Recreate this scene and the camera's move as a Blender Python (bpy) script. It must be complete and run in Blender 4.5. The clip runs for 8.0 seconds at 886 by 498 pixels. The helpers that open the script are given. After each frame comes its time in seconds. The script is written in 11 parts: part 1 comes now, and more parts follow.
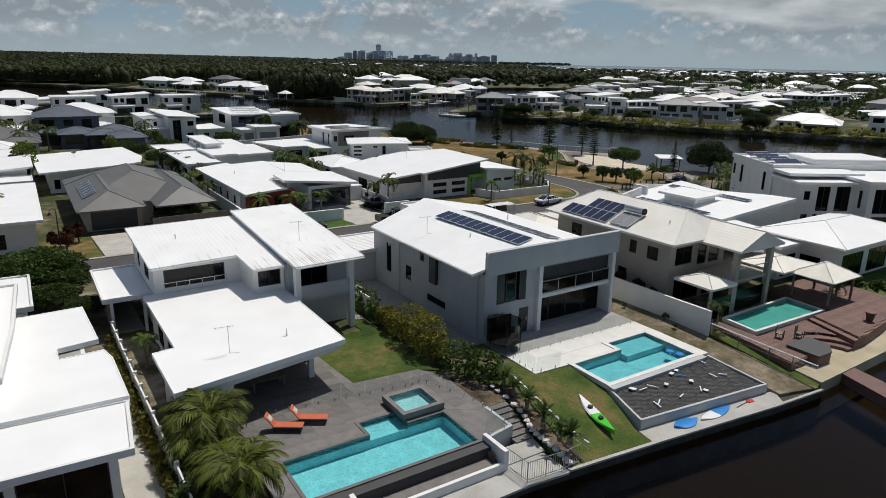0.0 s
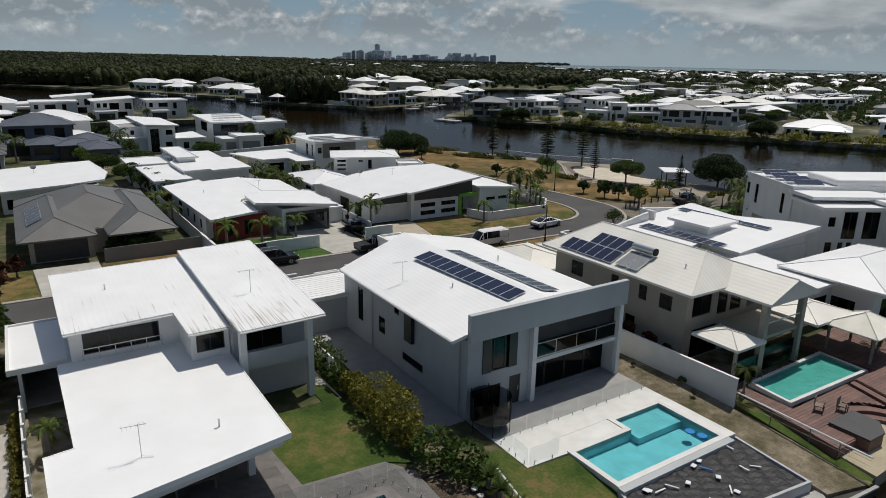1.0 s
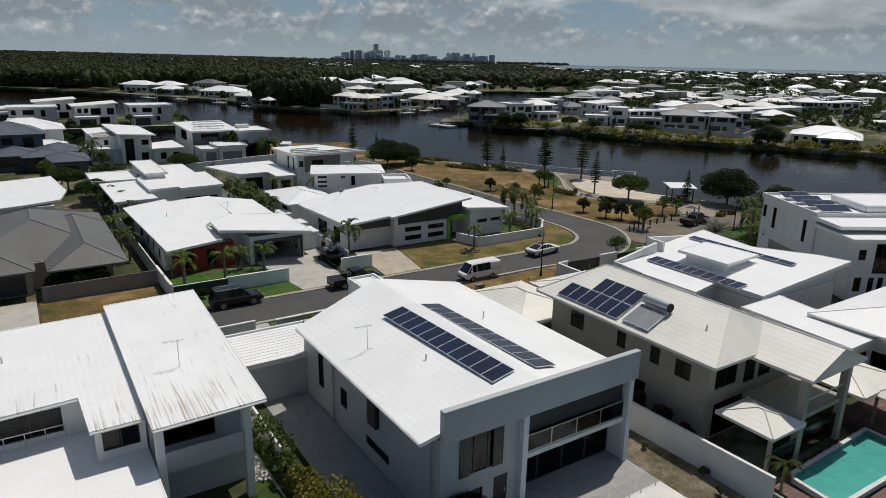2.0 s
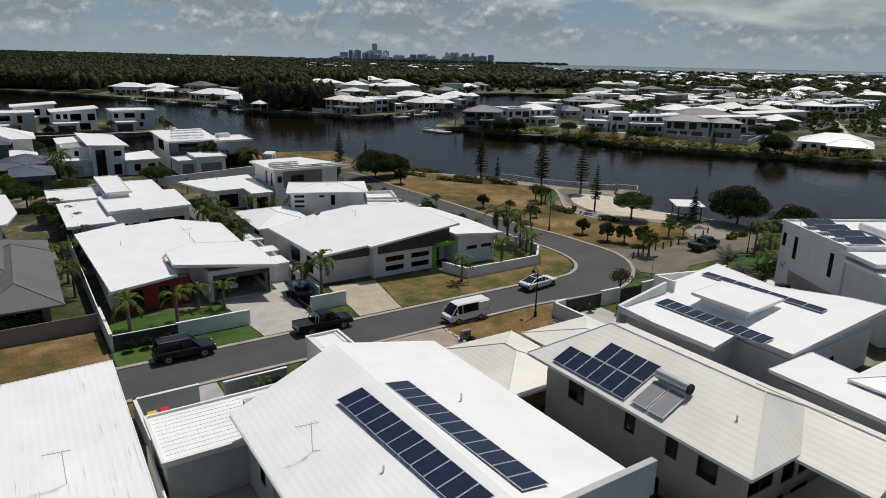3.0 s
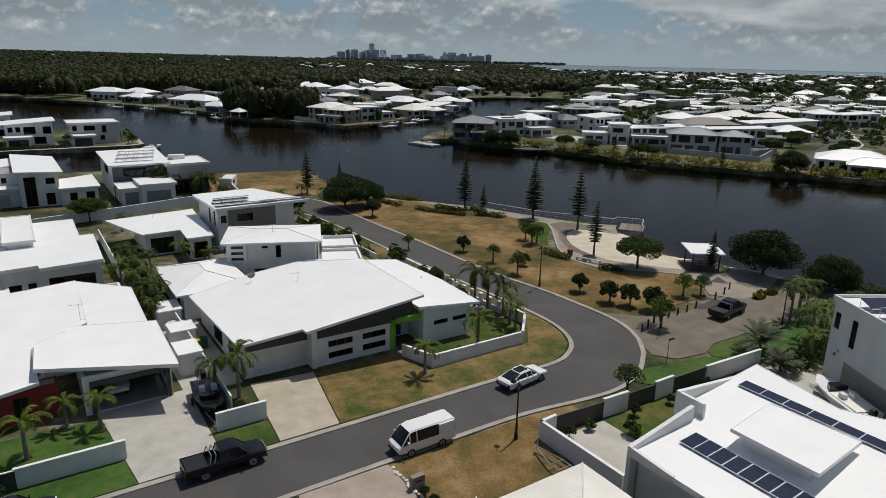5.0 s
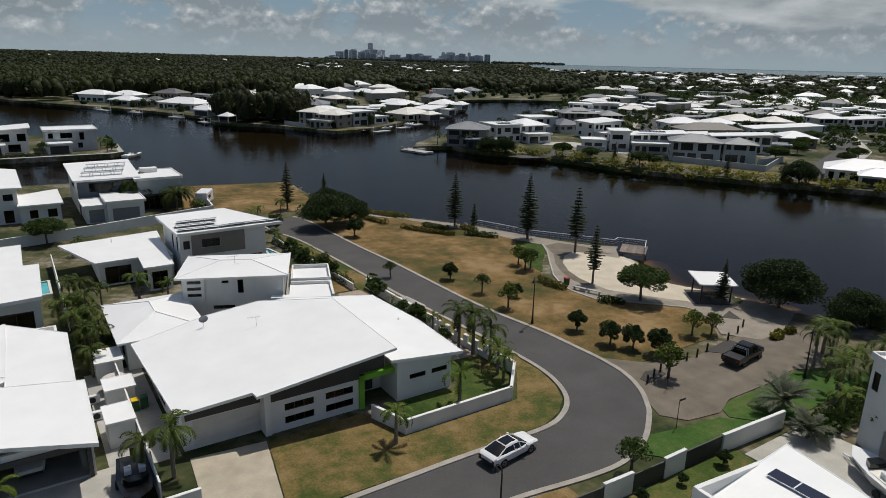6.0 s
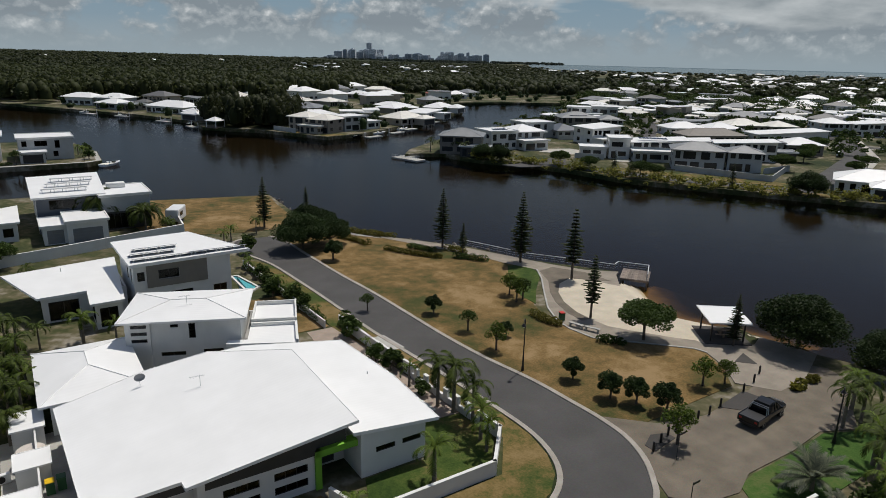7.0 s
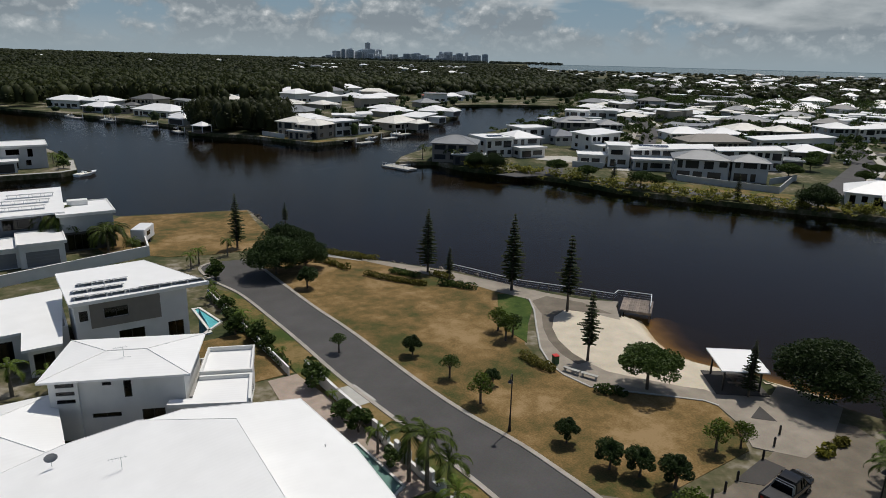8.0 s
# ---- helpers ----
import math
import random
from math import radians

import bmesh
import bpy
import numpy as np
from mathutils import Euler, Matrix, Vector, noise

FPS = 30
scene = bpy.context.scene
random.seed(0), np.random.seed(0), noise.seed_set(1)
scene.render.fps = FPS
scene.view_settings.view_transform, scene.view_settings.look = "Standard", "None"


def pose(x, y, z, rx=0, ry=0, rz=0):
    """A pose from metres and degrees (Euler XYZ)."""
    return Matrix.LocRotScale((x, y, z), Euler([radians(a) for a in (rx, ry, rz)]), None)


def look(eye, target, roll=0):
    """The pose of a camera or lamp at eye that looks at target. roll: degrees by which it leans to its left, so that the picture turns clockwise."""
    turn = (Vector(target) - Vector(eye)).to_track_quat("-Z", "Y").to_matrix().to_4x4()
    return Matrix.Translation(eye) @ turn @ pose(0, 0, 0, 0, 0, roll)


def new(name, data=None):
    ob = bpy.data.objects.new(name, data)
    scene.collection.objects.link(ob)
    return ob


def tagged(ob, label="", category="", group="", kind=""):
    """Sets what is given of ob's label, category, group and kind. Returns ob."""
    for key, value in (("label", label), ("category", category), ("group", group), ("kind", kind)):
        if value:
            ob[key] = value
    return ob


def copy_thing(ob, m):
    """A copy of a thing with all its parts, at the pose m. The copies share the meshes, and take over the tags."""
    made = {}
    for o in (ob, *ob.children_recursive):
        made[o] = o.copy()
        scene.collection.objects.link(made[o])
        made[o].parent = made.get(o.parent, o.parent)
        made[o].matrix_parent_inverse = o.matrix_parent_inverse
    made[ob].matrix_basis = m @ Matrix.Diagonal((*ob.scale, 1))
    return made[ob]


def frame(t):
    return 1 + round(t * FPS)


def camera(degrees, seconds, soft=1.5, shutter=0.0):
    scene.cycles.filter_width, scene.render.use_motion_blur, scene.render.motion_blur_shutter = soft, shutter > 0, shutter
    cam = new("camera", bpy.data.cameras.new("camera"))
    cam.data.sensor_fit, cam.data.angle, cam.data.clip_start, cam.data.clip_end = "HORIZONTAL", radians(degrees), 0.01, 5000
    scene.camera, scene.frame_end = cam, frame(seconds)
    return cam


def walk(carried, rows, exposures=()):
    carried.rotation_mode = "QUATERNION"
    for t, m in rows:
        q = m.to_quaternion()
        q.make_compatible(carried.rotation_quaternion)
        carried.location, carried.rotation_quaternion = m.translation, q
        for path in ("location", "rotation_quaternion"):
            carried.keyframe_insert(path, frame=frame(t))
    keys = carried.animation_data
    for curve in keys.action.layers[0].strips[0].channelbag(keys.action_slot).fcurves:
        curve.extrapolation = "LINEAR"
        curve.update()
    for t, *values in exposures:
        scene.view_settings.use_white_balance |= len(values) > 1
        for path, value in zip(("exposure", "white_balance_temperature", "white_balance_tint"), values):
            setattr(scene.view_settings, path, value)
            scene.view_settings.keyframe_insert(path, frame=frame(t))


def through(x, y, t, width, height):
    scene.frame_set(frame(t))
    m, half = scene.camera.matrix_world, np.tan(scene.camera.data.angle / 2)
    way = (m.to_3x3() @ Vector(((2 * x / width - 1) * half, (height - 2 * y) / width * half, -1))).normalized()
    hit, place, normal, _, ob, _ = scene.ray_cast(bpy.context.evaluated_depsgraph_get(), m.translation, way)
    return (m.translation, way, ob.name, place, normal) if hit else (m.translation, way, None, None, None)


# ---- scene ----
cam = camera(67.9, 8.0, 0.48)
# seconds, x, y, z, yaw, pitch, roll to the left
ROWS = [
    (0.0, 0.506, -0.330, 20.125, -0.026, -16.037, 1.054),
    (0.5, 1.206, 4.024, 20.775, -0.071, -16.050, 1.073),
    (1.0, 1.928, 8.383, 21.428, -0.116, -16.063, 1.091),
    (1.5, 2.673, 12.747, 22.082, -0.162, -16.076, 1.110),
    (2.0, 3.439, 17.116, 22.739, -0.207, -16.089, 1.129),
    (2.5, 4.228, 21.490, 23.399, -0.252, -16.102, 1.148),
    (3.0, 5.039, 25.868, 24.061, -0.297, -16.115, 1.167),
    (3.5, 5.872, 30.252, 24.725, -0.342, -16.128, 1.186),
    (4.0, 6.727, 34.640, 25.391, -0.388, -16.141, 1.205),
    (4.5, 7.604, 39.034, 26.060, -0.433, -16.154, 1.224),
    (5.0, 8.504, 43.432, 26.731, -0.478, -16.167, 1.243),
    (5.5, 9.425, 47.836, 27.405, -0.523, -16.180, 1.261),
    (6.0, 10.369, 52.244, 28.081, -0.569, -16.193, 1.280),
    (6.5, 11.335, 56.657, 28.759, -0.614, -16.206, 1.299),
    (7.0, 12.323, 61.075, 29.440, -0.659, -16.219, 1.318),
    (7.5, 13.334, 65.498, 30.123, -0.704, -16.232, 1.337),
    (8.0, 14.366, 69.926, 30.808, -0.750, -16.245, 1.356),
]
walk(cam, [(t, pose(x, y, z, 90 + pitch, 0, yaw) @ pose(0, 0, 0, 0, 0, roll)) for t, x, y, z, yaw, pitch, roll in ROWS],
     [(0.0, 0.09), (0.5, 0.11), (1.0, -0.06), (1.5, -0.09), (3.0, -0.04), (4.0, -0.1), (6.0, -0.05), (8.0, -0.06)])

# ---- world, sun, exposure ----
SUN_AZ, SUN_EL = 36.0, 66.0          # degrees right of +y, degrees up
world = bpy.data.worlds.new("world")
scene.world = world
world.use_nodes = True
wn = world.node_tree.nodes
sky = wn.new("ShaderNodeTexSky")
sky.sky_type, sky.sun_disc = "NISHITA", False
sky.sun_elevation, sky.sun_rotation = radians(SUN_EL), radians(SUN_AZ)
sky.dust_density, sky.ozone_density = 1.5, 1.0
wn["Background"].inputs["Strength"].default_value = 0.064
world.node_tree.links.new(sky.outputs[0], wn["Background"].inputs["Color"])
sun_data = bpy.data.lights.new("sun", "SUN")
sun_data.energy, sun_data.angle, sun_data.color = 3.25, radians(0.53), (1.0, 0.955, 0.88)
sun = new("sun", sun_data)
_h = Vector((math.sin(radians(SUN_AZ)), math.cos(radians(SUN_AZ)), 0)) * math.cos(radians(SUN_EL))
sun.matrix_world = look((_h.x * 100, _h.y * 100, 100 * math.sin(radians(SUN_EL))), (0, 0, 0))
scene.view_settings.exposure = 0.0

# ---- the plan's own frame: a runs along the street, b away from the canal ----
TURN = 33.0
CA, SA = math.cos(radians(TURN)), math.sin(radians(TURN))
BLOCK = pose(0, 0, 0, 0, 0, TURN)
WATER = -1.25


def wd(a, b):
    """World x, y of a place in the plan's frame."""
    return (a * CA - b * SA, a * SA + b * CA)


def bl(x, y):
    """Plan a, b of a world place."""
    return (x * CA + y * SA, -x * SA + y * CA)


# ---- materials ----
def mat(name, color, rough=0.6, metal=0.0, var=0.12, scale=3.0, bump=0.0, bscale=40.0, color2=None, stain=0.0,
        ribs=0.0, rib_axis=0, spec=0.5, rnd=0.0, fine=0.0):
    """A surface with coarse and fine variation, optional bump, ribs and per-object change."""
    m = bpy.data.materials.new(name)
    m.use_nodes = True
    nt = m.node_tree
    n, ln = nt.nodes, nt.links
    p = n["Principled BSDF"]
    p.inputs["Roughness"].default_value = rough
    p.inputs["Metallic"].default_value = metal
    p.inputs["Specular IOR Level"].default_value = spec
    tc = n.new("ShaderNodeTexCoord")
    c1 = tuple(max(0, v * (1 - var)) for v in color)
    c2 = color2 or tuple(min(1, v * (1 + var)) for v in color)
    nz = n.new("ShaderNodeTexNoise")
    nz.inputs["Scale"].default_value, nz.inputs["Detail"].default_value = 1.0 / scale, 6.0
    ln.new(tc.outputs["Object"], nz.inputs["Vector"])
    rp = n.new("ShaderNodeValToRGB")
    rp.color_ramp.elements[0].position, rp.color_ramp.elements[1].position = 0.32, 0.68
    rp.color_ramp.elements[0].color, rp.color_ramp.elements[1].color = (*c1, 1), (*c2, 1)
    ln.new(nz.outputs["Fac"], rp.inputs["Fac"])
    out = rp.outputs["Color"]
    if fine:
        nf = n.new("ShaderNodeTexNoise")
        nf.inputs["Scale"].default_value, nf.inputs["Detail"].default_value = 9.0 / scale + 4.0, 4.0
        ln.new(tc.outputs["Object"], nf.inputs["Vector"])
        mx = n.new("ShaderNodeMix")
        mx.data_type, mx.blend_type = "RGBA", "OVERLAY"
        mx.inputs["Factor"].default_value = fine
        ln.new(out, mx.inputs[6]), ln.new(nf.outputs["Color"], mx.inputs[7])
        out = mx.outputs[2]
    if stain:
        ns = n.new("ShaderNodeTexNoise")
        ns.inputs["Scale"].default_value, ns.inputs["Detail"].default_value = 0.35, 8.0
        mp = n.new("ShaderNodeMapping")
        mp.inputs["Scale"].default_value = (1.0, 1.0, 0.25)
        ln.new(tc.outputs["Object"], mp.inputs["Vector"]), ln.new(mp.outputs["Vector"], ns.inputs["Vector"])
        r2 = n.new("ShaderNodeValToRGB")
        r2.color_ramp.elements[0].position, r2.color_ramp.elements[1].position = 0.4, 0.65
        r2.color_ramp.elements[0].color = (1 - stain, 1 - stain, 1 - stain * 1.1, 1)
        r2.color_ramp.elements[1].color = (1, 1, 1, 1)
        ln.new(ns.outputs["Fac"], r2.inputs["Fac"])
        mx = n.new("ShaderNodeMix")
        mx.data_type, mx.blend_type = "RGBA", "MULTIPLY"
        mx.inputs["Factor"].default_value = 1.0
        ln.new(out, mx.inputs[6]), ln.new(r2.outputs["Color"], mx.inputs[7])
        out = mx.outputs[2]
    if rnd:
        oi = n.new("ShaderNodeObjectInfo")
        hs = n.new("ShaderNodeHueSaturation")
        mr = n.new("ShaderNodeMapRange")
        mr.inputs["To Min"].default_value, mr.inputs["To Max"].default_value = 1 - rnd, 1 + rnd
        ln.new(oi.outputs["Random"], mr.inputs["Value"]), ln.new(mr.outputs["Result"], hs.inputs["Value"])
        ln.new(out, hs.inputs["Color"])
        out = hs.outputs["Color"]
    ln.new(out, p.inputs["Base Color"])
    heights = []
    if bump:
        nb = n.new("ShaderNodeTexNoise")
        nb.inputs["Scale"].default_value, nb.inputs["Detail"].default_value = bscale, 5.0
        ln.new(tc.outputs["Object"], nb.inputs["Vector"])
        heights.append((nb.outputs["Fac"], bump))
    if ribs:
        wv = n.new("ShaderNodeTexWave")
        wv.wave_type, wv.bands_direction, wv.wave_profile = "BANDS", ("X", "Y")[rib_axis], "SIN"
        wv.inputs["Scale"].default_value = 0.5 / 0.19 / 3.1416 * 1.0
        ln.new(tc.outputs["Object"], wv.inputs["Vector"])
        heights.append((wv.outputs["Fac"], ribs))
    prev = None
    for h, d in heights:
        b = n.new("ShaderNodeBump")
        b.inputs["Strength"].default_value, b.inputs["Distance"].default_value = 1.0, d
        ln.new(h, b.inputs["Height"])
        if prev:
            ln.new(prev, b.inputs["Normal"])
        prev = b.outputs["Normal"]
    if prev:
        ln.new(prev, p.inputs["Normal"])
    return m


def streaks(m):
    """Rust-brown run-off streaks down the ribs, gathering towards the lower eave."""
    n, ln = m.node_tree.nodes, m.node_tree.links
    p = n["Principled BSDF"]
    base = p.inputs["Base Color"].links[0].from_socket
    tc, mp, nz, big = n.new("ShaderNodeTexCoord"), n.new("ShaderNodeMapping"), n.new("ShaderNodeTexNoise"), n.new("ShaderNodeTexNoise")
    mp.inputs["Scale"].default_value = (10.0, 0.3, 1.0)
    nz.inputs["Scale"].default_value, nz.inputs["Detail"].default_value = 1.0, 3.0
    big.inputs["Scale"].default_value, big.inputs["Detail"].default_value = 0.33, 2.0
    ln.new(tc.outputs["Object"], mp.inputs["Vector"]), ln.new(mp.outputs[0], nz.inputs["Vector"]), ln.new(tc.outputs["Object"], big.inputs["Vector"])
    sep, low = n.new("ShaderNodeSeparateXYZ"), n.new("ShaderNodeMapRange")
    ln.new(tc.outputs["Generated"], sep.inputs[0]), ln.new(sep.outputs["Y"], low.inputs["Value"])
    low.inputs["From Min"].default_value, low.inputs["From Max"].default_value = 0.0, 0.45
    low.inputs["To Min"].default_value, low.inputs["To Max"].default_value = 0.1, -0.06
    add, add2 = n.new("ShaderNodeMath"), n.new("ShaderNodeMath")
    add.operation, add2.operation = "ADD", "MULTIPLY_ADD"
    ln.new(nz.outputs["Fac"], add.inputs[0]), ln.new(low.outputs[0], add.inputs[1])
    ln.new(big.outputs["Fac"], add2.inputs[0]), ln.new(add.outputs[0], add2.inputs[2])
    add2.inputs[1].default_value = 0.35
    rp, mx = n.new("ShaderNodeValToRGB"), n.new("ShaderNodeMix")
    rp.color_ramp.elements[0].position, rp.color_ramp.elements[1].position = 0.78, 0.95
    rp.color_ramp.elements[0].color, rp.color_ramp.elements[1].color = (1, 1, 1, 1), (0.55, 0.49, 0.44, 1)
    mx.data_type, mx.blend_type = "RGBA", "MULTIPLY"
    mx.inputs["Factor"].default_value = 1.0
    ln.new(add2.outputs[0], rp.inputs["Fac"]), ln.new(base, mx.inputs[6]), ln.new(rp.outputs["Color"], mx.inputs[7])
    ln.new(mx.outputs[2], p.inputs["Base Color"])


def facing_gloss(n, ln, base, gain, power, normal=None):
    """Share of mirror reflection, growing towards grazing views."""
    lw, pw, ma = n.new("ShaderNodeLayerWeight"), n.new("ShaderNodeMath"), n.new("ShaderNodeMath")
    lw.inputs["Blend"].default_value = 0.5
    pw.operation, ma.operation = "POWER", "MULTIPLY_ADD"
    pw.inputs[1].default_value = power
    ma.inputs[1].default_value, ma.inputs[2].default_value = gain, base
    ln.new(lw.outputs["Facing"], pw.inputs[0]), ln.new(pw.outputs[0], ma.inputs[0])
    if normal:
        ln.new(normal, lw.inputs["Normal"])
    return ma.outputs[0]


def glass_mat(name, tint=(0.25, 0.3, 0.32), gloss=0.6):
    """Thin tinted pane: see-through, with a reflection that grows at grazing angles."""
    m = bpy.data.materials.new(name)
    m.use_nodes = True
    n, ln = m.node_tree.nodes, m.node_tree.links
    n.remove(n["Principled BSDF"])
    tr, gl, mx = n.new("ShaderNodeBsdfTransparent"), n.new("ShaderNodeBsdfGlossy"), n.new("ShaderNodeMixShader")
    tr.inputs["Color"].default_value = (*tint, 1)
    gl.inputs["Roughness"].default_value = 0.03
    ln.new(facing_gloss(n, ln, 0.04 * gloss, 0.6 * gloss, 4.0), mx.inputs[0]), ln.new(tr.outputs[0], mx.inputs[1]), ln.new(gl.outputs[0], mx.inputs[2])
    ln.new(mx.outputs[0], n["Material Output"].inputs["Surface"])
    return m


def leaf_mat(name, color, var=0.35, through=0.35):
    """Leaves: diffuse and a little light through, varied leaf by leaf."""
    m = bpy.data.materials.new(name)
    m.use_nodes = True
    n, ln = m.node_tree.nodes, m.node_tree.links
    p = n["Principled BSDF"]
    p.inputs["Roughness"].default_value = 0.55
    p.inputs["Specular IOR Level"].default_value = 0.14
    ge, oi = n.new("ShaderNodeNewGeometry"), n.new("ShaderNodeObjectInfo")
    rp = n.new("ShaderNodeValToRGB")
    rp.color_ramp.elements[0].color = (*(v * (1 - var) for v in color), 1)
    rp.color_ramp.elements[1].color = (color[0] * (1 + var * 1.3), color[1] * (1 + var), color[2] * (1 + var * 0.6), 1)
    hs, mr = n.new("ShaderNodeHueSaturation"), n.new("ShaderNodeMapRange")
    mr.inputs["To Min"].default_value, mr.inputs["To Max"].default_value = 0.8, 1.2
    ln.new(ge.outputs["Random Per Island"], rp.inputs["Fac"])
    ln.new(oi.outputs["Random"], mr.inputs["Value"]), ln.new(mr.outputs["Result"], hs.inputs["Value"])
    ln.new(rp.outputs["Color"], hs.inputs["Color"]), ln.new(hs.outputs["Color"], p.inputs["Base Color"])
    tl, mx = n.new("ShaderNodeBsdfTranslucent"), n.new("ShaderNodeMixShader")
    mx.inputs[0].default_value = through
    ln.new(hs.outputs["Color"], tl.inputs["Color"])
    ln.new(p.outputs[0], mx.inputs[1]), ln.new(tl.outputs[0], mx.inputs[2])
    ln.new(mx.outputs[0], n["Material Output"].inputs["Surface"])
    return m


def water_mat(name, tint, wave=0.25, scale=1.2, rough=0.06, shine=(0.36, 0.43, 0.525)):
    """Brown canal water: see-through but strongly tinted, with rippled reflection."""
    m = bpy.data.materials.new(name)
    m.use_nodes = True
    n, ln = m.node_tree.nodes, m.node_tree.links
    n.remove(n["Principled BSDF"])
    tr, gl, mx = n.new("ShaderNodeBsdfTransparent"), n.new("ShaderNodeBsdfGlossy"), n.new("ShaderNodeMixShader")
    tr.inputs["Color"].default_value = (*tint, 1)
    gl.inputs["Roughness"].default_value = rough
    gl.inputs["Color"].default_value = (*shine, 1)
    tc = n.new("ShaderNodeTexCoord")
    prev = None
    for s, d in ((scale, wave), (scale * 0.18, wave * 2.5), (scale * 4, wave * 0.25)):
        nz, b = n.new("ShaderNodeTexNoise"), n.new("ShaderNodeBump")
        nz.inputs["Scale"].default_value, nz.inputs["Detail"].default_value = s, 3.0
        b.inputs["Strength"].default_value, b.inputs["Distance"].default_value = 0.35, d
        ln.new(tc.outputs["Object"], nz.inputs["Vector"]), ln.new(nz.outputs["Fac"], b.inputs["Height"])
        if prev:
            ln.new(prev, b.inputs["Normal"])
        prev = b.outputs["Normal"]
    ln.new(prev, gl.inputs["Normal"])
    ln.new(facing_gloss(n, ln, 0.014, 0.85, 5.0, prev), mx.inputs[0]), ln.new(tr.outputs[0], mx.inputs[1]), ln.new(gl.outputs[0], mx.inputs[2])
    ln.new(mx.outputs[0], n["Material Output"].inputs["Surface"])
    return m


def pool_mat(name, color, caustic=0.0):
    """Clear pool water: tinted see-through with a rippled reflection, and painted caustics if asked for."""
    m = bpy.data.materials.new(name)
    m.use_nodes = True
    n, ln = m.node_tree.nodes, m.node_tree.links
    n.remove(n["Principled BSDF"])
    tr, gl, mx = n.new("ShaderNodeBsdfTransparent"), n.new("ShaderNodeBsdfGlossy"), n.new("ShaderNodeMixShader")
    tr.inputs["Color"].default_value = (*color, 1)
    # net of bright caustic lines painted into the tint, darker cells between
    if caustic:
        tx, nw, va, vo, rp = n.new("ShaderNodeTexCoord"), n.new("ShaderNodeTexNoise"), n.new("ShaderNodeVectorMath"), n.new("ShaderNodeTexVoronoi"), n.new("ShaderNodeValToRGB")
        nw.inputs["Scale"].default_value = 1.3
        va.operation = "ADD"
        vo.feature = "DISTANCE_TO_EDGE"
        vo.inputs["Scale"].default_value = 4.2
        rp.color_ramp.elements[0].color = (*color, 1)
        rp.color_ramp.elements[1].color = (*(v * (1 - caustic) for v in color), 1)
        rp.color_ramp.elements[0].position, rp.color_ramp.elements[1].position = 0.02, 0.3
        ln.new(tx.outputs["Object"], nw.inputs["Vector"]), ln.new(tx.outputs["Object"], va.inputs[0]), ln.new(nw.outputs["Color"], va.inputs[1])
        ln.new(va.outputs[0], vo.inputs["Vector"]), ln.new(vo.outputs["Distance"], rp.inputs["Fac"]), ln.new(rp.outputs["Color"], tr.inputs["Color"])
    gl.inputs["Roughness"].default_value = 0.02
    tc, nz, b = n.new("ShaderNodeTexCoord"), n.new("ShaderNodeTexNoise"), n.new("ShaderNodeBump")
    nz.inputs["Scale"].default_value = 2.2
    b.inputs["Distance"].default_value = 0.08
    ln.new(tc.outputs["Object"], nz.inputs["Vector"]), ln.new(nz.outputs["Fac"], b.inputs["Height"])
    ln.new(b.outputs["Normal"], gl.inputs["Normal"])
    ln.new(facing_gloss(n, ln, 0.015, 0.8, 5.0, b.outputs["Normal"]), mx.inputs[0]), ln.new(tr.outputs[0], mx.inputs[1]), ln.new(gl.outputs[0], mx.inputs[2])
    ln.new(mx.outputs[0], n["Material Output"].inputs["Surface"])
    return m


def ground_mat(name, stops, scale, bump=0.03, fine_scale=6.0, rough=0.95):
    """Patchy ground: a ramp of colours over coarse noise, broken up by fine grain."""
    m = bpy.data.materials.new(name)
    m.use_nodes = True
    n, ln = m.node_tree.nodes, m.node_tree.links
    p = n["Principled BSDF"]
    p.inputs["Roughness"].default_value, p.inputs["Specular IOR Level"].default_value = rough, 0.2
    tc = n.new("ShaderNodeTexCoord")
    big, mid, small = (n.new("ShaderNodeTexNoise") for _ in range(3))
    for nz, s, d in ((big, 1 / scale, 5), (mid, 5.3 / scale, 4), (small, fine_scale, 4)):
        nz.inputs["Scale"].default_value, nz.inputs["Detail"].default_value = s, d
        ln.new(tc.outputs["Object"], nz.inputs["Vector"])
    ad, ad2 = n.new("ShaderNodeMath"), n.new("ShaderNodeMath")
    ad.operation = ad2.operation = "MULTIPLY_ADD"
    ad.inputs[1].default_value, ad2.inputs[1].default_value = 0.45, 0.35
    ln.new(mid.outputs["Fac"], ad.inputs[0]), ln.new(big.outputs["Fac"], ad.inputs[2])
    ln.new(small.outputs["Fac"], ad2.inputs[0]), ln.new(ad.outputs[0], ad2.inputs[2])
    mr = n.new("ShaderNodeMapRange")
    mr.inputs["From Min"].default_value, mr.inputs["From Max"].default_value = 0.7, 1.1
    ln.new(ad2.outputs[0], mr.inputs["Value"])
    rp = n.new("ShaderNodeValToRGB")
    els = rp.color_ramp.elements
    els[0].position, els[0].color = stops[0][0], (*stops[0][1], 1)
    els[1].position, els[1].color = stops[-1][0], (*stops[-1][1], 1)
    for pos, c in stops[1:-1]:
        e = els.new(pos)
        e.color = (*c, 1)
    ln.new(mr.outputs["Result"], rp.inputs["Fac"]), ln.new(rp.outputs["Color"], p.inputs["Base Color"])
    b = n.new("ShaderNodeBump")
    b.inputs["Distance"].default_value = bump
    ln.new(small.outputs["Fac"], b.inputs["Height"]), ln.new(b.outputs["Normal"], p.inputs["Normal"])
    return m


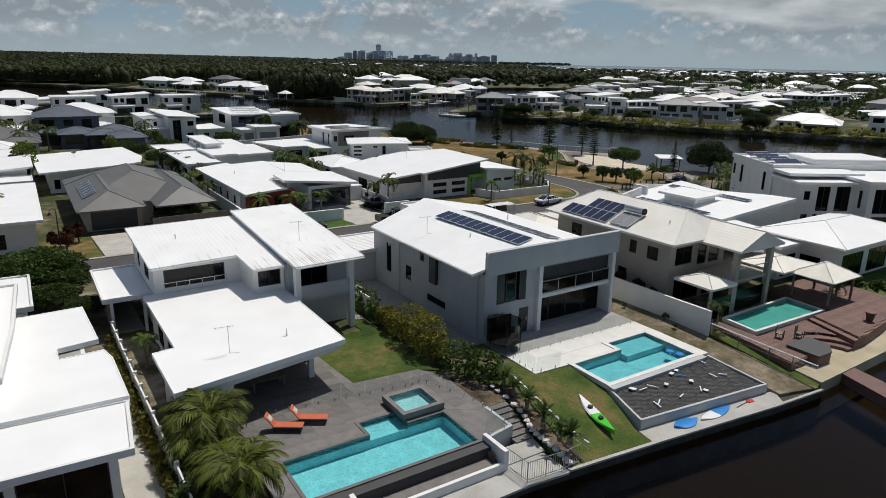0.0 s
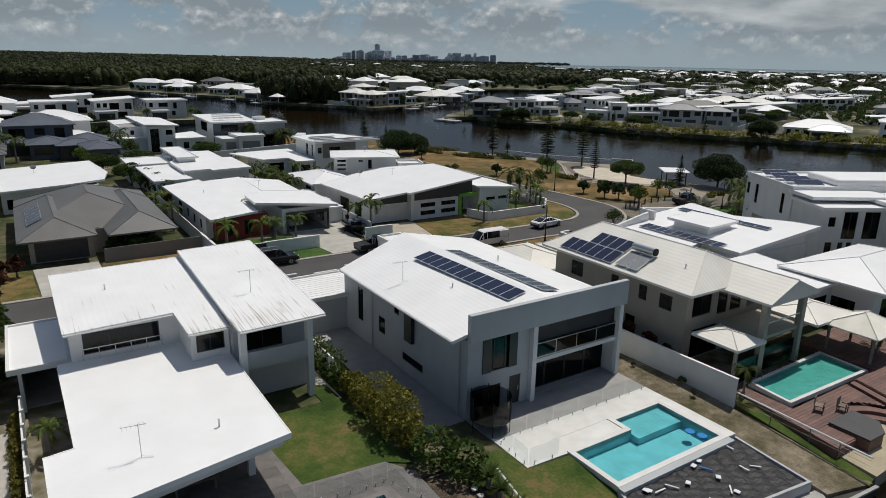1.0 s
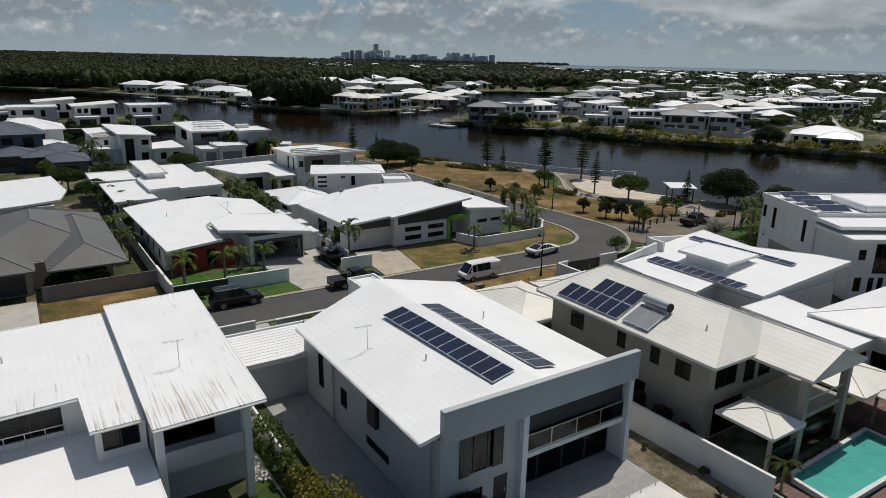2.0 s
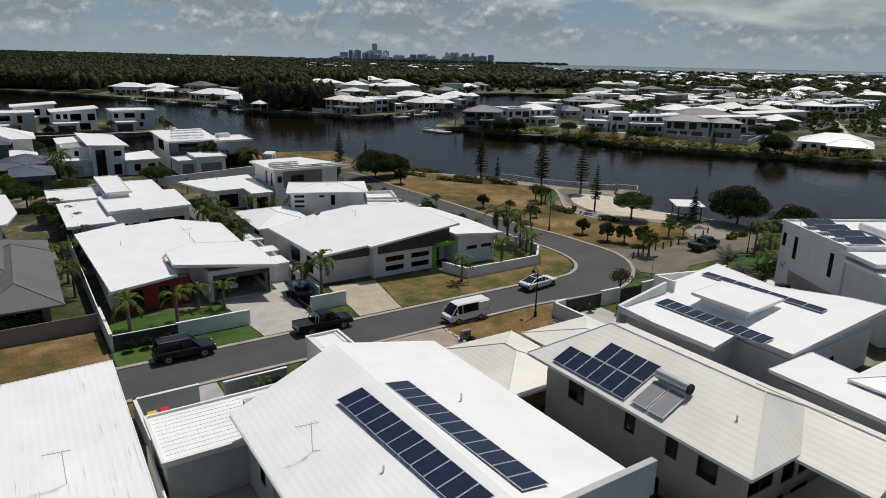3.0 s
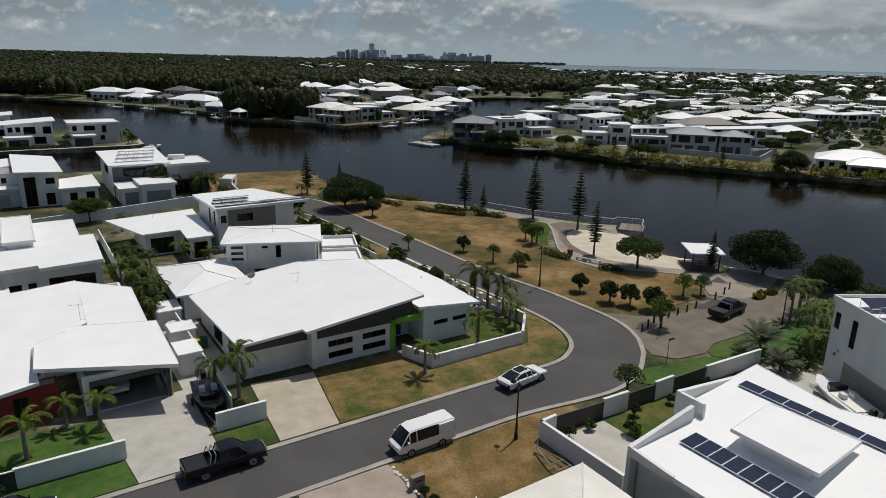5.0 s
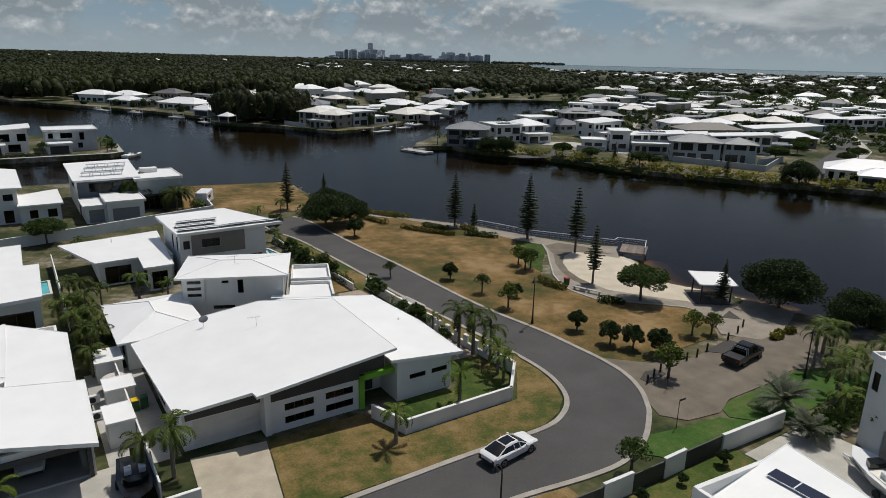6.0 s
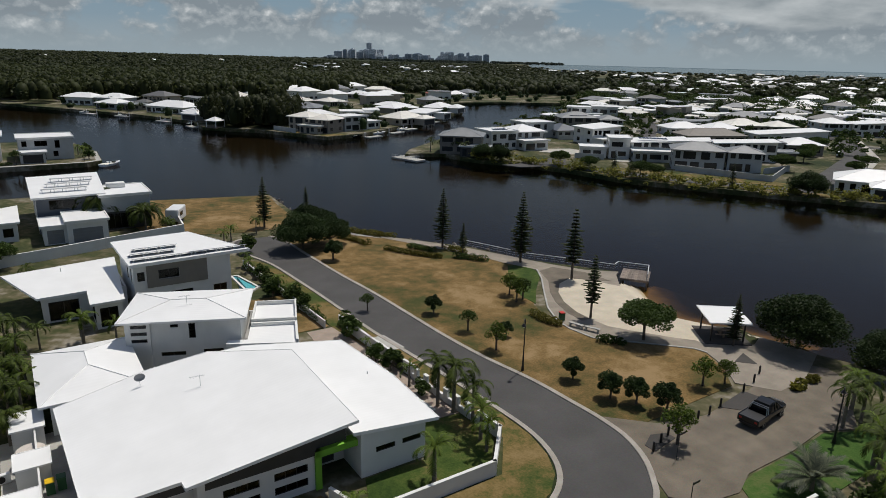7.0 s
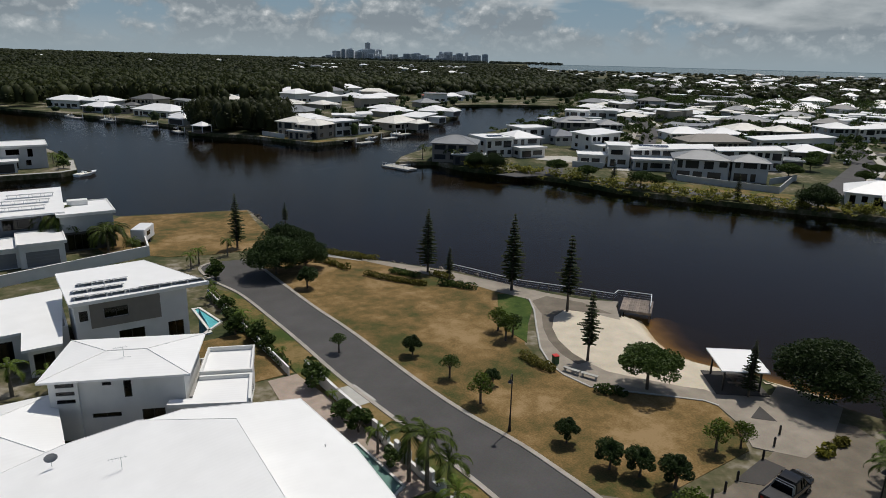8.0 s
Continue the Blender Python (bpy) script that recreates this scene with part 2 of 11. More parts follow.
def beach_mat(name):
    """Pale dry sand, wet and golden below the tide line; the water's darkening with depth is painted in further down.
    """
    m = mat(name, (0.52, 0.46, 0.36), 0.95, var=0.12, scale=2.5, bump=0.03, bscale=5, fine=0.3)
    n, ln = m.node_tree.nodes, m.node_tree.links
    p = n["Principled BSDF"]
    base = p.inputs["Base Color"].links[0].from_socket
    tc, sep, nz, ad, mr, rp, mx = (n.new(k) for k in ("ShaderNodeTexCoord", "ShaderNodeSeparateXYZ", "ShaderNodeTexNoise", "ShaderNodeMath", "ShaderNodeMapRange", "ShaderNodeValToRGB", "ShaderNodeMix"))
    nz.inputs["Scale"].default_value, nz.inputs["Detail"].default_value = 0.5, 5.0
    ad.operation = "MULTIPLY_ADD"
    ad.inputs[1].default_value = 0.5
    ln.new(tc.outputs["Object"], sep.inputs[0]), ln.new(tc.outputs["Object"], nz.inputs["Vector"])
    ln.new(nz.outputs["Fac"], ad.inputs[0]), ln.new(sep.outputs["Z"], ad.inputs[2])
    mr.inputs["From Min"].default_value, mr.inputs["From Max"].default_value = -2.1, -0.6
    ln.new(ad.outputs[0], mr.inputs["Value"])
    e = rp.color_ramp.elements
    e[0].position, e[0].color = 0.0, (0.018, 0.016, 0.014, 1)
    e[1].position, e[1].color = 1.0, (1, 1, 1, 1)
    for q, c in ((0.3, (0.16, 0.13, 0.08, 1)), (0.62, (0.62, 0.5, 0.32, 1)), (0.84, (0.85, 0.78, 0.66, 1))):
        e.new(q).color = c
    mx.data_type, mx.blend_type = "RGBA", "MULTIPLY"
    mx.inputs["Factor"].default_value = 1.0
    ln.new(mr.outputs["Result"], rp.inputs["Fac"]), ln.new(base, mx.inputs[6]), ln.new(rp.outputs["Color"], mx.inputs[7])
    ln.new(mx.outputs[2], p.inputs["Base Color"])
    return m


M = {}
M["roof_white"] = mat("white_metal_roof", (0.82, 0.82, 0.81), 0.45, var=0.025, scale=2.5, ribs=0.003, rib_axis=1, stain=0.03)
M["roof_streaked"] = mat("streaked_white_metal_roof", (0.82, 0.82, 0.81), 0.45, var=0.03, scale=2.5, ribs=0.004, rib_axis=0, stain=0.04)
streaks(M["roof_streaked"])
M["roof_white_x"] = mat("white_metal_roof_cross", (0.82, 0.82, 0.81), 0.45, var=0.03, scale=2.5, ribs=0.004, rib_axis=0, stain=0.04)
M["roof_cream"] = mat("cream_metal_roof", (0.74, 0.715, 0.65), 0.5, var=0.06, scale=3, ribs=0.005, rib_axis=0, stain=0.08)
M["roof_grey"] = mat("grey_metal_roof", (0.13, 0.128, 0.122), 0.5, var=0.08, scale=3, ribs=0.0012, rib_axis=0, stain=0.1)
M["roof_grey2"] = mat("mid_grey_metal_roof", (0.2, 0.21, 0.22), 0.5, var=0.08, scale=3, ribs=0.005, stain=0.1)
M["roof_navy"] = mat("slate_blue_roof", (0.085, 0.1, 0.125), 0.5, var=0.1, scale=2, ribs=0.005, stain=0.1)
M["roof_red"] = mat("terracotta_roof", (0.34, 0.1, 0.07), 0.7, var=0.15, scale=2, stain=0.1)
M["wall_white"] = mat("white_render", (0.72, 0.72, 0.7), 0.75, var=0.04, scale=1.5, bump=0.004, bscale=60, stain=0.07)
M["wall_grey"] = mat("pale_grey_render", (0.44, 0.455, 0.46), 0.75, var=0.05, scale=1.5, bump=0.004, bscale=60, stain=0.07)
M["wall_beige"] = mat("beige_render", (0.37, 0.335, 0.28), 0.8, var=0.05, scale=1.5, bump=0.004, bscale=60, stain=0.08)
M["wall_taupe"] = mat("taupe_cladding", (0.22, 0.2, 0.175), 0.7, var=0.06, scale=1, bump=0.003, stain=0.06)
M["wall_dark"] = mat("charcoal_cladding", (0.045, 0.045, 0.045), 0.6, var=0.1, scale=0.8, bump=0.004, stain=0.08)
M["wall_navy"] = mat("blue_grey_render", (0.1, 0.115, 0.14), 0.7, var=0.06, scale=1.5, bump=0.004, stain=0.08)
M["wall_red"] = mat("deep_red_render", (0.23, 0.022, 0.02), 0.7, var=0.08, scale=1.5, stain=0.08)
M["green_paint"] = mat("lime_green_paint", (0.16, 0.4, 0.03), 0.5, var=0.06, scale=1)
M["frame_dark"] = mat("dark_aluminium", (0.03, 0.032, 0.035), 0.4, metal=0.3, var=0.1)
M["frame_white"] = mat("white_aluminium", (0.72, 0.72, 0.7), 0.4, var=0.05)
M["inside"] = mat("interior_plaster", (0.3, 0.29, 0.27), 0.9, var=0.1, scale=2)
M["floor_in"] = mat("interior_tiles", (0.3, 0.29, 0.27), 0.5, var=0.1, scale=1)
M["glass"] = glass_mat("tinted_glass", (0.2, 0.23, 0.24), 0.8)
M["glass_clear"] = glass_mat("clear_glass", (0.93, 0.95, 0.95), 0.07)
M["cushion_pale"] = mat("white_blind_fabric", (0.7, 0.7, 0.68), 0.9, var=0.05, scale=0.4)
M["garage"] = mat("grey_garage_door", (0.2, 0.21, 0.22), 0.5, var=0.05, scale=1)
M["garage_white"] = mat("white_garage_door", (0.6, 0.59, 0.56), 0.5, var=0.05, scale=1)
M["concrete"] = mat("concrete", (0.42, 0.41, 0.38), 0.85, var=0.12, scale=1.6, bump=0.006, bscale=30, stain=0.15, fine=0.25)
M["drive_pale"] = mat("exposed_aggregate", (0.45, 0.43, 0.385), 0.9, var=0.1, scale=1.2, bump=0.006, bscale=60, stain=0.12, fine=0.35)
M["drive_pink"] = mat("pinkish_aggregate", (0.36, 0.29, 0.24), 0.9, var=0.12, scale=1.2, bump=0.006, bscale=60, stain=0.12, fine=0.35)
M["park_paving"] = mat("weathered_paving", (0.165, 0.138, 0.105), 0.9, var=0.14, scale=1.6, bump=0.006, bscale=60, stain=0.2, fine=0.4)
M["park_path"] = mat("weathered_path_concrete", (0.29, 0.252, 0.205), 0.9, var=0.12, scale=1.4, bump=0.006, bscale=60, stain=0.16, fine=0.35)
M["drive_warm"] = mat("warm_aggregate", (0.44, 0.385, 0.3), 0.9, var=0.1, scale=1.2, bump=0.006, bscale=60, stain=0.14, fine=0.35)
M["paver_white"] = mat("white_tile", (0.66, 0.65, 0.62), 0.6, var=0.06, scale=0.8, bump=0.002, stain=0.08, rnd=0.04)
M["paver_mid"] = mat("mid_grey_tile", (0.33, 0.32, 0.31), 0.6, var=0.1, scale=0.8, bump=0.003, stain=0.12, fine=0.2)
M["paver_dark"] = mat("grey_stone_tile", (0.15, 0.138, 0.132), 0.65, var=0.18, scale=0.6, bump=0.003, stain=0.15, rnd=0.17)
M["asphalt"] = mat("asphalt", (0.07, 0.067, 0.065), 0.9, var=0.12, scale=5, bump=0.008, bscale=50, stain=0.12, fine=0.3)
M["asphalt_dark"] = mat("dark_asphalt", (0.055, 0.05, 0.046), 0.9, var=0.12, scale=3, bump=0.008, bscale=50, stain=0.12, fine=0.3)
M["kerb"] = mat("kerb_concrete", (0.36, 0.33, 0.29), 0.9, var=0.12, scale=1, bump=0.006, stain=0.15, fine=0.3)
M["timber"] = mat("weathered_timber", (0.2, 0.16, 0.13), 0.8, var=0.25, scale=0.6, bump=0.006, rnd=0.25)
M["timber_red"] = mat("stained_deck_timber", (0.135, 0.068, 0.052), 0.65, var=0.2, scale=0.8, bump=0.004, rnd=0.2)
M["steel"] = mat("galvanised_steel", (0.5, 0.52, 0.53), 0.35, metal=0.8, var=0.1)
M["black_metal"] = mat("black_powder_coat", (0.015, 0.015, 0.016), 0.45, metal=0.2, var=0.1)
M["white_metal"] = mat("white_powder_coat", (0.72, 0.72, 0.72), 0.4, var=0.05)
M["path_tan"] = mat("tan_path_concrete", (0.42, 0.36, 0.25), 0.9, var=0.1, scale=1.5, bump=0.006, bscale=40, stain=0.14, fine=0.3)
M["dry_soil"] = ground_mat("sandy_dry_soil", [(0.0, (0.0702, 0.0663, 0.0312)), (0.5, (0.156, 0.129, 0.0858)), (1.0, (0.281, 0.234, 0.172))], 2.5, 0.05, 9.0)
M["sand"] = beach_mat("beach_sand")
M["dry_grass"] = ground_mat("dry_grass", [(0.0, (0.05, 0.058, 0.016)), (0.3, (0.105, 0.078, 0.027)), (0.6, (0.175, 0.112, 0.042)), (1.0, (0.27, 0.185, 0.09))], 8.0)
M["grass"] = ground_mat("green_lawn", [(0.0, (0.025, 0.05, 0.009)), (0.45, (0.05, 0.08, 0.015)), (0.75, (0.085, 0.1, 0.025)), (1.0, (0.15, 0.115, 0.045))], 5.0)
M["grass_lush"] = ground_mat("lush_lawn", [(0.0, (0.028, 0.066, 0.011)), (0.6, (0.05, 0.102, 0.019)), (1.0, (0.088, 0.115, 0.034))], 4.0)
M["verge"] = ground_mat("half_dry_verge", [(0.0, (0.042, 0.066, 0.014)), (0.34, (0.09, 0.088, 0.025)), (0.58, (0.155, 0.112, 0.04)), (1.0, (0.22, 0.155, 0.07))], 5.0)
M["soil"] = ground_mat("mulch_and_soil", [(0.0, (0.03, 0.022, 0.015)), (0.5, (0.09, 0.065, 0.045)), (1.0, (0.2, 0.15, 0.1))], 2.0, 0.05, 12.0)
M["land"] = ground_mat("town_ground", [(0.0, (0.022, 0.034, 0.012)), (0.4, (0.055, 0.062, 0.024)), (0.7, (0.12, 0.105, 0.06)), (1.0, (0.26, 0.235, 0.19))], 16.0, 0.05, 1.0)
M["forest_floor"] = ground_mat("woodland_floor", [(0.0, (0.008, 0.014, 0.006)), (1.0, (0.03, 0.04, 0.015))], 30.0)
M["bed"] = mat("canal_bed", (0.0065, 0.0056, 0.004), 0.95, var=0.2, scale=10)
M["rock"] = mat("rock_armour", (0.14, 0.12, 0.1), 0.9, var=0.25, scale=1, bump=0.03, bscale=8)
M["water"] = water_mat("canal_water", (0.6, 0.5, 0.34), 0.06, 1.1)
M["sea"] = water_mat("open_sea", (0.6, 0.6, 0.55), 0.05, 0.4, 0.2, (0.5, 0.58, 0.62))
M["pool_water"] = pool_mat("pool_water", (0.62, 0.91, 0.93))
M["pool_water_caustic"] = pool_mat("caustic_pool_water", (0.74, 0.95, 0.95), 0.2)
M["pool_tile_spa"] = mat("pale_spa_lining", (0.5, 0.68, 0.68), 0.4, var=0.1, scale=0.6, fine=0.25)
M["pool_tile_pale"] = mat("pale_aqua_pool_lining", (0.3, 0.66, 0.7), 0.4, var=0.1, scale=0.8, fine=0.25)
M["pool_tile"] = mat("aqua_pool_lining", (0.3, 0.56, 0.58), 0.4, var=0.12, scale=1.0, fine=0.25)
M["pool_tile_deep"] = mat("blue_green_pool_lining", (0.17, 0.43, 0.34), 0.4, var=0.12, scale=1.0, fine=0.25)
M["pv"] = mat("photovoltaic_cells", (0.012, 0.017, 0.04), 0.18, var=0.2, scale=0.5, spec=0.6)
M["pv_line"] = mat("panel_rim", (0.6, 0.62, 0.64), 0.35, metal=0.6, var=0.05)
M["sheeting"] = mat("black_weed_mat", (0.012, 0.012, 0.013), 0.55, var=0.4, scale=0.5, bump=0.05, bscale=4.5, spec=0.35)
M["leaf"] = leaf_mat("broad_leaf", (0.052, 0.086, 0.022))
M["leaf_dark"] = leaf_mat("dark_leaf", (0.032, 0.055, 0.018))
M["leaf_lime"] = leaf_mat("young_leaf", (0.08, 0.125, 0.02), var=0.5, through=0.3)
M["leaf_yellow"] = leaf_mat("straw_yellow_leaf", (0.165, 0.17, 0.036), var=0.55)
M["leaf_olive"] = leaf_mat("olive_leaf", (0.135, 0.13, 0.03))
M["leaf_palm"] = leaf_mat("palm_leaflet", (0.052, 0.08, 0.016), var=0.6, through=0.35)
M["leaf_cane"] = leaf_mat("golden_palm_leaflet", (0.075, 0.1, 0.02), var=0.75, through=0.35)
M["leaf_grey"] = leaf_mat("silver_palm_leaf", (0.12, 0.14, 0.1))
M["leaf_pine"] = leaf_mat("conifer_needle", (0.04, 0.055, 0.022), through=0.25)
M["seawall_dark"] = mat("dark_seawall", (0.05, 0.046, 0.038), 0.8, var=0.3, scale=0.8, bump=0.01, bscale=12, stain=0.3)
M["screen"] = mat("dark_shade_mesh", (0.028, 0.03, 0.033), 0.7, var=0.15, scale=0.6)
M["leaf_forest"] = leaf_mat("woodland_leaf", (0.036, 0.046, 0.017), var=0.3, through=0.42)
M["leaf_bank"] = leaf_mat("scrub_leaf", (0.19, 0.2, 0.05), var=0.55, through=0.45)
# leaf green greyed and blued: distance haze painted into the colour
M["leaf_far"] = leaf_mat("haze_tinted_leaf", (0.05, 0.065, 0.055))
M["leaf_red"] = leaf_mat("bronze_leaf", (0.07, 0.03, 0.018))
M["bark"] = mat("bark", (0.1, 0.08, 0.06), 0.95, var=0.3, scale=0.3, bump=0.02, bscale=15)
M["bark_palm"] = mat("palm_trunk", (0.2, 0.17, 0.13), 0.95, var=0.25, scale=0.2, bump=0.02, bscale=10)

# ---- building blocks ----
ORG = {}


def box(bm, x0, y0, z0, x1, y1, z1):
    """Adds a box; 12 triangles."""
    v = [bm.verts.new((x, y, z)) for z in (z0, z1) for x, y in ((x0, y0), (x1, y0), (x1, y1), (x0, y1))]
    for f in ((3, 2, 1, 0), (4, 5, 6, 7), (0, 1, 5, 4), (1, 2, 6, 5), (2, 3, 7, 6), (3, 0, 4, 7)):
        bm.faces.new([v[i] for i in f])


def prism(bm, pts, z0, z1):
    """Adds an upright prism over a polygon; z0 and z1 may be functions of x, y."""
    f0 = z0 if callable(z0) else (lambda x, y: z0)
    f1 = z1 if callable(z1) else (lambda x, y: z1)
    area = sum(p[0] * q[1] - q[0] * p[1] for p, q in zip(pts, pts[1:] + pts[:1]))
    if area < 0:
        pts = pts[::-1]
    lo = [bm.verts.new((x, y, f0(x, y))) for x, y in pts]
    hi = [bm.verts.new((x, y, f1(x, y))) for x, y in pts]
    bm.faces.new(lo[::-1]), bm.faces.new(hi)
    n = len(pts)
    for i in range(n):
        bm.faces.new((lo[i], lo[(i + 1) % n], hi[(i + 1) % n], hi[i]))


def rod(bm, p, q, r, sides=6, r2=None):
    """Adds a tapered rod from p to q."""
    p, q = Vector(p), Vector(q)
    d = (q - p).normalized()
    u = d.orthogonal().normalized()
    w = d.cross(u)
    r2 = r if r2 is None else r2
    ra = [bm.verts.new(p + (u * math.cos(k) + w * math.sin(k)) * r) for k in (2 * math.pi * i / sides for i in range(sides))]
    rb = [bm.verts.new(q + (u * math.cos(k) + w * math.sin(k)) * r2) for k in (2 * math.pi * i / sides for i in range(sides))]
    for i in range(sides):
        bm.faces.new((ra[i], ra[(i + 1) % sides], rb[(i + 1) % sides], rb[i]))
    bm.faces.new(ra[::-1]), bm.faces.new(rb)


def soften(bm, r=0.02, seg=1):
    bmesh.ops.bevel(bm, geom=bm.edges[:], offset=r, segments=seg, affect="EDGES", profile=0.5)


def thing(name, a, b, z=0.0, label="", category="", group="", kind="", turn=0.0):
    """An Empty at a place of the plan; its parts are written in plan coordinates, or its own if turned."""
    ob = new(name)
    ob.matrix_world = BLOCK @ pose(a, b, z, 0, 0, turn)
    ORG[ob.name] = (a, b, z) if not turn else (0, 0, 0)
    return tagged(ob, label, category, group, kind)


def local(name, x, y, z=0.0, rz=0.0, label="", category="", group="", kind=""):
    """An Empty at a world place, whose parts are written in its own coordinates."""
    ob = new(name)
    ob.matrix_world = pose(x, y, z, 0, 0, rz)
    ORG[ob.name] = (0, 0, 0)
    return tagged(ob, label, category, group, kind)


def link_mesh(name, bm, material):
    me = bpy.data.meshes.new(name)
    bm.to_mesh(me)
    bm.free()
    for m in (material if isinstance(material, (list, tuple)) else [material]):
        me.materials.append(m)
    return me


def part(name, bm, material, parent, label=""):
    """Links a bmesh as one mesh under a thing or a part."""
    o = ORG[parent.name]
    bm.transform(Matrix.Translation((-o[0], -o[1], -o[2])))
    ob = new(name, link_mesh(name, bm, material))
    ob.parent = parent
    ORG[ob.name] = o
    return tagged(ob, label)


def solo(name, bm, material, label="", category="", kind="", block=True, group=""):
    """A thing or piece of the setting that is one mesh, written in plan or world coordinates."""
    ob = new(name, link_mesh(name, bm, material))
    if block:
        ob.matrix_world = BLOCK
    ORG[ob.name] = (0, 0, 0)
    return tagged(ob, label, category, group, kind)


def patch(name, pts, z, material, label, depth=0.25, block=True, category="ground"):
    """A slab of paving, lawn or the like, its top at z."""
    bm = bmesh.new()
    top = z if callable(z) else (lambda x, y: z)
    prism(bm, pts, lambda x, y: top(x, y) - depth, top)
    return solo(name, bm, material, label, category, "structure", block)


def rect(a0, b0, a1, b1):
    return [(a0, b0), (a1, b0), (a1, b1), (a0, b1)]


def panel(us, zs, solid, at3):
    """One welded slab over a grid of cuts, with the cells that solid(i, j) denies left open; at3(u, z, d) places it."""
    bm = bmesh.new()
    vs = {}
    def v(i, j, d):
        if (i, j, d) not in vs:
            vs[i, j, d] = bm.verts.new(at3(us[i], zs[j], d))
        return vs[i, j, d]
    n, m = len(us) - 1, len(zs) - 1
    full = {(i, j) for i in range(n) for j in range(m) if solid(i, j)}
    for i, j in full:
        bm.faces.new((v(i, j, 0), v(i + 1, j, 0), v(i + 1, j + 1, 0), v(i, j + 1, 0)))
        bm.faces.new((v(i, j, 1), v(i, j + 1, 1), v(i + 1, j + 1, 1), v(i + 1, j, 1)))
        for di, dj, p, q in ((-1, 0, (i, j), (i, j + 1)), (1, 0, (i + 1, j), (i + 1, j + 1)), (0, -1, (i, j), (i + 1, j)), (0, 1, (i, j + 1), (i + 1, j + 1))):
            if (i + di, j + dj) not in full:
                bm.faces.new((v(*p, 0), v(*q, 0), v(*q, 1), v(*p, 1)))
    bmesh.ops.recalc_face_normals(bm, faces=bm.faces[:])
    return bm


def placer(side, at, d0, d1):
    """Turns wall coordinates (along, up, depth 0 or 1) into plan coordinates."""
    if side in "SN":
        s = 1 if side == "S" else -1
        return lambda u, z, d: (u, at + s * (d1 if d else d0), z)
    s = 1 if side == "W" else -1
    return lambda u, z, d: (at + s * (d1 if d else d0), u, z)


def fill(parent, side, at, u0, u1, z0, z1, t, kind, frame_m):
    """What fills an opening: kinds w1.. (panes), g (garage door), d (door), o (nothing)."""
    if kind == "o":
        return
    if kind == "g":
        n = max(3, int((z1 - z0) / 0.45))
        h = (z1 - z0) / n
        zs = sorted([z0 + i * h for i in range(n + 1)] + [z0 + i * h - 0.03 for i in range(1, n)])
        bm = panel([u0, u1], zs, lambda i, j: True, placer(side, at, 0.08, 0.13))
        for vv in bm.verts:
            k = (vv.co.z - z0) / h
            if 0.001 < k - round(k) + 1e-6 < 0.02 and 0 < round(k) < n:
                vv.co.z += 0.0
            if abs(k - round(k)) < 1e-4 and 0 < round(k) < n:
                vv.co += Vector(placer(side, at, 0.0, 0.03)(0, 0, 1)) - Vector(placer(side, at, 0.0, 0.03)(0, 0, 0))
        part("garage_door", bm, frame_m, parent)
        return
    if kind == "d":
        dr = part("door", panel([u0, u1], [z0, z1], lambda i, j: True, placer(side, at, 0.06, 0.11)), frame_m, parent)
        part("handle", panel([u1 - 0.16, u1 - 0.1], [z0 + 0.9, z0 + 1.2], lambda i, j: True, placer(side, at, 0.02, 0.06)), M["steel"], dr)
        return
    n = int(kind[1:] or 1)
    f = 0.06
    us = [u0]
    for i in range(n):
        c = u0 + (u1 - u0 - f) * i / n
        us += [c + f, u0 + (u1 - u0 - f) * (i + 1) / n]
    us.append(u1)
    zs = [z0, z0 + f, z1 - f, z1]
    w = part("window", panel(us, zs, lambda i, j: not (j == 1 and i % 2 == 1), placer(side, at, 0.04, 0.12)), frame_m, parent)
    for i in range(1, len(us) - 1, 2):
        part("pane", panel(us[i:i + 2], zs[1:3], lambda a, b: True, placer(side, at, 0.075, 0.085)), M["glass"], w)


def shell(parent, a0, b0, a1, b1, z0, z1, material, holes=(), t=0.22, frame_m=None, floor=True, lid=True, sides="SNWE"):
    """Four walls with openings through them; holes: (side, u0, u1, z0, z1, kind)."""
    frame_m = frame_m or M["frame_dark"]
    for side in sides:
        hs = [h for h in holes if h[0] == side]
        lo, hi = (a0, a1) if side in "SN" else (b0 + t, b1 - t)
        us = sorted({lo, hi} | {u for h in hs for u in h[1:3]})
        zs = sorted({z0, z1} | {z for h in hs for z in h[3:5]})
        def solid(i, j):
            u, z = (us[i] + us[i + 1]) / 2, (zs[j] + zs[j + 1]) / 2
            return not any(h[1] < u < h[2] and h[3] < z < h[4] for h in hs)
        at = {"S": b0, "N": b1, "W": a0, "E": a1}[side]
        part("wall", panel(us, zs, solid, placer(side, at, 0.0, t)), material, parent)
        for h in hs:
            fill(parent, side, at, h[1], h[2], h[3], h[4], t, h[5], h[6] if len(h) > 6 else frame_m)
    if floor:
        bm = bmesh.new()
        box(bm, a0 + t, b0 + t, z0, a1 - t, b1 - t, z0 + 0.12)
        part("floor", bm, M["floor_in"], parent)
    if lid:
        bm = bmesh.new()
        box(bm, a0 + t, b0 + t, z1 - 0.16, a1 - t, b1 - t, z1 - 0.02)
        part("ceiling_slab", bm, M["inside"], parent)


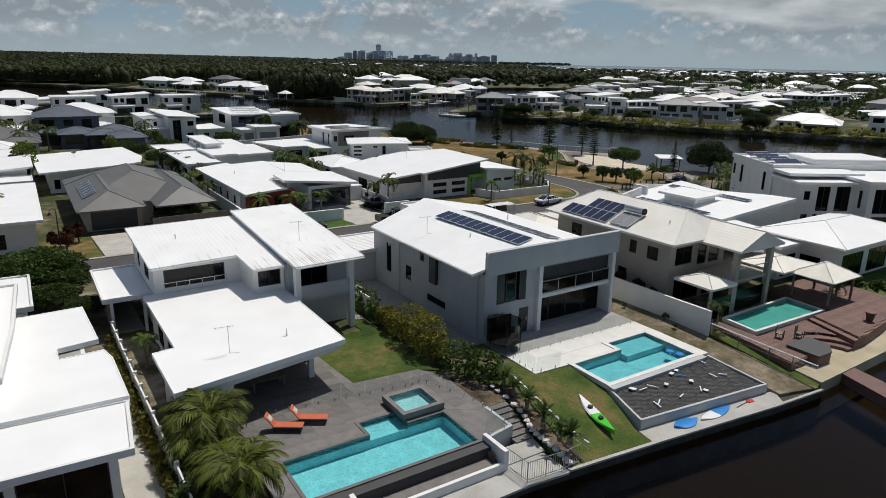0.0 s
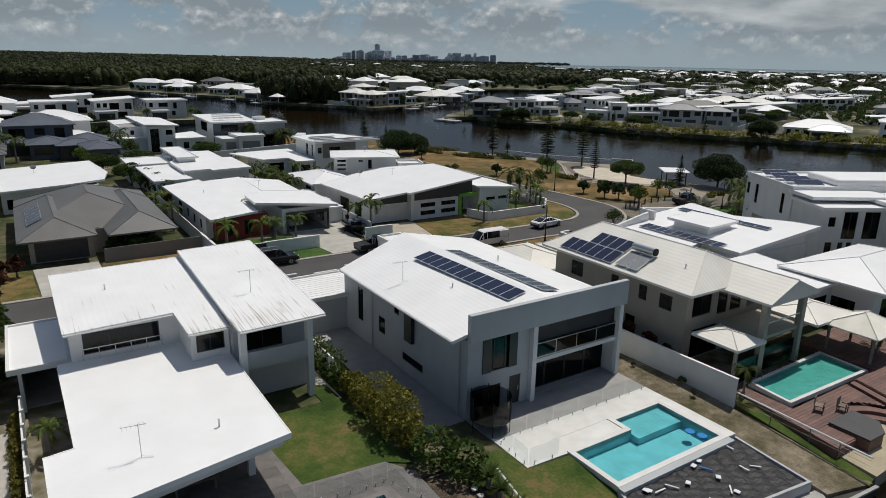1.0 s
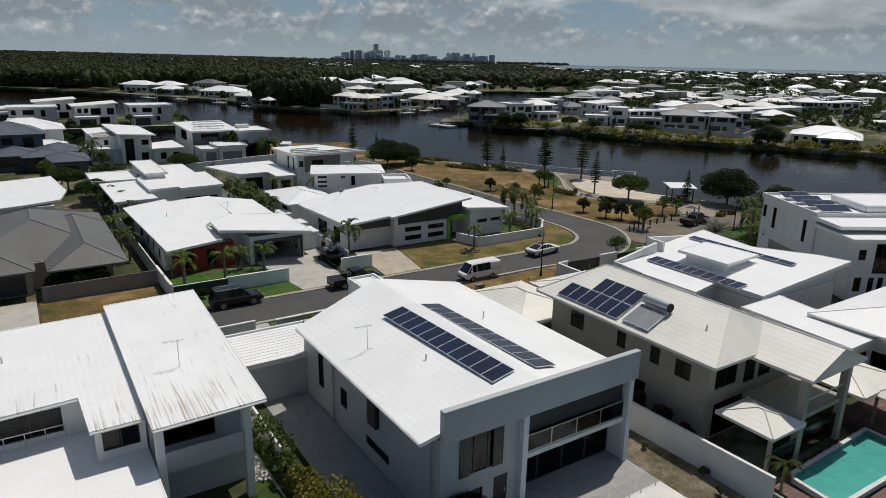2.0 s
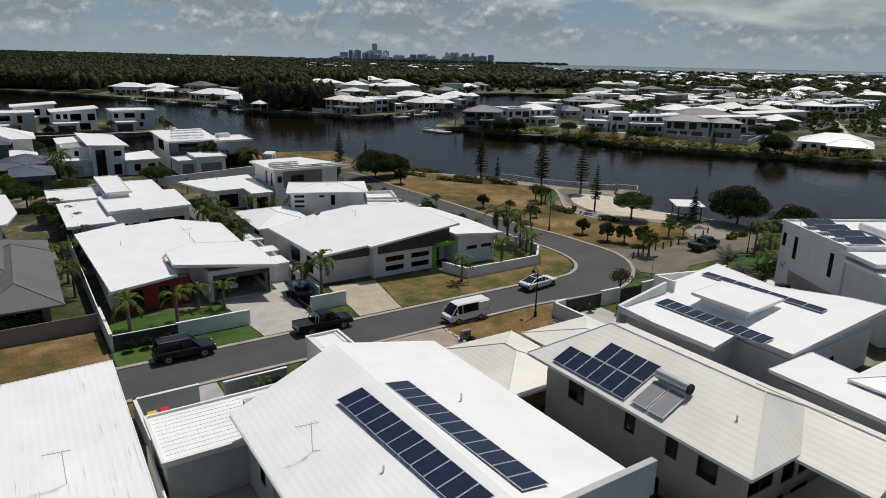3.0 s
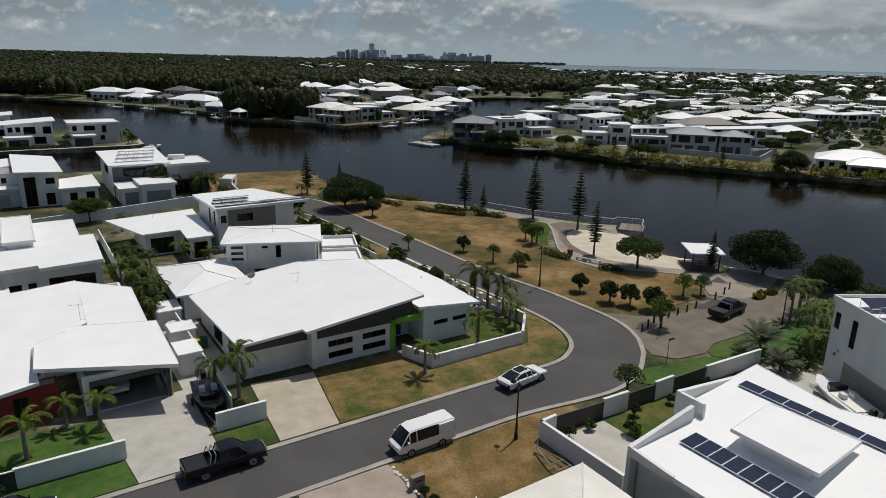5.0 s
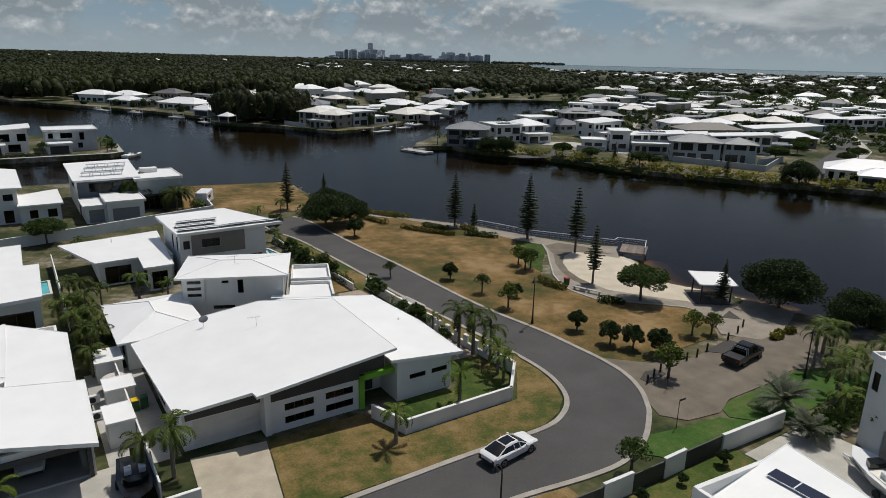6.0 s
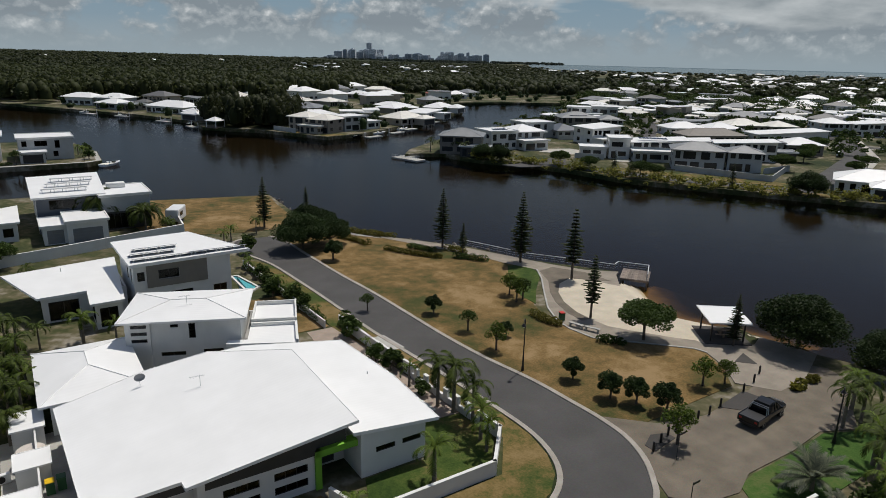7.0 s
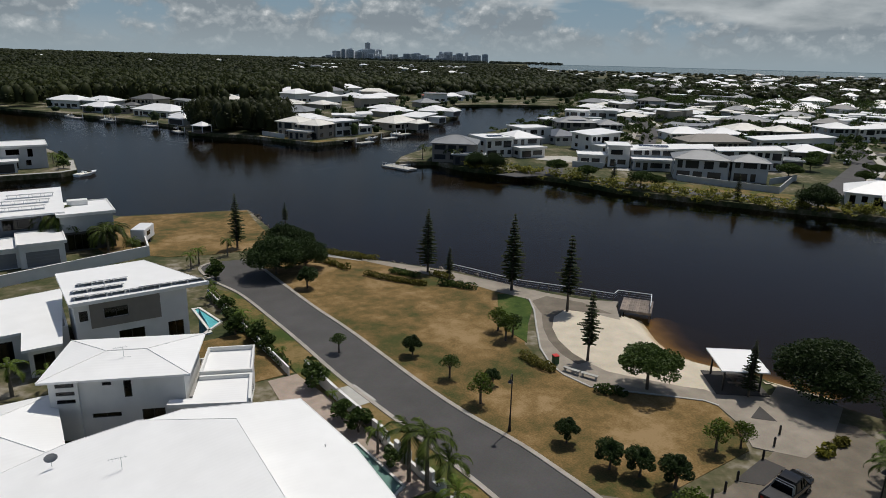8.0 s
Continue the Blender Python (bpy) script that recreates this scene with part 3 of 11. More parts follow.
def flat_roof(parent, pts, z, material, thick=0.22, label="", lip=0.0, name="roof"):
    """A roof slab over a polygon; z may slope; lip adds an upstand along the edge."""
    top = z if callable(z) else (lambda x, y: z)
    bm = bmesh.new()
    prism(bm, list(pts), lambda x, y: top(x, y) - thick, top)
    r = part(name, bm, material, parent, label)
    pts = list(pts)
    n = len(pts)
    if sum(p[0] * q[1] - q[0] * p[1] for p, q in zip(pts, pts[1:] + pts[:1])) < 0:
        pts = pts[::-1]
    bm = bmesh.new()
    rings = []
    for i in range(n):
        p = Vector(pts[i])
        d0, d1 = (p - Vector(pts[i - 1])).normalized(), (Vector(pts[(i + 1) % n]) - p).normalized()
        nr = Vector((d0.y + d1.y, -d0.x - d1.x))
        nr = nr.normalized() / max(0.5, math.sqrt(max(0.0, (1 + d0.dot(d1)) / 2)))
        z_ = top(p.x, p.y)
        o_, i_ = p + nr * 0.03, p - nr * (0.03 if lip == 0 else 0.14)
        rings.append([bm.verts.new(c) for c in ((o_.x, o_.y, z_ - thick * 0.85), (o_.x, o_.y, z_ + 0.03 + lip), (i_.x, i_.y, z_ + 0.03 + lip), (i_.x, i_.y, z_ - thick * 0.85))])
    for i in range(n):
        p, q = rings[i], rings[(i + 1) % n]
        for k in range(4):
            bm.faces.new((p[k], q[k], q[(k + 1) % 4], p[(k + 1) % 4]))
    bmesh.ops.recalc_face_normals(bm, faces=bm.faces[:])
    part("fascia", bm, material if lip == 0 else M["wall_white"], r)
    return r


def slope_walls(parent, a0, b0, a1, b1, z0, top, material, t=0.22):
    """Wall tops that follow a sloping roof: four strips from z0 up to top(a, b)."""
    for q in (rect(a0, b0, a1, b0 + t), rect(a0, b1 - t, a1, b1), rect(a0, b0 + t, a0 + t, b1 - t), rect(a1 - t, b0 + t, a1, b1 - t)):
        bm = bmesh.new()
        prism(bm, q, z0, top)
        part("wall", bm, material, parent)


def hip_roof(parent, a0, b0, a1, b1, z, h, material, thick=0.18, gable=False, label="", inset=None):
    """A hipped or gabled roof with thickness; the ridge runs along the longer side."""
    bm = bmesh.new()
    w, d = a1 - a0, b1 - b0
    if w >= d:
        k = 0 if gable else (d / 2 if inset is None else inset)
        r = [((a0 + k), (b0 + b1) / 2), ((a1 - k), (b0 + b1) / 2)]
    else:
        k = 0 if gable else (w / 2 if inset is None else inset)
        r = [((a0 + a1) / 2, b0 + k), ((a0 + a1) / 2, b1 - k)]
    c = [bm.verts.new((x, y, z)) for x, y in ((a0, b0), (a1, b0), (a1, b1), (a0, b1))]
    u = [bm.verts.new((x, y, z - thick)) for x, y in ((a0, b0), (a1, b0), (a1, b1), (a0, b1))]
    e = [bm.verts.new((*p, z + h)) for p in r]
    if w >= d:
        fs = ((c[0], c[1], e[1], e[0]), (c[2], c[3], e[0], e[1]), (c[1], c[2], e[1]), (c[3], c[0], e[0]))
    else:
        fs = ((c[3], c[0], e[0], e[1]), (c[1], c[2], e[1], e[0]), (c[0], c[1], e[0]), (c[2], c[3], e[1]))
    for f in fs:
        bm.faces.new(f)
    for i in range(4):
        bm.faces.new((u[i], u[(i + 1) % 4], c[(i + 1) % 4], c[i]))
    bm.faces.new(u[::-1])
    ro = part("roof", bm, material, parent, label)
    bm = bmesh.new()
    rod(bm, e0 := (*r[0], z + h + 0.02), (*r[1], z + h + 0.02), 0.05)
    if not gable:
        cs = [(a0, b0), (a1, b0), (a1, b1), (a0, b1)]
        own = (0, 1, 1, 0) if w >= d else (0, 0, 1, 1)
        for p, i in zip(cs, own):
            rod(bm, (*p, z + 0.02), (*r[i], z + h + 0.02), 0.045, 5)
    part("ridge_cap", bm, material, ro)
    return ro

# ---- water, land, distance ----
FAR = 4900.0
land = bmesh.new()
bed = bmesh.new()
prism(bed, [(-FAR, -600), (FAR, -600), (FAR, FAR), (-FAR, FAR)], -6, -3.2)
W_ = lambda *p: [wd(*q) for q in p]
NEAR = W_((-260, 29.5), (4.5, 29.5), (4.5, 31.7), (43.5, 31.7), (43.5, 29.5), (112, 29.5)) + [(110, 92), (75, 112), (58, 121), (53, 125), (51, 127.5), (48.4, 130.0), (47.6, 132.2), (42, 132.2), (41.6, 128.4), (39, 128.9), (34.8, 130.7), (32.6, 131.9), (31.0, 134), (29.9, 136), (29.0, 139.3), (28.9, 142.7), (29.7, 146.1), (31.4, 148.4), (34.4, 147.6), (37.4, 145.7), (38.2, 150.4)] + \
    [(39.0, 152.3), (26.0, 157.6), (17.5, 164.0), (2.8, 169.8), (-5.2, 174.0), (-13, 181), (-18.5, 191.5), (-24, 201.5), (-46.3, 193.9)] + W_((64, 191), (62, 200), (30, 203), (-260, 203))
FAR_R = [(2, 268), (5, 270.5), (14, 272), (22, 262), (35, 255), (49, 245.5), (61, 231.5), (78, 222), (94.5, 214), (111, 206.5), (140, 192), (260, 130), (1400, 60), (2600, 700), (2600, 1950), (521, 1950),
         (420, 1400), (103, 540), (90, 480), (73, 432), (45, 375), (14, 313), (3, 280)]
FAR_L = [(-1200, 500), (-330, 480), (-240, 438), (-206, 420), (-164, 399), (-132, 383), (-97, 357), (-84, 334), (-70, 330), (-57, 327), (-29, 309.5), (-18, 322), (-10, 340), (-5.7, 353), (12, 400), (25.7, 443), (29, 492), (24, 522),
         (60, 538), (103, 540), (420, 1400), (520, 1950), (330, 2400), (560, 4300), (300, 4880), (-2600, 4880), (-2600, 800)]
PEN = W_((-120, 245.5), (61, 245.5), (65, 248), (66, 268), (60, 300), (-120, 300))
for poly in (NEAR, FAR_R, FAR_L, PEN):
    prism(land, poly, -3.4, 0.0)
g = solo("ground", land, M["land"], "flat canal estate land of grass, soil and paving", "ground", "structure", block=False)
solo("canal_bed", bed, M["bed"], "brown bed under canals and sea", "ground", "structure", block=False)
bm = bmesh.new()
bm.faces.new([bm.verts.new((*p, WATER)) for p in ((-FAR, -600), (FAR, -600), (FAR, FAR), (-FAR, FAR))])
solo("water", bm, M["water"], "dark tannin canal water with small ripples", "water", "structure", block=False)

bm = bmesh.new()
bm.faces.new([bm.verts.new((*p, WATER + 0.05)) for p in ((510, 1952), (FAR, 1952), (FAR, FAR - 20), (305, FAR - 20), (562, 4302), (332, 2402))])
solo("sea", bm, M["sea"], "hazy blue-grey open sea beyond the suburbs", "water", "structure", block=False)


def sky_material():
    """Heaped cloud with grey bases over a blue-grey sky, hazy towards the horizon."""
    m = bpy.data.materials.new("cloudy_sky")
    m.use_nodes = True
    n, ln = m.node_tree.nodes, m.node_tree.links
    n.remove(n["Principled BSDF"])
    em, tc = n.new("ShaderNodeEmission"), n.new("ShaderNodeTexCoord")

    def noise(scale, stretch, detail, rough, lift=0.0):
        mp, nz = n.new("ShaderNodeMapping"), n.new("ShaderNodeTexNoise")
        mp.inputs["Scale"].default_value = (scale, scale, scale * stretch)
        mp.inputs["Location"].default_value = (3.1, 1.7, 0.4 + lift)
        nz.inputs["Scale"].default_value, nz.inputs["Detail"].default_value, nz.inputs["Roughness"].default_value = 1.0, detail, rough
        ln.new(tc.outputs["Object"], mp.inputs["Vector"]), ln.new(mp.outputs[0], nz.inputs["Vector"])
        return nz.outputs["Fac"]

    def math_(op, a, b, c=0.0):
        nd = n.new("ShaderNodeMath")
        nd.operation = op
        for k, v in enumerate((a, b, c)):
            if isinstance(v, (int, float)):
                nd.inputs[k].default_value = v
            else:
                ln.new(v, nd.inputs[k])
        return nd.outputs[0]

    def ramp(fac, *stops):
        r = n.new("ShaderNodeValToRGB")
        e = r.color_ramp.elements
        e[0].position, e[0].color = stops[0][0], (*stops[0][1], 1)
        e[1].position, e[1].color = stops[-1][0], (*stops[-1][1], 1)
        for p_, c_ in stops[1:-1]:
            e.new(p_).color = (*c_, 1)
        ln.new(fac, r.inputs["Fac"])
        return r.outputs["Color"]

    def mix(f, a, b):
        mx = n.new("ShaderNodeMix")
        mx.data_type = "RGBA"
        ln.new(f, mx.inputs["Factor"]), ln.new(a, mx.inputs[6]), ln.new(b, mx.inputs[7])
        return mx.outputs[2]

    sep, hz = n.new("ShaderNodeSeparateXYZ"), n.new("ShaderNodeMapRange")
    ln.new(tc.outputs["Object"], sep.inputs[0]), ln.new(sep.outputs["Z"], hz.inputs["Value"])
    hz.inputs["From Min"].default_value, hz.inputs["From Max"].default_value = 0.0, 450.0
    up = hz.outputs[0]
    heap = noise(0.0042, 1.5, 7, 0.53)
    heap_up = noise(0.0042, 1.5, 5, 0.5, 0.2)
    bank = noise(0.0011, 2.6, 4, 0.5)
    vm, wob, vo = n.new("ShaderNodeMapping"), n.new("ShaderNodeVectorMath"), n.new("ShaderNodeTexVoronoi")
    nz2 = n.new("ShaderNodeTexNoise")
    nz2.inputs["Scale"].default_value, nz2.inputs["Detail"].default_value = 0.009, 4.0
    ln.new(tc.outputs["Object"], nz2.inputs["Vector"])
    wob.operation = "MULTIPLY_ADD"
    wob.inputs[1].default_value = (110, 110, 110)
    ln.new(nz2.outputs["Color"], wob.inputs[0]), ln.new(tc.outputs["Object"], wob.inputs[2])
    vm.inputs["Scale"].default_value = (0.011, 0.011, 0.014)
    ln.new(wob.outputs[0], vm.inputs["Vector"])
    vo.feature = "SMOOTH_F1"
    vo.inputs["Scale"].default_value, vo.inputs["Detail"].default_value, vo.inputs["Roughness"].default_value = 1.0, 3.0, 0.55
    ln.new(vm.outputs[0], vo.inputs["Vector"])
    puff = math_("SUBTRACT", 0.62, vo.outputs["Distance"])
    body = math_("MULTIPLY_ADD", puff, 0.1, math_("ADD", math_("MULTIPLY", bank, 0.8), math_("MULTIPLY", heap, 0.42)))
    cover = ramp(body, (0.46, (0, 0, 0)), (0.56, (1, 1, 1)))
    lit = math_("MULTIPLY_ADD", puff, 0.5, math_("MULTIPLY_ADD", math_("SUBTRACT", heap, heap_up), 2.0, 0.4))
    cloud = ramp(lit, (0.22, (0.23, 0.272, 0.305)), (0.5, (0.36, 0.4, 0.425)), (0.85, (0.7, 0.72, 0.725)))
    blue = ramp(up, (0.0, (0.275, 0.345, 0.395)), (1.0, (0.205, 0.3, 0.375)))
    haze = ramp(up, (0.05, (0, 0, 0)), (0.55, (1, 1, 1)))
    far_grey = ramp(up, (0.0, (0.285, 0.35, 0.39)), (0.6, (0.33, 0.385, 0.415)))
    sky_c = mix(haze, far_grey, mix(cover, blue, cloud))
    roll = ramp(math_("MULTIPLY_ADD", up, 0.5, math_("MULTIPLY", noise(0.0007, 5.0, 5, 0.5), 0.9)), (0.78, (0, 0, 0)), (0.86, (1, 1, 1)))
    side = ramp(math_("MULTIPLY_ADD", sep.outputs["X"], 0.0004, 0.1), (0.15, (0, 0, 0)), (0.5, (1, 1, 1)))
    dark = ramp(noise(0.002, 3.0, 5, 0.55), (0.35, (0.27, 0.31, 0.335)), (0.7, (0.52, 0.555, 0.57)))
    pick = n.new("ShaderNodeMix")
    pick.data_type, pick.blend_type = "RGBA", "MULTIPLY"
    pick.inputs["Factor"].default_value = 1.0
    ln.new(roll, pick.inputs[6]), ln.new(side, pick.inputs[7])
    ln.new(mix(pick.outputs[2], sky_c, dark), em.inputs["Color"])
    ln.new(em.outputs[0], n["Material Output"].inputs["Surface"])
    return m


bm = bmesh.new()
cols = []
for i in range(49):
    k = radians(-60 + 120 * i / 48)
    cols.append([bm.verts.new((4890 * math.sin(k), 4890 * math.cos(k), z)) for z in (-12, 16, 300, 700, 1100)])
for p, q in zip(cols, cols[1:]):
    for i in range(4):
        bm.faces.new((p[i], q[i], q[i + 1], p[i + 1]))
solo("backdrop", bm, sky_material(), "broken grey and white cloud over blue-grey sky", "sky", "structure", block=False)

# ---- road, kerbs, paths, park ----
ROAD_N = [(-120, 72.2), (-30, 72.2), (20, 72.1), (45, 72.0), (56, 72.0), (62, 72.0), (66, 71.9), (70.2, 71.9), (72.7, 72.8), (74.6, 74.4), (75.9, 76.8), (76.6, 80.0), (76.6, 84.5), (75.9, 94.5), (75.0, 105), (74.7, 115), (74.3, 124), (73.6, 134), (72.0, 141), (71.8, 147.5), (74.5, 149.5)]
ROAD_S = [(-120, 66.5), (-30, 66.5), (20, 66.6), (45, 66.7), (56, 66.8), (62, 66.7), (67.9, 65.9), (71.5, 65.8), (75.0, 66.9), (78.2, 69.1), (79.7, 70.6), (81.3, 72.8), (82.4, 75.6), (82.7, 78.6), (82.6, 82), (82.3, 87), (81.3, 93.5), (80.8, 100), (80.6, 108), (80.4, 116), (79.8, 125), (79.5, 135), (79.2, 145.5), (78, 149)]


def inside(x, y, poly):
    c = False
    for (x0, y0), (x1, y1) in zip(poly, poly[1:] + poly[:1]):
        if (y0 > y) != (y1 > y) and x < (x1 - x0) * (y - y0) / (y1 - y0) + x0:
            c = not c
    return c


def smooth_line(pts, n=5):
    """Catmull-Rom through the points."""
    out = []
    for i in range(len(pts) - 1):
        p0, p1, p2, p3 = (Vector(pts[max(0, min(len(pts) - 1, j))]) for j in (i - 1, i, i + 1, i + 2))
        for k in range(n):
            t = k / n
            v = 0.5 * (2 * p1 + (p2 - p0) * t + (2 * p0 - 5 * p1 + 4 * p2 - p3) * t * t + (3 * p1 - p0 - 3 * p2 + p3) * t ** 3)
            out.append((v.x, v.y))
    return out + [tuple(pts[-1])]


RN, RS = smooth_line(ROAD_N), smooth_line(ROAD_S)
patch("road", RN + RS[::-1], 0.03, M["asphalt"], "grey asphalt suburban street curving round a bend", category="road")


def ribbon(name, line, w, z0, z1, material, label, category="kerb", gap=1):
    """A band along a line, w to its left (minus: right), with a bevelled top edge."""
    bm = bmesh.new()
    n = len(line)
    rings = []
    for i in range(n):
        p = Vector(line[i])
        d = (Vector(line[min(n - 1, i + 1)]) - Vector(line[max(0, i - 1)])).normalized()
        nr = Vector((-d.y, d.x)) * w
        rings.append([bm.verts.new((*(p + nr * f), z)) for f, z in ((0, z0), (0, z1 - 0.02), (0.12, z1), (1, z1), (1, z0))])
    for p, q in zip(rings, rings[1:]):
        for k in range(4):
            bm.faces.new((p[k], q[k], q[k + 1], p[k + 1]))
    bmesh.ops.recalc_face_normals(bm, faces=bm.faces[:])
    return solo(name, bm, material, label, category, "structure")


ribbon("kerb", RN, 0.45, -0.1, 0.12, M["kerb"], "mountable concrete kerb beside the asphalt road")
ribbon("kerb", RS, -0.45, -0.1, 0.12, M["kerb"], "mountable concrete kerb beside the asphalt road")

PARK = [(83.1, 82), (82.8, 87), (81.8, 93.5), (81.3, 100), (81.1, 108), (80.9, 116), (80.3, 125), (80.0, 135), (79.7, 145), (84, 150), (88, 156)] + [bl(*p) for p in ((-9, 175.5), (-4, 171.5), (3.5, 168), (17, 162), (25.5, 156), (26.2, 152), (24.7, 138), (26.5, 132), (33, 128.6), (41, 126.5), (41.5, 121), (40.8, 117.5), (35.5, 114), (30.5, 110.6), (29.2, 107.6))] + [(83.2, 78.7)]
patch("lawn", PARK, 0.05, M["dry_grass"], "sun-dried brown park grass", category="grass")
patch("lawn", [bl(*p) for p in ((26, 154.5), (27.3, 150), (25.9, 144), (25.0, 138.4), (23.5, 141), (22.5, 147), (23, 154))], 0.075, M["grass"], "green strip of park lawn", category="grass")
patch("lawn", [bl(*p) for p in ((-14, 180.5), (-19.5, 191), (-24, 200.8), (-46, 193.2), (-47.5, 180), (-38, 170), (-27, 168), (-20, 170), (-16, 172.5))], 0.05, M["dry_grass"], "dry brown grass on a vacant waterfront block", category="grass")
patch("lawn", [(48.9, 72.7), (61.5, 72.5), (70, 72.4), (72.4, 73.3), (74.2, 74.8), (75.4, 77.0), (76.1, 80), (76.1, 84.5), (75.4, 94.5), (74.5, 105), (74.2, 115), (73.8, 124), (73.1, 134), (71, 138), (71.4, 108), (72.7, 98), (73.4, 93), (74.0, 86), (73.9, 80.6), (70.8, 76.8), (59.8, 76.8), (58.5, 81.5), (50.5, 81.5)], 0.06, M["verge"], "half-dry grass verge between kerb and garden wall", category="grass")
RIM = ((31.3, 148.7), (29.4, 146.3), (28.6, 142.7), (28.7, 139.2), (29.6, 135.8), (30.8, 133.6), (32.4, 131.5), (34.8, 130.3), (39.1, 128.5), (41.2, 127.9))
KERB_P = ((27.0, 152.3), (27.1, 148.3), (26.6, 142.6), (26.2, 137.0), (26.7, 132.6), (27.7, 130.5), (29.8, 128.0), (33.0, 127.2), (36.4, 126.5), (40.2, 125.6), (41.2, 124.7))
patch("footpath", [bl(*p) for p in ((3, 169.3), (15.2, 164.3), (22.9, 159.5), (29.8, 154.9), (34.2, 152.6), (39.0, 152.0), (38.3, 150.6), (37.5, 145.6), (34.4, 147.7)) + RIM + ((42.0, 127.0), (47.3, 127.0), (49, 129.2), (53, 124.8), (49, 119.5), (45, 116.5), (41.3, 118), (41.8, 121.5)) + KERB_P[::-1] + ((25.6, 153.3), (22.5, 155.4), (20.1, 157.5), (14, 161.5), (3, 168.2))], 0.08, M["park_path"], "winding pinkish-grey concrete footpath along the water", category="path")
ribbon("path_edge", [bl(*p) for p in KERB_P], 0.22, -0.05, 0.14, M["concrete"], "pale concrete edging beside the park path", "kerb")
patch("path_inlay", [bl(*p) for p in ((27.4, 151.6), (29.6, 153.6), (34.0, 151.4), (36.9, 147.6), (34.4, 147.9)) + RIM[:6] + ((29.7, 133.0), (28.4, 135.5), (27.6, 139.2), (27.5, 142.7), (28.0, 147.2))], 0.1, M["park_paving"], "darker grey paved band beside the sand", category="path")
patch("footpath", [bl(*p) for p in ((-12, 168), (-13.5, 178), (-5.5, 173.3), (-1.5, 170.5), (3.3, 167.8), (-4, 170.2), (-9, 173.5), (-10.5, 168))], 0.075, M["concrete"], "pale concrete path end beside the water", category="path")
SAND = [bl(*p) for p in RIM + ((42.0, 127.6), (42.0, 131.9), (47.4, 131.9), (48.7, 129.6), (52, 127.5), (57, 131), (55, 140), (51, 148), (45, 151), (40.5, 147.6), (37.5, 146.0), (34.5, 147.9))]
TIDE = ((41.2, 152), (41.0, 143), (41.6, 139), (43.5, 136.8), (47, 134.6), (51, 131.5), (58, 126))


def sand_z(a, b):
    """Dry sand, then a slope into the water, by the distance from the tide line."""
    p = Vector(wd(a, b))
    best, s = 1e9, 0.0
    for q0, q1 in zip(TIDE, TIDE[1:]):
        q0, q1 = Vector(q0), Vector(q1)
        d = q1 - q0
        f = max(0.0, min(1.0, (p - q0).dot(d) / d.length_squared))
        e = (p - q0 - d * f).length
        if e < best:
            best, s = e, (1 if d.x * (p.y - q0.y) - d.y * (p.x - q0.x) > 0 else -1)
    s *= best
    return min(0.11, -1.25 - 0.42 * s) if s < 0 else max(-3.15, -1.25 - 0.19 * s)


bm = bmesh.new()
SAND_W, STEP, gv_ = [wd(*p) for p in SAND], 0.55, {}
for i in range(56):
    for j in range(48):
        x, y = 27.5 + i * STEP, 125.5 + j * STEP
        if any(inside(x + u, y + v, SAND_W) for u in (-0.1, 0.27, 0.65) for v in (-0.1, 0.27, 0.65)):
            f = []
            for di, dj in ((0, 0), (1, 0), (1, 1), (0, 1)):
                if (i + di, j + dj) not in gv_:
                    p = bl(x + di * STEP, y + dj * STEP)
                    gv_[i + di, j + dj] = bm.verts.new((*p, min(0.065, sand_z(*p)) + 0.012 * math.sin(i * 1.7 + j) * math.sin(j * 2.3)))
                f.append(gv_[i + di, j + dj])
            bm.faces.new(f).smooth = True
solo("sand", bm, M["sand"], "pale sand beach sloping into the canal", "sand", "structure")

# car park and its lawn
patch("car_park", [(83.2, 78.8), (82.9, 75.5), (81.7, 72.5), (80.0, 70.2), (79.2, 68.6), (80.6, 66.8), (84, 66.2), (86.7, 67.2), (92.6, 67.1), (97.2, 67.5), (100.5, 66.0), (104.5, 68.5), (108.5, 69), (110, 73.5), (107, 78), (101, 75.4), (97, 74.6), (91.2, 74.2), (86.5, 75.5)], 0.07, M["park_paving"], "weathered paved car park at the road bend", category="pavement")
for p in (((84.5, 74.6), (85.9, 74.1), (85.9, 73.2), (82.9, 72.8), (82.9, 73.8)), ((93.4, 74.5), (98.1, 75.1), (98.4, 73.3), (94.8, 72.9)), ((103.1, 79.3), (105.8, 80.1), (104.6, 77.7))):
    patch("path_inlay", list(p), 0.105, M["asphalt_dark"], "dark grey paved inlay in the path", category="path")
patch("lawn", [(79.8, 66.3), (83.2, 65.8), (86.2, 62.9), (76, 62.9), (73.5, 65.6), (76.2, 67.0)], 0.06, M["grass_lush"], "green corner lawn beside the road", category="grass")
patch("lawn", [(86.6, 62.5), (84.0, 65.4), (84.8, 66.7), (87, 67.0), (92.6, 66.9), (97.2, 67.2), (100.6, 65.6), (102, 62.5)], 0.06, M["grass_lush"], "green lawn beside the car park", category="grass")

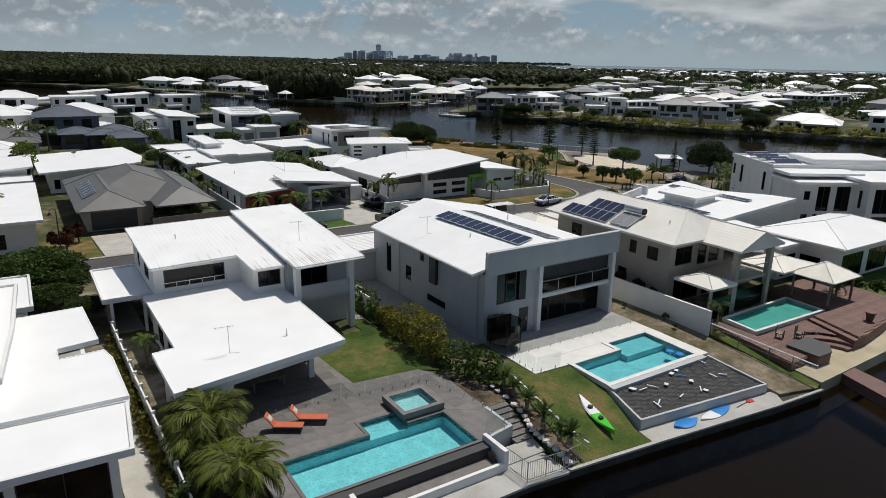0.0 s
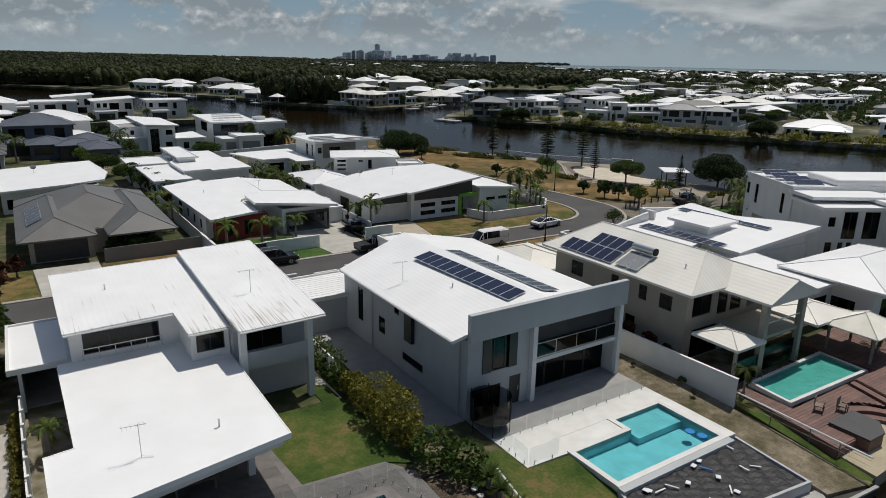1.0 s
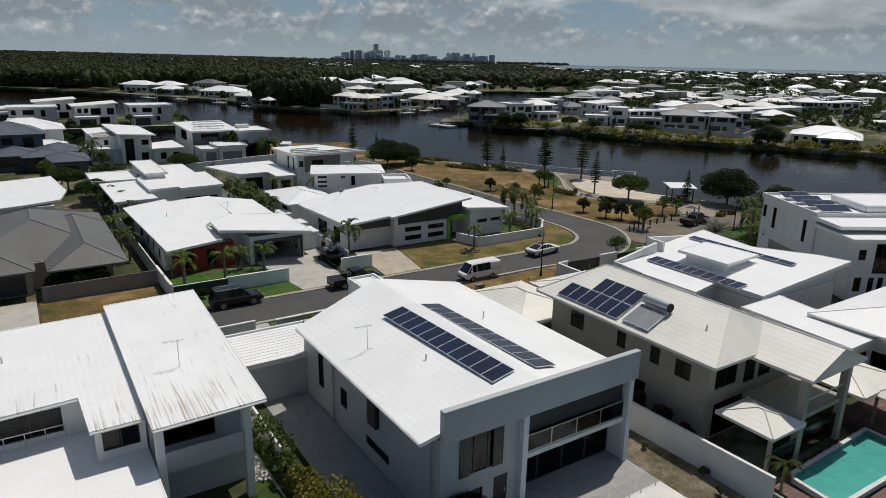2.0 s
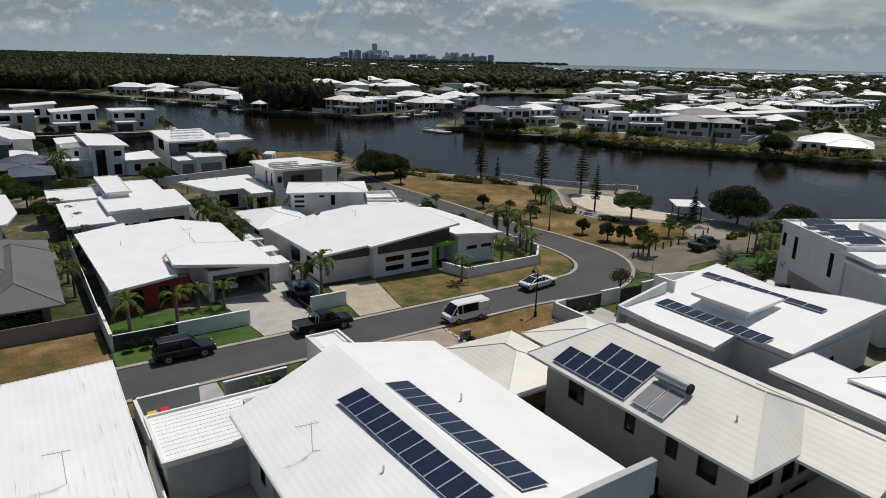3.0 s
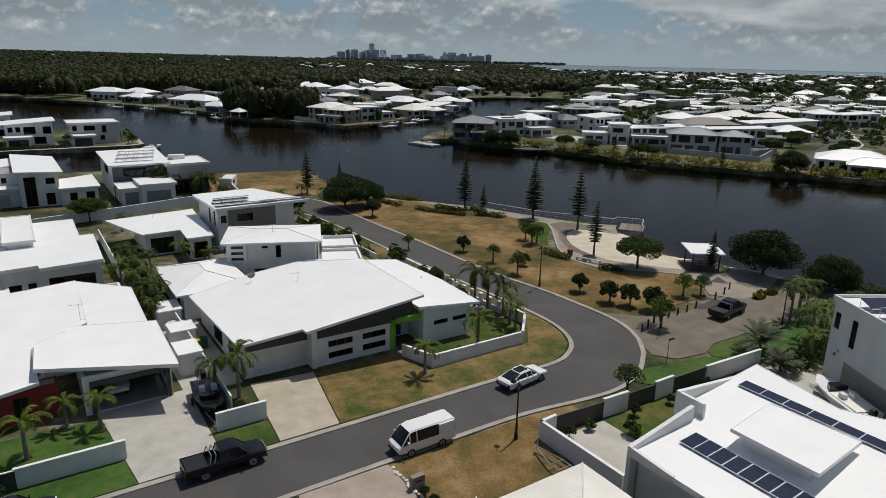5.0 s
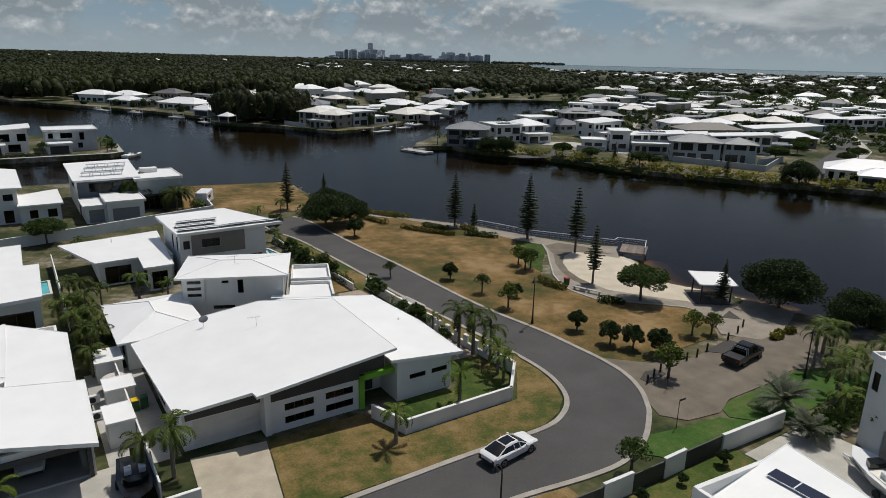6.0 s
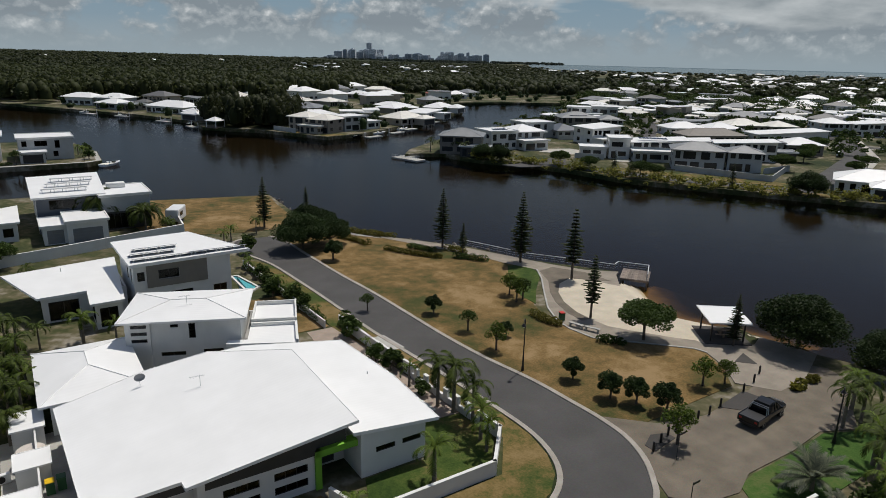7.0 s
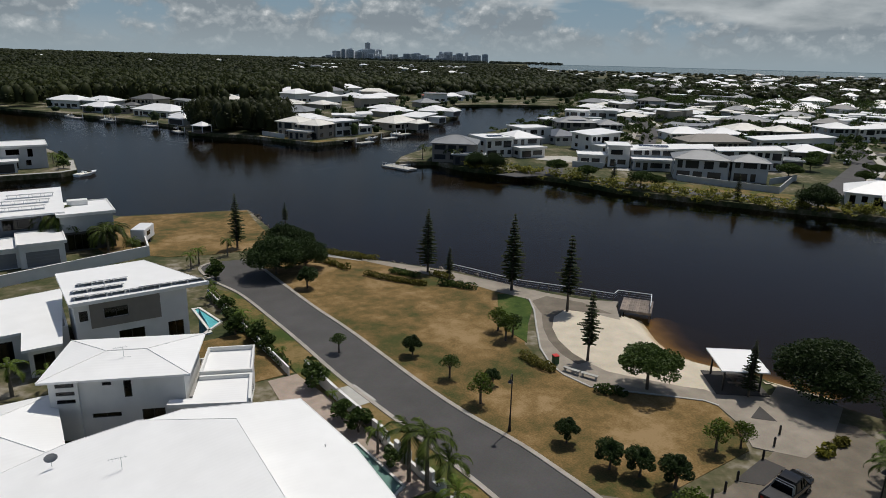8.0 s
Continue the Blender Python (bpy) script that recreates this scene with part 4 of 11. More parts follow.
# street verges south side, driveways
patch("lawn", [(49.5, 57), (60.3, 57), (60.2, 63), (66, 63.2), (66, 65.6), (61.8, 66.1), (49.4, 66.1)], 0.06, M["dry_grass"], "worn grass frontage beside the driveway", category="grass")
patch("driveway", [(43.0, 57), (49.3, 57), (49.4, 66.2), (43.0, 66.2)], 0.075, M["drive_pink"], "pink-brown aggregate driveway", category="driveway")
patch("lawn", [(29, 63.9), (42.9, 63.9), (42.9, 66.0), (29, 66.0)], 0.06, M["grass_lush"], "narrow green street verge", category="grass")
patch("driveway", [(23.2, 59.8), (28.9, 59.8), (28.9, 66.1), (23.2, 66.1)], 0.075, M["concrete"], "pale concrete driveway", category="driveway")
patch("lawn", [(8.5, 61), (23.1, 61), (23.1, 66.0), (8.5, 66.0)], 0.06, M["verge"], "patchy street verge", category="grass")
patch("driveway", [(34.8, 72.7), (40.2, 72.7), (40.4, 84), (33.6, 84)], 0.075, M["drive_pale"], "pale aggregate driveway", category="driveway")
patch("driveway", [(44.2, 72.7), (48.8, 72.7), (50.4, 81.6), (45.0, 82.2)], 0.075, M["drive_warm"], "warm beige aggregate driveway", category="driveway")
patch("lawn", [(22.9, 72.7), (34.7, 72.7), (34.4, 76.0), (22.9, 76.0)], 0.06, M["grass_lush"], "bright green verge lawn", category="grass")
patch("lawn", [(28.2, 77.0), (34.5, 77.0), (33.5, 82.5), (23.2, 83), (23.2, 77)], 0.06, M["grass_lush"], "green front garden lawn", category="grass")
patch("lawn", [(40.3, 72.7), (44.1, 72.7), (44.4, 76.2), (40.3, 76.2)], 0.06, M["grass"], "small green lawn beside a driveway", category="grass")
patch("lawn", [(12.2, 72.7), (22.6, 72.7), (22.6, 81), (12.2, 81)], 0.06, M["dry_grass"], "dry brown front lawn", category="grass")
patch("driveway", [(6.4, 72.7), (12.0, 72.7), (12.0, 82), (6.0, 82)], 0.075, M["drive_pale"], "pale concrete driveway", category="driveway")
patch("lawn", [(-6, 72.7), (6.2, 72.7), (5.8, 82), (-6, 82)], 0.06, M["verge"], "patchy green and brown lawn", category="grass")

# ---- waterfront lots ----
patch("terrace_ground", [(4.5, 31.8), (21.8, 31.8), (21.7, 27.6), (21.7, 25.3), (19.7, 24.9), (19.4, 23.5), (19.4, 30), (14.4, 30), (14.4, 28.5), (9.4, 28.5), (9.4, 23.5), (4.5, 23.5)], -0.1, M["soil"], "built-up ground under the pool terrace", 3.2)
patch("seawall", [(4.5, 21.3), (20.0, 21.3), (22.6, 21.05), (22.6, 23.5), (4.5, 23.5)], -0.75, M["concrete"], "concrete canal edge below the pool terrace", 0.14, category="seawall")
patch("seawall", [(4.5, 21.36), (20.0, 21.36), (22.6, 21.11), (22.6, 23.5), (4.5, 23.5)], -0.892, M["seawall_dark"], "dark canal wall below the terrace", 2.4, category="seawall")
slope = lambda a, b: max(-0.72, min(0.04, -0.72 + (b - 21.2) * 0.1))
patch("bank", [(21.8, 31.8), (24.0, 31.8), (23.9, 29.2), (23.5, 27.8), (21.75, 27.75)], 0.0, M["soil"], "mulched bank above the garden steps", 3.2)
patch("lawn", [(22.7, 21.28), (28.6, 20.68), (28.7, 22), (30.3, 26), (30.2, 29.3), (27.3, 29.5), (27.3, 31.8), (24.05, 31.8), (23.95, 29.2), (23.5, 26), (22.9, 23.4)], lambda a, b: max(-0.72, min(0.05, -0.72 + (b - 21.2) * 0.093)), M["grass"], "sloping green and brown waterfront lawn", 2.6, category="grass")
patch("seawall", [(22.605, 21.05), (29, 20.4), (38.9, 19.25), (43.5, 18.9), (43.5, 19.1), (38.9, 19.45), (29, 20.62), (22.605, 21.27)], -0.66, M["concrete"], "narrow concrete seawall capping", 0.12, category="seawall")
patch("seawall", [(22.605, 21.1), (29, 20.45), (38.9, 19.3), (43.5, 18.95), (43.5, 19.6), (38.9, 20.0), (29, 21.1), (22.605, 21.7)], -0.784, M["seawall_dark"], "dark canal wall", 2.5, category="seawall")
patch("path", [(28.61, 20.68), (39.6, 19.42), (40.5, 20.6), (28.8, 21.9)], -0.69, M["concrete"], "concrete strip beside the canal", 2.6)
patch("bank", [(40.4, 31.7), (43.4, 31.7), (43.4, 36.5), (40.4, 36.5)], 0.03, M["dry_soil"], "bare soil strip beside the boundary wall", 0.3)
patch("bank", [(40.2, 20.0), (43.4, 19.2), (43.4, 31.8), (40.4, 31.8), (40.4, 26)], lambda a, b: -0.6 + 0.62 * min(1, max(0, (b - 19.5) / 9)), M["dry_soil"], "bare sandy slope beside the boundary wall", 2.6)
patch("lawn", [(43.0, 19.2), (43.9, 19.4), (45.2, 28.7), (43.8, 28.7)], lambda a, b: -0.6 + 0.6 * min(1, max(0, (b - 19.5) / 8)), M["grass"], "narrow green waterside lawn", 2.6, category="grass")
patch("bank", rect(-260, 20.5, 4.4, 29.6), -0.3, M["soil"], "waterfront garden ground", 3.0)
patch("bank", [(43.95, 19.3), (56, 19.6), (66, 20.6), (112, 21.4), (112, 29.6), (45.3, 29.6), (45.25, 28.7)], -0.42, M["path_tan"], "sandy-coloured waterfront paving", 3.0)

# ---- house with the two rows of solar panels ----
def solar_row(parent_name, label, rows, group, yaw=0.0):
    """rows: (a, b, z, width along a, slope degrees, count along b, pitch)."""
    for a, b, z, w, slope_deg, n, l in rows:
        ob = new(parent_name)
        ob.matrix_world = BLOCK @ pose(a, b, z, 0, 0, yaw) @ pose(0, 0, 0, 0, -slope_deg, 0)
        ORG[ob.name] = (0, 0, 0)
        tagged(ob, label, "solar panels", group)
        rail = bmesh.new()
        for x in (w * 0.22, w * 0.78):
            box(rail, x - 0.02, 0, -0.09, x + 0.02, n * l, -0.04)
        part("rail", rail, M["pv_line"], ob)
        pb, fb = bmesh.new(), bmesh.new()
        box(pb, 0.03, 0.03, -0.03, w - 0.03, l - 0.05, 0.006)
        box(fb, 0, 0, -0.035, w, 0.03, 0.012), box(fb, 0, l - 0.05, -0.035, w, l - 0.02, 0.012)
        box(fb, 0, 0.03, -0.035, 0.03, l - 0.05, 0.012), box(fb, w - 0.03, 0.03, -0.035, w, l - 0.05, 0.012)
        pm, fm = link_mesh("panel", pb, M["pv"]), link_mesh("panel_frame", fb, M["pv_line"])
        for i in range(n):
            p = new("panel", pm)
            p.parent = ob
            p.location = (0, i * l, 0)
            f = new("panel_frame", fm)
            f.parent = p


def aerial(a, b, z, h=1.5, dish=False):
    t_ = thing("roof_aerial" if not dish else "satellite_dish", a, b, z, "thin metal television aerial on a roof" if not dish else "grey satellite dish on a roof mast", "aerial" if not dish else "satellite dish")
    bm = bmesh.new()
    rod(bm, (a, b, z - 0.1), (a, b, z + h), 0.02)
    rod(bm, (a, b, z + 0.02), (a + 0.5, b - 0.3, z), 0.012)
    part("mast", bm, M["steel"], t_)
    if dish:
        bm = bmesh.new()
        prev = None
        for k, (r, d) in enumerate(((0.05, 0), (0.25, 0.03), (0.42, 0.1))):
            ring = [bm.verts.new((a + r * math.cos(i * math.pi / 6), b - 0.1 - d, z + h + r * 0.8 * math.sin(i * math.pi / 6))) for i in range(12)]
            if prev:
                for i in range(12):
                    bm.faces.new((prev[i], prev[(i + 1) % 12], ring[(i + 1) % 12], ring[i]))
            else:
                bm.faces.new(ring)
            prev = ring
        ob = part("dish", bm, M["garage"], t_)
    else:
        bm = bmesh.new()
        rod(bm, (a - 0.75, b + 0.1, z + h - 0.05), (a + 0.35, b - 0.05, z + h - 0.05), 0.015)
        for k in range(6):
            x = a - 0.7 + k * 0.19
            rod(bm, (x, b - 0.22, z + h - 0.05), (x, b + 0.25, z + h - 0.05), 0.008, 4)
        part("antenna", bm, M["steel"], t_)


h = thing("house", 27.3, 35.2, 0, "two-storey white and pale grey rendered house with a deep open loggia", "house")
# west part, enclosed
shell(h, 27.3, 35.4, 32.2, 53.0, 0, 5.3, M["wall_grey"], [
    ("S", 27.7, 29.9, 0.1, 1.9, "w4"), ("S", 28.4, 31.1, 2.85, 5.15, "w3"), ("S", 30.6, 31.5, 0.1, 2.15, "d"),
    ("W", 40.6, 43.4, 0.9, 1.5, "w2"), ("W", 43.9, 44.6, 4.0, 4.8, "w1"), ("W", 46.0, 47.0, 1.7, 3.0, "w1"), ("W", 49.6, 50.5, 1.5, 4.2, "w1")])
bm = bmesh.new()
box(bm, 28.4, 35.34, 2.85, 29.05, 35.39, 5.15)
part("shutter", bm, M["frame_dark"], h, "dark side screen of a window")
bm = bmesh.new()
box(bm, 30.45, 35.34, 2.85, 31.1, 35.39, 5.15)
part("shutter", bm, M["frame_dark"], h, "dark side screen of a window")
bm = bmesh.new()
box(bm, 27.02, 41.7, 2.7, 27.28, 42.7, 4.9)
part("window_hood", bm, M["frame_dark"], h, "dark box window standing proud of the wall")
# loggia part: back wall, slabs, side wall; taupe back and ceiling imitate shade
shell(h, 32.2, 39.6, 40.2, 53.0, 0, 5.3, M["wall_taupe"], [("S", 32.5, 39.7, 0.12, 2.58, "w5"), ("S", 32.5, 39.7, 3.0, 5.1, "w5")], sides="S")
shell(h, 32.2, 39.6, 40.2, 53.0, 0, 5.3, M["wall_grey"], [], sides="NE", floor=False, lid=False)
bm = bmesh.new()
box(bm, 32.2, 35.25, 2.62, 40.2, 39.6, 2.9)
part("balcony_slab", bm, M["wall_white"], h)
bm = bmesh.new()
box(bm, 32.2, 35.4, 5.05, 40.2, 39.6, 5.25)
part("loggia_ceiling", bm, M["wall_taupe"], h)
bm = bmesh.new()
box(bm, 39.95, 35.4, 0, 40.2, 39.6, 4.25), box(bm, 39.95, 35.4, 4.25, 40.2, 36.4, 5.3), box(bm, 39.95, 39.0, 4.25, 40.2, 39.6, 5.3), box(bm, 39.95, 36.4, 5.0, 40.2, 39.0, 5.3)
part("wall", bm, M["wall_white"], h)
bm = bmesh.new()
box(bm, 32.15, 35.05, 0, 32.5, 35.4, 5.3)
part("column", bm, M["wall_white"], h)
bm = bmesh.new()
box(bm, 39.9, 35.0, 0, 40.25, 35.35, 5.3)
part("column", bm, M["wall_white"], h)
bm = bmesh.new()
box(bm, 27.2, 35.0, 5.3, 40.55, 35.36, 7.06)
soften(bm, 0.02)
part("parapet", bm, M["wall_grey"], h, "tall rendered front parapet")
bm = bmesh.new()
for z_ in (2.95, 3.9):
    box(bm, 32.5, 35.3, z_, 39.9, 35.36, z_ + 0.05)
for k in range(5):
    box(bm, 32.5 + k * 1.84, 35.3, 2.95, 32.55 + k * 1.84, 35.35, 3.9)
rl = part("balustrade", bm, M["steel"], h)
bm = bmesh.new()
box(bm, 32.55, 35.32, 3.0, 39.9, 35.335, 3.88)
part("pane", bm, M["glass"], rl)
bm = bmesh.new()
box(bm, 32.55, 35.45, 2.95, 39.9, 39.5, 2.99)
part("balcony_floor", bm, M["paver_dark"], h)
# floor greyer than the white patio, in place of loggia shade
bm = bmesh.new()
box(bm, 32.55, 35.6, 0.07, 39.9, 39.55, 0.115)
part("loggia_floor", bm, M["paver_mid"], h)
# sliding doors closing the lower loggia
for k in range(4):
    a0 = 32.56 + 1.83 * k
    bm = bmesh.new()
    box(bm, a0, 36.30, 0.12, a0 + 0.07, 36.37, 2.6), box(bm, a0 + 1.74, 36.30, 0.12, a0 + 1.81, 36.37, 2.6)
    box(bm, a0 + 0.07, 36.30, 2.53, a0 + 1.74, 36.37, 2.6), box(bm, a0 + 0.07, 36.30, 0.12, a0 + 1.74, 36.37, 0.19)
    sd = part("sliding_door", bm, M["frame_dark"], h)
    bm = bmesh.new()
    box(bm, a0 + 0.07, 36.33, 0.19, a0 + 1.74, 36.345, 2.53)
    part("pane", bm, M["glass"], sd)
# shading mesh in the upper loggia
bm = bmesh.new()
box(bm, 32.55, 35.5, 3.97, 39.88, 35.53, 5.04)
part("shade_screen", bm, M["screen"], h, "dark mesh shade screen")
# gable roof, ridge along b
bm = bmesh.new()
prof = [(26.15, 5.58), (33.4, 6.99), (40.7, 5.5)]
ends = ((26.15, 35.37, 51.3), (33.4, 35.37, 54.0), (40.7, 35.37, 54.0))
top = [[bm.verts.new((a, bb, z)) for bb in (b0, b1)] for (a, z), (_, b0, b1) in zip(prof, ends)]
low = [[bm.verts.new((a, bb, z - 0.2)) for bb in (b0, b1)] for (a, z), (_, b0, b1) in zip(prof, ends)]
for i in (0, 1):
    bm.faces.new((top[i][0], top[i + 1][0], top[i + 1][1], top[i][1]))
    bm.faces.new((low[i][0], low[i][1], low[i + 1][1], low[i + 1][0]))
    bm.faces.new((low[i][0], low[i + 1][0], top[i + 1][0], top[i][0]))
    bm.faces.new((low[i][1], top[i][1], top[i + 1][1], low[i + 1][1]))
for i in (0, 2):
    bm.faces.new((low[i][0], top[i][0], top[i][1], low[i][1]))
bmesh.ops.recalc_face_normals(bm, faces=bm.faces[:])
r3 = part("roof", bm, M["roof_white_x"], h, "white corrugated gable roof")
bm = bmesh.new()
rod(bm, (26.12, 35.4, 5.5), (26.12, 51.2, 5.5), 0.07), rod(bm, (40.73, 35.4, 5.42), (40.73, 54.0, 5.42), 0.07)
part("gutter", bm, M["wall_white"], r3)
for b_ in (47.9, 36.2):
    bm = bmesh.new()
    rod(bm, (27.2, b_, 0), (27.2, b_, 5.3), 0.05)
    part("downpipe", bm, M["wall_grey"], h)
# entry frame and street side
bm = bmesh.new()
box(bm, 33.5, 57.0, 0, 34.0, 59.0, 5.4), box(bm, 35.5, 57.2, 0, 35.9, 59.0, 5.4)
part("entry_pier", bm, M["wall_white"], h)
flat_roof(h, [(33.5, 53), (35.9, 53), (35.9, 59.1), (33.5, 59.1)], 5.35, M["roof_white"], 0.3, lip=0.15, name="entry_roof")
shell(h, 36.2, 53, 40.2, 58.0, 0, 3.1, M["wall_grey"], [("N", 36.8, 39.6, 0.1, 2.4, "w2")])
flat_roof(h, rect(36.1, 54.6, 40.6, 58.4), 3.3, M["roof_grey"], 0.25, lip=0.12)
# garage on the west
shell(h, 22.9, 52.6, 32.2, 57.3, 0, 2.9, M["wall_grey"], [("N", 24.0, 28.8, 0.1, 2.3, "g"), ("W", 54, 54.9, 0.1, 2.1, "d")])
flat_roof(h, rect(22.7, 52.4, 33.4, 57.8), lambda a, b: 2.95 + 0.02 * (b - 52), M["roof_white_x"], 0.2, "white corrugated garage roof", lip=0.12)
bm = bmesh.new()
for k in range(11):
    box(bm, 23.0, 52.75 + k * 0.45, 2.95 + 0.02 * (0.75 + k * 0.45), 33.1, 52.79 + k * 0.45, 2.975 + 0.02 * (0.75 + k * 0.45))
part("roof_rib", bm, M["roof_white_x"], h)
solar_row("solar_array", "row of dark blue solar panels on a white roof", [(31.35, 36.8, 6.72, 1.55, 11.0, 11, 1.01)], "solar arrays", 2.8)
solar_row("solar_array", "row of dark blue solar panels on a white roof", [(34.1, 36.6, 6.98, 1.55, -10.5, 11, 1.02)], "solar arrays", 2.5)
aerial(28.3, 45.1, 6.05)

# pool terrace of that house
patch("patio", [(27.3, 29.5), (30.2, 29.4), (30.2, 30.87), (40.3, 30.87), (40.3, 32.55), (27.3, 32.55)], 0.09, M["paver_white"], "white tiled patio", 1.2)
# the house's shade on the patio, painted as a greyer slab
patch("patio", [(27.3, 32.56), (40.3, 32.56), (40.3, 39.6), (32.2, 39.6), (32.2, 35.38), (27.3, 35.38)], 0.088, M["paver_mid"], "patio under the loggia, greyed for its shade", 1.2)


def pool(name, pts, z, depth, lining, coping_m, coping, label, step=None, water="pool_water"):
    """A pool: lining walls and floor, a water surface and a coping."""
    t_ = thing(name, pts[0][0], pts[0][1], 0, label, "pool")
    bm = bmesh.new()
    n = len(pts)
    area = sum(p[0] * q[1] - q[0] * p[1] for p, q in zip(pts, pts[1:] + pts[:1]))
    pts = pts if area > 0 else pts[::-1]
    lo = [bm.verts.new((*p, z - depth)) for p in pts]
    hi = [bm.verts.new((*p, z)) for p in pts]
    bm.faces.new(lo)
    for i in range(n):
        bm.faces.new((hi[i], hi[(i + 1) % n], lo[(i + 1) % n], lo[i]))
    if step:
        box(bm, *step[:2], z - depth, *step[2:4], z - step[4])
    part("lining", bm, lining, t_)
    bm = bmesh.new()
    bm.faces.new([bm.verts.new((*p, z - 0.1)) for p in pts])
    part("water_surface", bm, M[water], t_, "clear turquoise water")
    bm = bmesh.new()
    for i in range(n):
        p, q = Vector((*pts[i], 0)), Vector((*pts[(i + 1) % n], 0))
        d = (q - p).normalized()
        nr = Vector((d.y, -d.x, 0)) * coping
        o0, o2 = Vector((*pts[i - 1], 0)), Vector((*pts[(i + 2) % n], 0))
        e0 = coping if (p - o0).cross(q - p).z > 0 else -coping
        e1 = coping if (q - p).cross(o2 - q).z > 0 else -coping
        ring = [p, q, q + nr + d * e1, p + nr - d * e0]
        vs = [[bm.verts.new((v.x, v.y, zz)) for v in ring] for zz in (z - 0.3, z + 0.02)]
        bm.faces.new(vs[1]), bm.faces.new(vs[0][::-1])
        for k in range(4):
            bm.faces.new((vs[0][k], vs[0][(k + 1) % 4], vs[1][(k + 1) % 4], vs[1][k]))
    bmesh.ops.recalc_face_normals(bm, faces=bm.faces[:])
    part("coping", bm, coping_m, t_)
    return t_


pool("swimming_pool", [(30.6, 26.0), (39.2, 26.0), (39.2, 30.5), (35.2, 30.5), (35.2, 29.2), (30.6, 29.2)], 0.12, 0.75, M["pool_tile"], M["paver_white"], 0.35, "turquoise swimming pool with a shallow ledge and white coping", (35.2, 28.6, 39.2, 30.5, 0.3))
patch("pool_surround", [(30.2, 29.56), (34.84, 29.56), (34.84, 30.86), (30.2, 30.86)], 0.085, M["paver_white"], "white tiled pool surround", 1.4)
patch("pool_surround", rect(39.56, 25.66, 40.35, 30.86), 0.085, M["paver_white"], "white tiled pool surround", 1.4)
bm = bmesh.new()
box(bm, 30.2, 25.2, -1.0, 39.6, 25.65, 0.12)
solo("pool_wall", bm, M["wall_grey"], "grey rendered outer wall of the pool", "wall", "structure")
patch("side_path", rect(24.1, 35.4, 27.25, 52.5), 0.05, M["paver_mid"], "grey concrete side path between two houses", category="path")
patch("side_path", rect(20.7, 41.9, 21.9, 59.0), 0.05, M["concrete"], "grey concrete side path beside a house", category="path")
# walled bed with weed mat
bw = thing("planter", 30.4, 21.3, -0.9, "rendered planter bed covered with torn black weed mat", "planter")
for q_ in ([(29.0, 21.9), (39.8, 20.7), (39.8, 20.86), (29.0, 22.06)], [(29.0, 22.06), (29.16, 22.06), (30.36, 25.6), (30.2, 25.6)], [(39.64, 20.86), (39.8, 20.86), (40.3, 25.6), (40.14, 25.6)]):
    bm = bmesh.new()
    prism(bm, q_, -1.1, -0.05)
    part("wall", bm, M["wall_grey"], bw)
bm = bmesh.new()
_g = random.Random(8)
NU, NV = 64, 26
gr = []
for j in range(NV + 1):
    v_ = j / NV
    gr.append([bm.verts.new((29.18 + 1.2 * v_ + (10.45 - 0.7 * v_) * u_ / NU, 22.03 + 3.5 * v_ - 1.12 * (u_ / NU) * (1 - v_), -0.22 + 0.12 * v_ + _g.uniform(-0.03, 0.03) + 0.05 * math.sin(u_ * 0.9 + j * 0.7) * math.sin(j * 1.1))) for u_ in range(NU + 1)])
for j in range(NV):
    for i in range(NU):
        bm.faces.new((gr[j][i], gr[j][i + 1], gr[j + 1][i + 1], gr[j + 1][i]))
for f in bm.faces:
    f.smooth = True
part("sheet", bm, M["sheeting"], bw, "black plastic weed mat")

# ---- house with the low wide roof and dark-tiled pool terrace ----
h = thing("house", 6.5, 34, 0, "white rendered house with low wide roof and taller rear block", "house")
shell(h, 6.9, 39.2, 15.2, 48.6, 0, 2.95, M["wall_white"], [("W", 40.5, 43, 0.5, 2.2, "w2"), ("W", 44.5, 46.5, 0.5, 2.2, "w2"), ("S", 9.3, 14.6, 0.15, 2.5, "w4")])
flat_roof(h, [(5.3, 38.4), (5.4, 32.7), (15.9, 34.6), (15.9, 42.2), (15.9, 45.8), (13.7, 46.2), (13.7, 49), (6.5, 49), (6.6, 38.6)], 3.2, M["roof_white"], 0.3, "broad white low-pitched roof")
bm = bmesh.new()
prism(bm, [(5.6, 33.0), (15.6, 34.9), (15.6, 35.2), (5.6, 33.3)], 2.45, 2.9)
part("beam", bm, M["wall_white"], h)
for p in ((14.2, 36.5), (14.9, 38.9)):
    bm = bmesh.new()
    box(bm, p[0], p[1], 0.1, p[0] + 0.35, p[1] + 0.35, 2.9)
    part("post", bm, M["wall_white"], h)
bm = bmesh.new()
box(bm, 5.8, 33.6, 0, 6.05, 38.4, 2.9), box(bm, 6.05, 33.4, 0, 8.6, 33.65, 2.9)
part("wall", bm, M["wall_white"], h)
UP, SK = (lambda a, b: 5.3 + 0.066 * (b - 45)), (lambda a, b: 5.62 + 0.066 * (b - 43.2))
shell(h, 7.3, 48.9, 15.9, 58.0, 0, 5.2, M["wall_white"], [("S", 8.0, 12.4, 3.55, 4.95, "w3"), ("W", 51, 53, 3.6, 4.8, "w2"), ("W", 55, 56, 3.6, 4.8, "w1")])
slope_walls(h, 7.3, 48.9, 15.9, 58.0, 5.2, lambda a, b: UP(a, b) - 0.2, M["wall_white"])
bm = bmesh.new()
